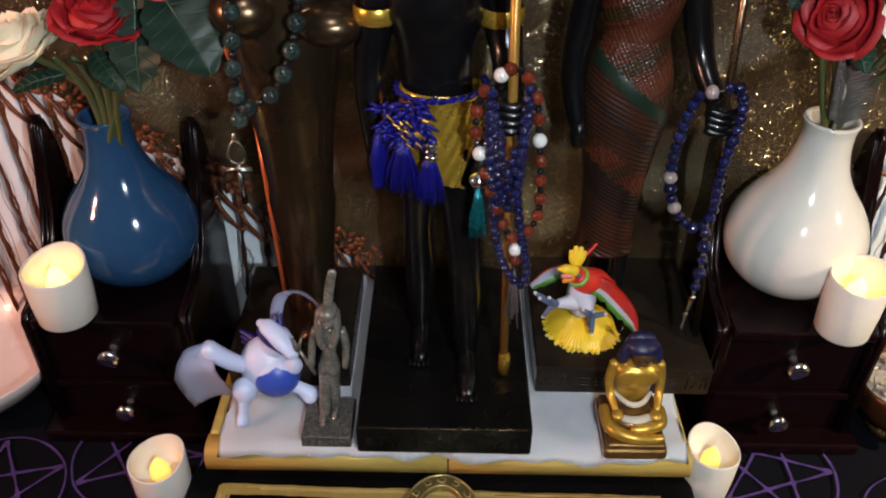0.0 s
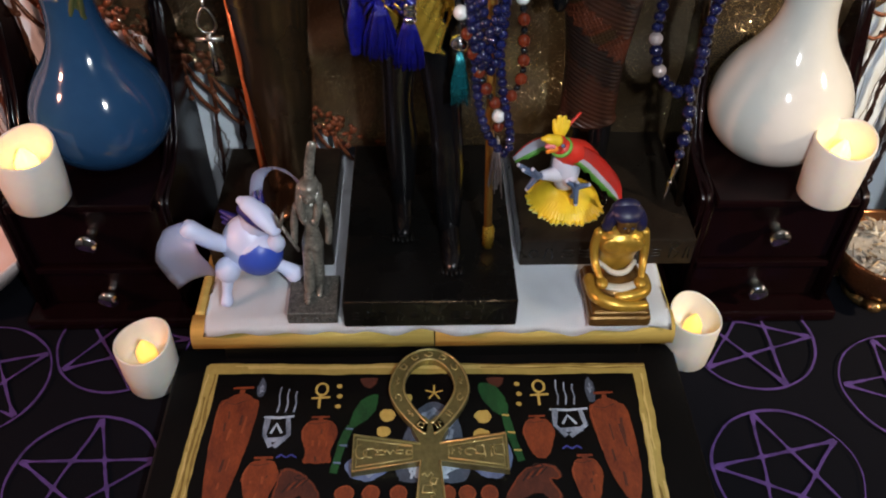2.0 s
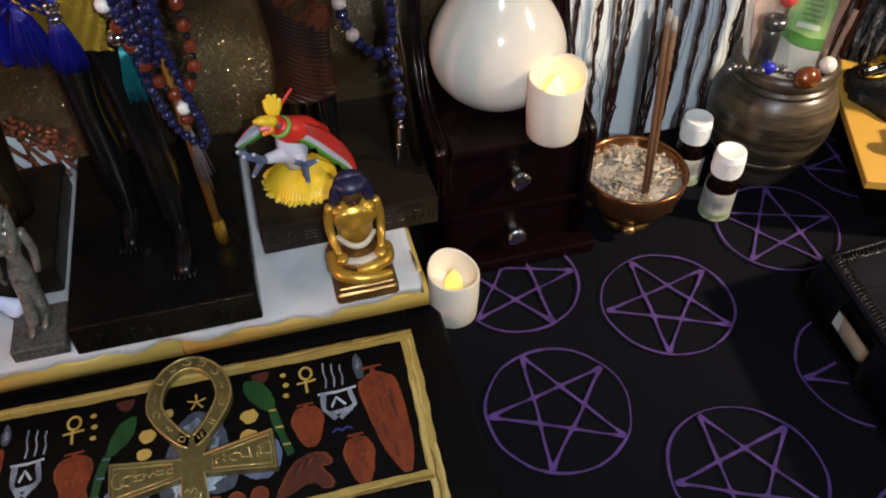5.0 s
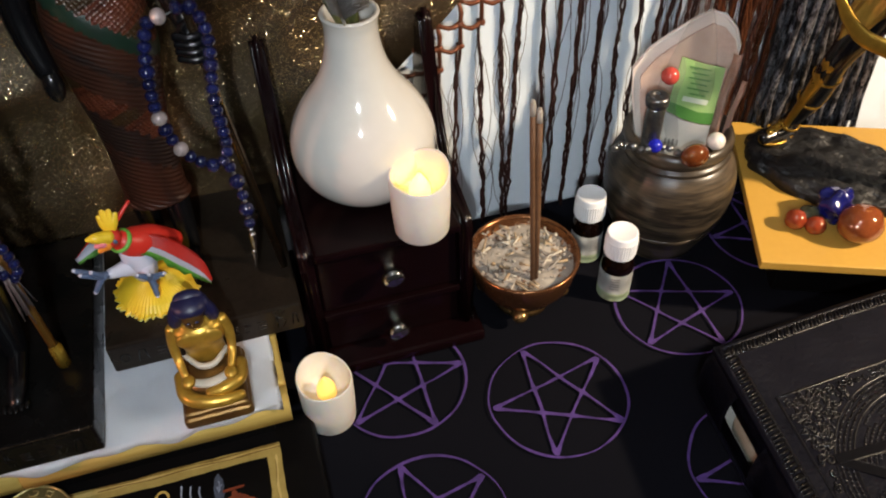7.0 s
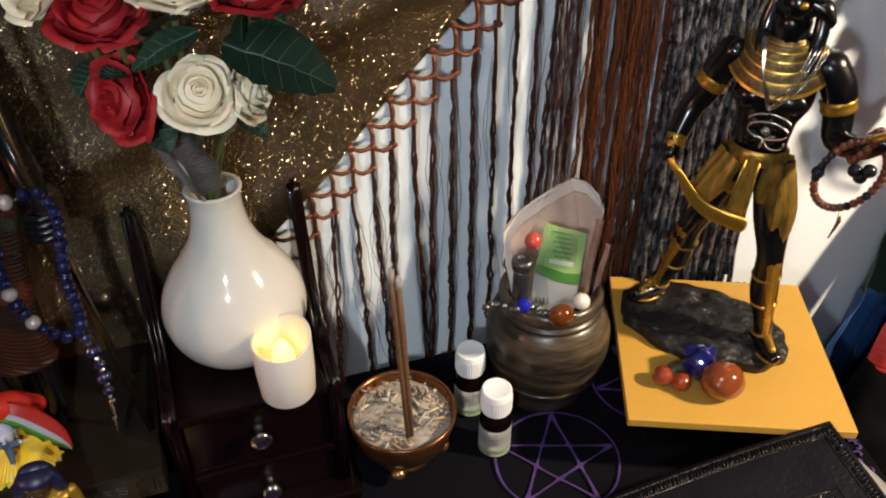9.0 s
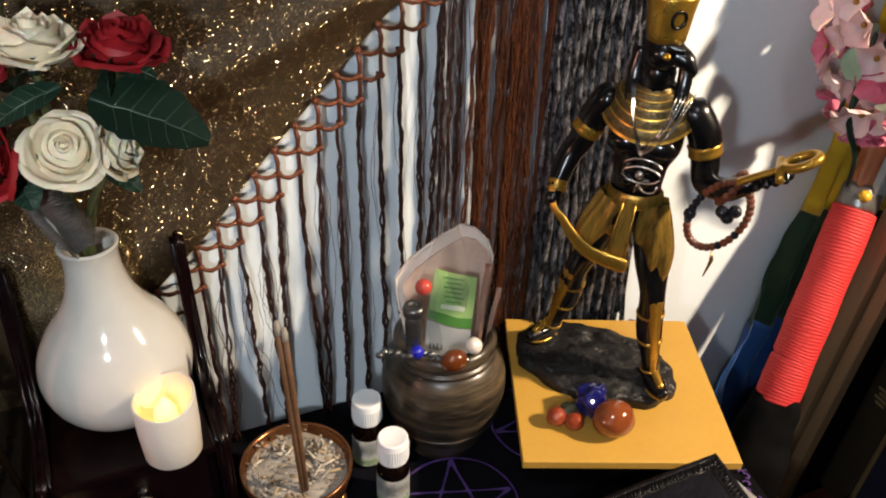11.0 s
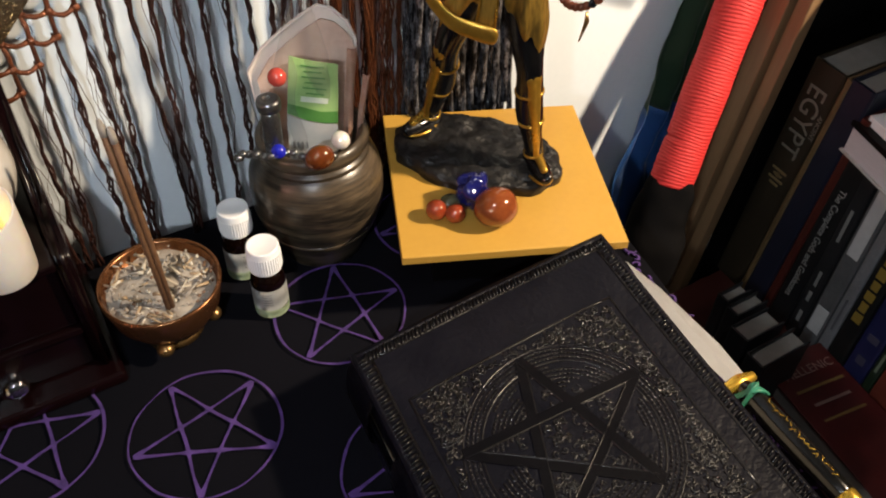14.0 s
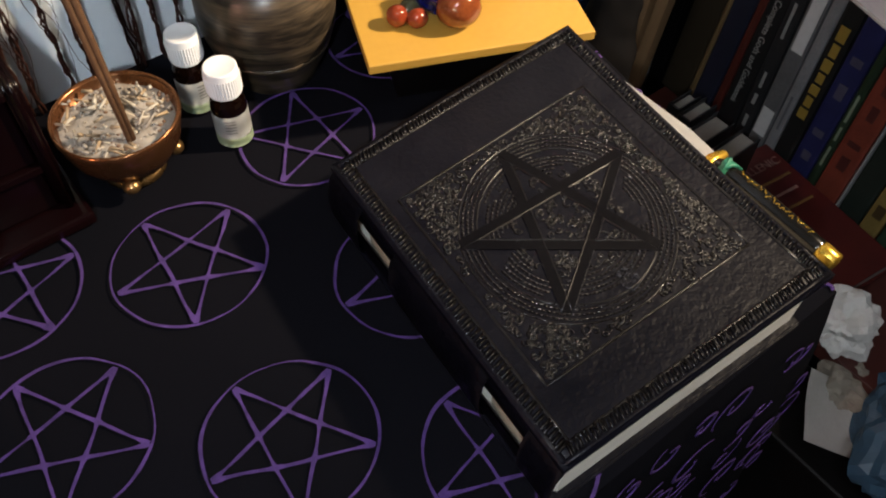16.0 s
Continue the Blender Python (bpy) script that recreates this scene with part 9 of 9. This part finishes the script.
def string_beads(par, pts, kinds, closed=False, jitter=0.0, seed=0):
    """Beads threaded along a curve; kinds(i) gives (material, radius, squash)."""
    rng = random.Random(seed)
    line_ = smooth_path(pts, closed)
    cum = [0.0]
    for a, b in zip(line_, line_[1:]):
        cum.append(cum[-1] + (b - a).length)
    pos, i = 0.0, 0
    th = Shape()
    th.tube(line_[::4], 0.0005, 0, 4)
    th.done("thread", M_INK, par)
    while True:
        m, r, sq = kinds(i)
        pos += r * sq
        if pos > cum[-1]:
            break
        k = max(j for j in range(len(cum)) if cum[j] <= pos)
        k = min(k, len(line_) - 2)
        t = (pos - cum[k]) / max(cum[k + 1] - cum[k], 1e-9)
        p = line_[k].lerp(line_[k + 1], t)
        d = (line_[k + 1] - line_[k]).normalized()
        ob = new("bead", bead_mesh(m, r, sq))
        ob.parent = par
        ob.matrix_basis = Matrix.Translation(p + Vector([rng.uniform(-1, 1) * jitter for _ in range(3)])) @ d.to_track_quat("Z", "Y").to_matrix().to_4x4()
        pos += r * sq * 1.02
        i += 1


M_LAZULI = mat("lapis_bead", (0.007, 0.010, 0.052), (0.004, 0.005, 0.026), 0.12, scale=150, bump=0, coat=0.4, vary=0.35)
M_JASPER = mat("red_jasper_bead", (0.130, 0.022, 0.008), (0.070, 0.011, 0.005), 0.12, scale=150, bump=0, coat=0.4, vary=0.15)
M_ONYX = mat("onyx_bead", (0.008, 0.008, 0.009), rough=0.12, bump=0, coat=0.4)
M_WHITEBEAD = mat("white_stone_bead", (0.66, 0.64, 0.62), (0.58, 0.55, 0.53), 0.2, bump=0, coat=0.3)
M_PINKPEARL = mat("pink_pearl", (0.46, 0.37, 0.35), (0.38, 0.31, 0.30), 0.16, 0.35, bump=0, coat=0.4, vary=0.12)
M_MOSSAGATE = mat("moss_agate_bead", (0.006, 0.014, 0.011), (0.024, 0.036, 0.035), 0.12, scale=130, bump=0, coat=0.4, vary=0.5, spread=0.25)

orange = thing("jasper_necklace", (0.037, 0.412, 0.31), "red jasper and black bead necklace looped over the statue's hand", "necklace")
o = Vector((0.037, 0.412, 0.31))
seq = [(M_JASPER, 0.0040, 1.0), (M_ONYX, 0.0022, 1.0)]
L1 = [(0.0335, 0.412, 0.334), (0.0195, 0.411, 0.318), (0.0180, 0.408, 0.295), (0.0250, 0.404, 0.271), (0.0345, 0.404, 0.242), (0.0445, 0.406, 0.226), (0.0560, 0.406, 0.242), (0.0560, 0.406, 0.271), (0.0530, 0.409, 0.300), (0.0500, 0.411, 0.320), (0.0420, 0.413, 0.333)]
string_beads(orange, [Vector(p) - o for p in L1], lambda i: (M_WHITEBEAD, 0.0042, 1.0) if i in (0, 8, 30, 42) else seq[i % 2], True)
string_beads(orange, [Vector(p) - o for p in ((0.0445, 0.406, 0.222), (0.0450, 0.406, 0.206))], lambda i: ((M_WHITEBEAD, 0.0042, 1), (M_JASPER, 0.0036, 1), (M_CHROME, 0.0048, 1))[i % 3])
M_SILVERTHREAD = mat("silver_tassel_thread", (0.42, 0.38, 0.38), (0.25, 0.22, 0.23), 0.35, 0.8, 300, 900, 0.4)
s = Shape()
rng = random.Random(6)
for k in range(26):
    a, r = rng.uniform(0, 6.28), rng.uniform(0, 0.0075)
    s.tube([(0.008, -0.006, -0.107), (0.009 + 0.6 * r * math.cos(a), -0.006 + 0.5 * r * math.sin(a), -0.125), (0.010 + r * math.cos(a), -0.006 + r * math.sin(a), -0.146 + rng.uniform(-0.006, 0.004))], 0.00045, 0, 3)
s.done("tassel", M_SILVERTHREAD, orange, "silver thread tassel")

blue = thing("lapis_necklace", (0.037, 0.412, 0.30), "long lapis bead necklace looped several times over the statue's hand", "necklace")
o = Vector((0.037, 0.412, 0.30))
for j, L2 in enumerate(([(0.026, 0.409, 0.325), (0.0245, 0.406, 0.293), (0.0285, 0.404, 0.262), (0.0315, 0.404, 0.232), (0.0385, 0.404, 0.206), (0.0500, 0.405, 0.1905), (0.0525, 0.405, 0.204), (0.0470, 0.405, 0.232), (0.0430, 0.406, 0.262), (0.0435, 0.407, 0.293), (0.0460, 0.409, 0.325)],
                        [(0.027, 0.408, 0.318), (0.0290, 0.404, 0.288), (0.0330, 0.402, 0.262), (0.0385, 0.402, 0.252), (0.0430, 0.402, 0.270), (0.0450, 0.405, 0.296), (0.0470, 0.408, 0.318)],
                        [(0.030, 0.407, 0.308), (0.0330, 0.401, 0.284), (0.0380, 0.400, 0.276), (0.0430, 0.401, 0.288), (0.0450, 0.407, 0.308)],
                        [(0.0255, 0.407, 0.310), (0.0262, 0.403, 0.280), (0.0320, 0.402, 0.256), (0.0360, 0.402, 0.262), (0.0400, 0.402, 0.290)])):
    string_beads(blue, [Vector(p) - o for p in L2], lambda i: (M_LAZULI, 0.0031, 0.95), seed=j)

loopr = thing("lapis_pearl_loop", (0.165, 0.452, 0.29), "lapis and pearl bead loop hanging from the statue's hand", "necklace")
o = Vector((0.165, 0.452, 0.29))
L3 = [(0.1625, 0.448, 0.3060), (0.1520, 0.450, 0.3020), (0.1455, 0.449, 0.2800), (0.1435, 0.447, 0.2480), (0.1510, 0.446, 0.2220), (0.1660, 0.446, 0.2080), (0.1750, 0.446, 0.2180), (0.1750, 0.447, 0.2520), (0.1800, 0.450, 0.2900), (0.1740, 0.450, 0.3080)]
string_beads(loopr, [Vector(p) - o for p in L3], lambda i: (M_PINKPEARL, 0.0046, 0.9) if i in (0, 9, 12, 33, 36) else (M_LAZULI, 0.0038 if i % 5 else 0.0044, 0.9), True)
string_beads(loopr, [Vector(p) - o for p in ((0.1735, 0.446, 0.208), (0.1770, 0.446, 0.180), (0.1765, 0.446, 0.150))], lambda i: ((M_LAZULI, 0.0036, 1), (M_CHROME, 0.0016, 1), (M_LAZULI, 0.0048, 1), (M_CHROME, 0.0016, 1))[i % 4])
s = Shape()
s.limb([(0.0118, -0.006, -0.142), (0.0105, -0.006, -0.155)], [0.0022, 0.0016], 0)
s.limb([(0.0100, -0.006, -0.157), (0.0085, -0.006, -0.172)], [0.0018, 0.0010], 0)
s.done("silver_drop", M_SILVER, loopr, "slim silver drop")

mossn = thing("moss_agate_necklace", (-0.11, 0.452, 0.33), "moss agate bead necklace with a silver ankh on the bronze statue", "necklace")
o = Vector((-0.11, 0.452, 0.33))
mk = lambda i: (M_ONYX, 0.0027, 1.0) if i % 2 else (M_MOSSAGATE, 0.0056, 1.0)
string_beads(mossn, [Vector(p) - o for p in ((-0.118, 0.448, 0.372), (-0.1215, 0.448, 0.345), (-0.1240, 0.446, 0.315), (-0.1245, 0.446, 0.290), (-0.1265, 0.447, 0.276))], mk)
string_beads(mossn, [Vector(p) - o for p in ((-0.1235, 0.446, 0.289), (-0.1120, 0.446, 0.2945), (-0.1010, 0.446, 0.303), (-0.0935, 0.445, 0.317), (-0.0875, 0.444, 0.332), (-0.0830, 0.446, 0.352), (-0.080, 0.449, 0.372))], mk)
s = Shape()
c = Vector((-0.0205, -0.004, -0.071))
s.tube([c + Vector((0.0052 * math.sin(a) * (1 - 0.35 * math.cos(a)), 0, 0.0085 * math.cos(a))) for a in [k * 0.5236 for k in range(12)]], 0.0011, 0, 6, closed=True)
s.tube([c + Vector((-0.0085, 0, -0.0125)), c + Vector((0.0085, 0, -0.0125))], [0.0022, 0.0022], 0, 6)
s.tube([c + Vector((0, 0, -0.009)), c + Vector((0.0005, 0, -0.038))], [0.0017, 0.0024], 0, 6)
s.tube([c + Vector((0, 0, 0.009)), c + Vector((0, 0, 0.014))], 0.0014, 0, 6)
s.done("ankh_charm", M_SILVER, mossn, "small silver ankh charm")

# ---- blue tasselled sash on the black statue ----
M_BLUETHREAD = mat("royal_blue_thread", (0.010, 0.010, 0.26), (0.003, 0.003, 0.07), 0.30, 0.25, 300, 1200, 0.6)
M_TEAL = mat("teal_metallic_thread", (0.02, 0.26, 0.30), (0.01, 0.14, 0.18), 0.25, 0.7, 300, 900, 0.4)
sash = thing("tasselled_sash", (-0.012, 0.437, 0.29), "royal blue sash with gold flecks and tassels at the waist", "sash")
s = Shape()
rng = random.Random(15)
for ph in (0.0, math.pi):
    cord = []
    for k in range(61):
        a, w = radians(165 + 215 * k / 60), 0.0011
        cord.append((0.009 + (0.0272 + w * math.cos(k * 0.9 + ph)) * math.cos(a), 0.019 + (0.0226 + w * math.cos(k * 0.9 + ph)) * math.sin(a), 0.0140 + 0.002 * math.cos(a) + w * math.sin(k * 0.9 + ph)))
    s.tube(cord, 0.0011, 0, 6)
for k in range(130):
    a = Vector((rng.uniform(-0.026, 0.003), rng.uniform(-0.010, -0.004), rng.uniform(-0.012, 0.014)))
    b = a + Vector((rng.uniform(-0.009, 0.007), rng.uniform(-0.002, 0.002), rng.uniform(-0.012, 0.003)))
    s.limb([a, (a + b) / 2 + Vector((0, -0.003, 0.002)), b], [0.0009, 0.0012, 0.0008], 0, 6, 3)
tagged(s.done("knotted_cord", M_BLUETHREAD, sash), kind="stuff")
s = Shape()
for k in range(14):
    a = Vector((rng.uniform(-0.022, 0.0), -0.0125, rng.uniform(-0.010, 0.010)))
    s.tube([a, a + Vector((0.004, -0.0006, -0.004))], 0.0007, 0, 4)
s.done("gold_thread", M_GOLD, sash, "gold thread flecks")


def tassel(c, ln, spread, m, name, n=46, seed=1):
    s = Shape()
    r2 = random.Random(seed)
    for k in range(n):
        a, q = r2.uniform(0, 6.28), spread * math.sqrt(r2.random())
        x, y = math.cos(a), math.sin(a)
        pts = [c + Vector((0.0012 * x, 0.0012 * y, 0)), c + Vector((0.5 * q * x, 0.4 * q * y, -ln * 0.3)), c + Vector((0.9 * q * x, 0.6 * q * y, -ln * 0.65)), c + Vector((q * x + r2.uniform(-0.001, 0.001), 0.7 * q * y, -ln * r2.uniform(0.9, 1.04)))]
        s.tube(pts, 0.00045, 0, 4)
    return s.done(name, m, sash, "loose thread tassel")


tassel(Vector((0.0035, -0.013, -0.014)), 0.034, 0.0095, M_BLUETHREAD, "tassel", 150, 1)
tassel(Vector((-0.0130, -0.010, -0.006)), 0.036, 0.0110, M_BLUETHREAD, "tassel", 130, 2)
s = Shape()
s.limb([(-0.026, -0.004, -0.004), (-0.027, -0.006, -0.022), (-0.028, -0.005, -0.042)], [0.004, 0.0070, 0.0050], 0, flat=0.5)
s.done("folded_ribbon", M_BLUETHREAD, sash, "folded blue ribbon end")
tassel(Vector((0.033, -0.022, -0.032)), 0.036, 0.0062, M_TEAL, "teal_tassel", 70, 3)
s = Shape()
s.ball((0.0325, -0.022, -0.028), (0.0056, 0.0056, 0.0052), 0, 14, 10)
for k in range(3):
    s.lathe([(0.0035, -0.0016), (0.0044, 0), (0.0035, 0.0016)], (0.0042, -0.0135, -0.0175 + 0.0042 * k), 0, 14)
s.done("tassel_cap", M_CHROME, sash, "ridged silver tassel caps")

# ---- roses and leaves in the vases ----
M_ROSERED = mat("red_silk_rose", (0.40, 0.010, 0.016), (0.20, 0.004, 0.008), 0.6, scale=60, fine=400, bump=0.25, vary=0.15, sss=0.12)
M_ROSEWHITE = mat("cream_silk_rose", (0.84, 0.76, 0.59), (0.72, 0.62, 0.43), 0.6, scale=40, fine=400, bump=0.2, vary=0.08, sss=0.25)
M_VEIN = mat("leaf_vein", (0.040, 0.075, 0.048), (0.025, 0.050, 0.032), 0.45, scale=60, bump=0.1)
M_STEM = mat("plastic_stem", (0.05, 0.075, 0.025), (0.10, 0.09, 0.03), 0.45, scale=60, bump=0.2)


def rose(par, place, r, m, axis=(0, -0.5, 1), seed=0):
    """A rolled heart inside whorls of cupped petals with curled rims, over a calyx."""
    rng = random.Random(seed)
    s = Shape()
    s.grid(lambda u, v: Vector(((0.05 + 0.20 * u) * (0.75 + 0.35 * v) * r * math.cos(u * 15), (0.05 + 0.20 * u) * (0.75 + 0.35 * v) * r * math.sin(u * 15), r * (-0.1 + (0.72 - 0.10 * u) * v + 0.03 * math.sin(u * 23)))), 60, 4)
    s.ball((0, 0, -0.02 * r), (0.66 * r, 0.66 * r, 0.44 * r), 0, 18, 12)
    for ring_, (n, rad, hgt, flare) in enumerate(((3, 0.36, 0.60, 0.10), (4, 0.54, 0.56, 0.24), (5, 0.74, 0.44, 0.42), (6, 0.92, 0.24, 0.52))):
        for k in range(n):
            mid = 2 * math.pi * k / n + ring_ * 0.9 + rng.uniform(-0.2, 0.2)
            half = math.pi / n * rng.uniform(1.35, 1.7)
            rd, hh, fl = rad * rng.uniform(0.93, 1.07), hgt * rng.uniform(0.85, 1.1), flare * rng.uniform(0.7, 1.3)
            ph = rng.uniform(0, 6)

            def fn(u, v):
                q = 2 * u - 1
                curl_ = max(0.0, (v - 0.62) / 0.38)
                rr = rd * (math.sin(min(v / 0.62, 1) * 1.5708) ** 0.75) * (1 + 0.10 * q * (-1) ** k) + fl * 0.42 * curl_ ** 1.5 * (1 - 0.4 * q * q)
                edge = 1 - 0.30 * q * q + 0.10 * max(0, 1 - 6 * abs(q)) * v
                zz = -0.42 + (hh + 0.42) * v * edge - fl * 0.34 * curl_ ** 2 + 0.022 * math.sin(7 * q + ph) * v
                t = mid + q * half * (0.55 + 0.45 * math.sin(math.pi * min(1, 0.25 + 0.5 * v)))
                return Vector((rr * r * math.cos(t), rr * r * math.sin(t), zz * r))
            s.grid(fn, 8, 8)
    turn = Vector(axis).normalized().to_track_quat("Z", "Y").to_matrix().to_4x4()
    ob = s.done("rose", m, par, "", Matrix.Translation(place) @ turn)
    s = Shape()
    for k in range(5):
        fn2 = petal_fn(r * 0.30, r * 0.85, 0.2, 0.6)
        mt = T(0, 0, -r * 0.42, 30, 0, 72 * k + 20)
        s.grid(lambda u, v: mt @ fn2(u, v), 3, 5)
    s.lathe([(0, -0.7 * r), (0.10 * r, -0.66 * r), (0.2 * r, -0.45 * r), (0, -0.3 * r)], seg=10)
    s.done("calyx", M_LEAF, ob)
    return ob


def leaf(par, base, tip, w, up=(0, -0.4, 1), m=None, seed=0):
    """A broad veined leaf, folded a little along its midrib."""
    base, tip = Vector(base), Vector(tip)
    d = tip - base
    side = d.cross(Vector(up)).normalized()
    nrm = side.cross(d).normalized()
    s = Shape()

    def fn(u, v):
        half = w * (math.sin(math.pi * min(0.985, 0.04 + 0.93 * v ** 0.85)) ** 0.75) * (1 + 0.05 * math.sin(v * 40))
        q = (u - 0.5) * 2
        return base + d * v + side * (q * half) + nrm * (0.10 * d.length * math.sin(math.pi * v) - 0.20 * half * (1 - abs(q)) + 0.025 * w * math.sin(8 * v * math.pi + 3 * abs(q)))
    s.grid(fn, 12, 18)
    ob = s.done("leaf", m or M_LEAF, par)
    s = Shape()
    s.tube([fn(0.5, k / 12) + nrm * 0.0004 for k in range(13)], [0.0009 - 0.0006 * k / 12 for k in range(13)], 0, 5)
    for k in range(1, 6):
        for e in (0.06, 0.94):
            s.tube([fn(0.5 + (e - 0.5) * j / 4, min(1.0, 0.14 * k + 0.05 + 0.10 * j / 4)) + nrm * 0.0003 for j in range(5)], [0.0005, 0.0004, 0.0004, 0.0003, 0.0002], 0, 4)
    s.done("vein_relief", M_VEIN, ob, "paler leaf veins")
    return ob


def stem(par, pts):
    s = Shape()
    s.limb(pts, [0.0022] * len(pts), 0, 8)
    s.done("stem", M_STEM, par)


bq = thing("rose_bouquet", (0.2615, 0.497, 0.265), "red and cream silk roses with dark leaves in white vase", "bouquet")
o = Vector((0.2615, 0.497, 0.265))
for k, (p, r, m, ax) in enumerate((((0.2680, 0.452, 0.350), 0.0195, M_ROSEWHITE, (0.05, -0.85, 0.75)), ((0.2284, 0.466, 0.3468), 0.0225, M_ROSERED, (-0.7, -0.6, 0.3)), ((0.2287, 0.462, 0.396), 0.0240, M_ROSERED, (-0.1, -0.3, 1)),
                                   ((0.2643, 0.464, 0.404), 0.0240, M_ROSEWHITE, (0.1, 0.0, 1)), ((0.3065, 0.468, 0.397), 0.0230, M_ROSERED, (0.1, -0.2, 1)), ((0.2040, 0.480, 0.412), 0.0240, M_ROSEWHITE, (-0.7, -0.3, 0.8)),
                                   ((0.2945, 0.458, 0.343), 0.0165, M_ROSEWHITE, (0.9, -0.5, 0.3)), ((0.250, 0.505, 0.430), 0.0230, M_ROSERED, (0, 0.1, 1)))):
    P = Vector(p) - o
    rose(bq, P, r, m, ax, k)
    stem(bq, [(0.004 + 0.003 * math.cos(k), 0.009 + 0.003 * math.sin(k), -0.03), (P.x * 0.26, P.y * 0.18 + 0.002, 0.02), tuple(P * 0.9)])
for k, (b, t, w) in enumerate((((0.286, 0.462, 0.373), (0.342, 0.445, 0.346), 0.0240), ((0.274, 0.458, 0.383), (0.2380, 0.452, 0.368), 0.0095), ((0.296, 0.462, 0.372), (0.300, 0.448, 0.398), 0.008), ((0.236, 0.470, 0.360), (0.222, 0.452, 0.366), 0.008),
                               ((0.240, 0.470, 0.335), (0.247, 0.452, 0.318), 0.010), ((0.286, 0.462, 0.335), (0.302, 0.452, 0.318), 0.008), ((0.250, 0.480, 0.375), (0.258, 0.458, 0.392), 0.009), ((0.300, 0.480, 0.385), (0.322, 0.470, 0.376), 0.009), ((0.22, 0.49, 0.36), (0.205, 0.480, 0.345), 0.010))):
    leaf(bq, Vector(b) - o, Vector(t) - o, w, seed=k)
M_FEATHER = mat("grey_feather", (0.055, 0.048, 0.044), (0.15, 0.135, 0.125), 0.7, scale=60, fine=600, bump=0.4, stretch=(1, 1, 3))
fth = thing("grey_feather", (0.258, 0.486, 0.262), "soft grey feather standing in the white vase", "feather")
s = Shape()
a, b = Vector((0.006, 0.012, -0.022)), Vector((-0.028, -0.024, 0.086))
s.tube([a, a.lerp(b, 0.5) + Vector((0.004, -0.004, 0)), b], [0.0012, 0.0009, 0.0004], 0, 6)
s.done("quill", M_LABEL, fth)
s = Shape()
for k in range(170):
    t = 0.22 + 0.78 * k / 169
    p = a.lerp(b, t) + Vector((0.004, -0.004, 0)) * math.sin(math.pi * t)
    for sg in (-1, 1):
        w = 0.018 * math.sin(math.pi * min(1, 0.15 + 0.8 * t)) * (1 if sg > 0 else 0.55)
        q = p + Vector((sg * w, -0.003, 0.007)) + Vector((0, 0.001 * math.sin(k), 0))
        s.tube([p, (p + q) / 2 + Vector((0, -0.001, 0.0015)), q], [0.0004, 0.00038, 0.00012], 0, 3)
tagged(s.done("vane", M_FEATHER, fth), kind="stuff")

bl = thing("rose_bouquet", (-0.229, 0.497, 0.265), "cream and red silk roses with broad leaves in blue vase", "bouquet")
o = Vector((-0.229, 0.497, 0.265))
for k, (p, r, m, ax) in enumerate((((-0.258, 0.462, 0.322), 0.027, M_ROSEWHITE, (-0.3, -0.3, 1)), ((-0.206, 0.468, 0.338), 0.025, M_ROSERED, (0.1, -0.25, 1)), ((-0.170, 0.470, 0.366), 0.018, M_ROSERED, (0.5, -0.6, 0.8)))):
    P = Vector(p) - o
    rose(bl, P, r, m, ax, 20 + k)
    stem(bl, [(0.005 * math.cos(k * 2), 0.005 * math.sin(k * 2), -0.03), (P.x * 0.3, P.y * 0.25, 0.02), tuple(P * 0.9)])
for k, (b, t, w) in enumerate((((-0.182, 0.470, 0.352), (-0.184, 0.452, 0.298), 0.017), ((-0.166, 0.468, 0.356), (-0.138, 0.448, 0.312), 0.023), ((-0.215, 0.470, 0.315), (-0.196, 0.455, 0.296), 0.009), ((-0.236, 0.470, 0.300), (-0.262, 0.452, 0.296), 0.008), ((-0.225, 0.480, 0.300), (-0.228, 0.462, 0.312), 0.008))):
    leaf(bl, Vector(b) - o, Vector(t) - o, w, seed=k)
for k in range(4):
    stem(bl, [(0.003 * k - 0.005, 0, -0.03), (-0.004 + 0.006 * k, -0.01, 0.015), (-0.012 + 0.012 * k, -0.025, 0.045)])

# ---- pale dish at the far end of the altar ----
M_DISH = mat("pale_pink_ceramic", (0.66, 0.55, 0.52), (0.60, 0.49, 0.46), 0.25, scale=20, bump=0.03, coat=0.3)
d = Shape()
d.lathe([(0, 0), (0.040, 0), (0.042, 0.003), (0.062, 0.016), (0.076, 0.034), (0.080, 0.044), (0.0785, 0.0455), (0.073, 0.038), (0.058, 0.020), (0.036, 0.008), (0, 0.007)], seg=48)
tagged(d.done("ceramic_dish", M_DISH, None, "", (-0.395, 0.490, 0)), "pale pink ceramic dish on the altar", "dish")
# orange glowing salt-coloured rod behind the beads
M_COPPERROD = mat("copper_rod", (0.80, 0.24, 0.09), (0.62, 0.16, 0.05), 0.3, 0.3, 60, 300, 0.1)
c = Shape()
c.tube([(-0.152, 0.505, 0.345), (-0.128, 0.500, 0.262)], [0.0055, 0.0035], 0, 10)
c.tube([(-0.128, 0.500, 0.262), (-0.1235, 0.499, 0.1)], [0.0035, 0.0030], 0, 10)
tagged(c.done("copper_rod", M_COPPERROD), "polished copper rod leaning behind the bronze statue", "rod")
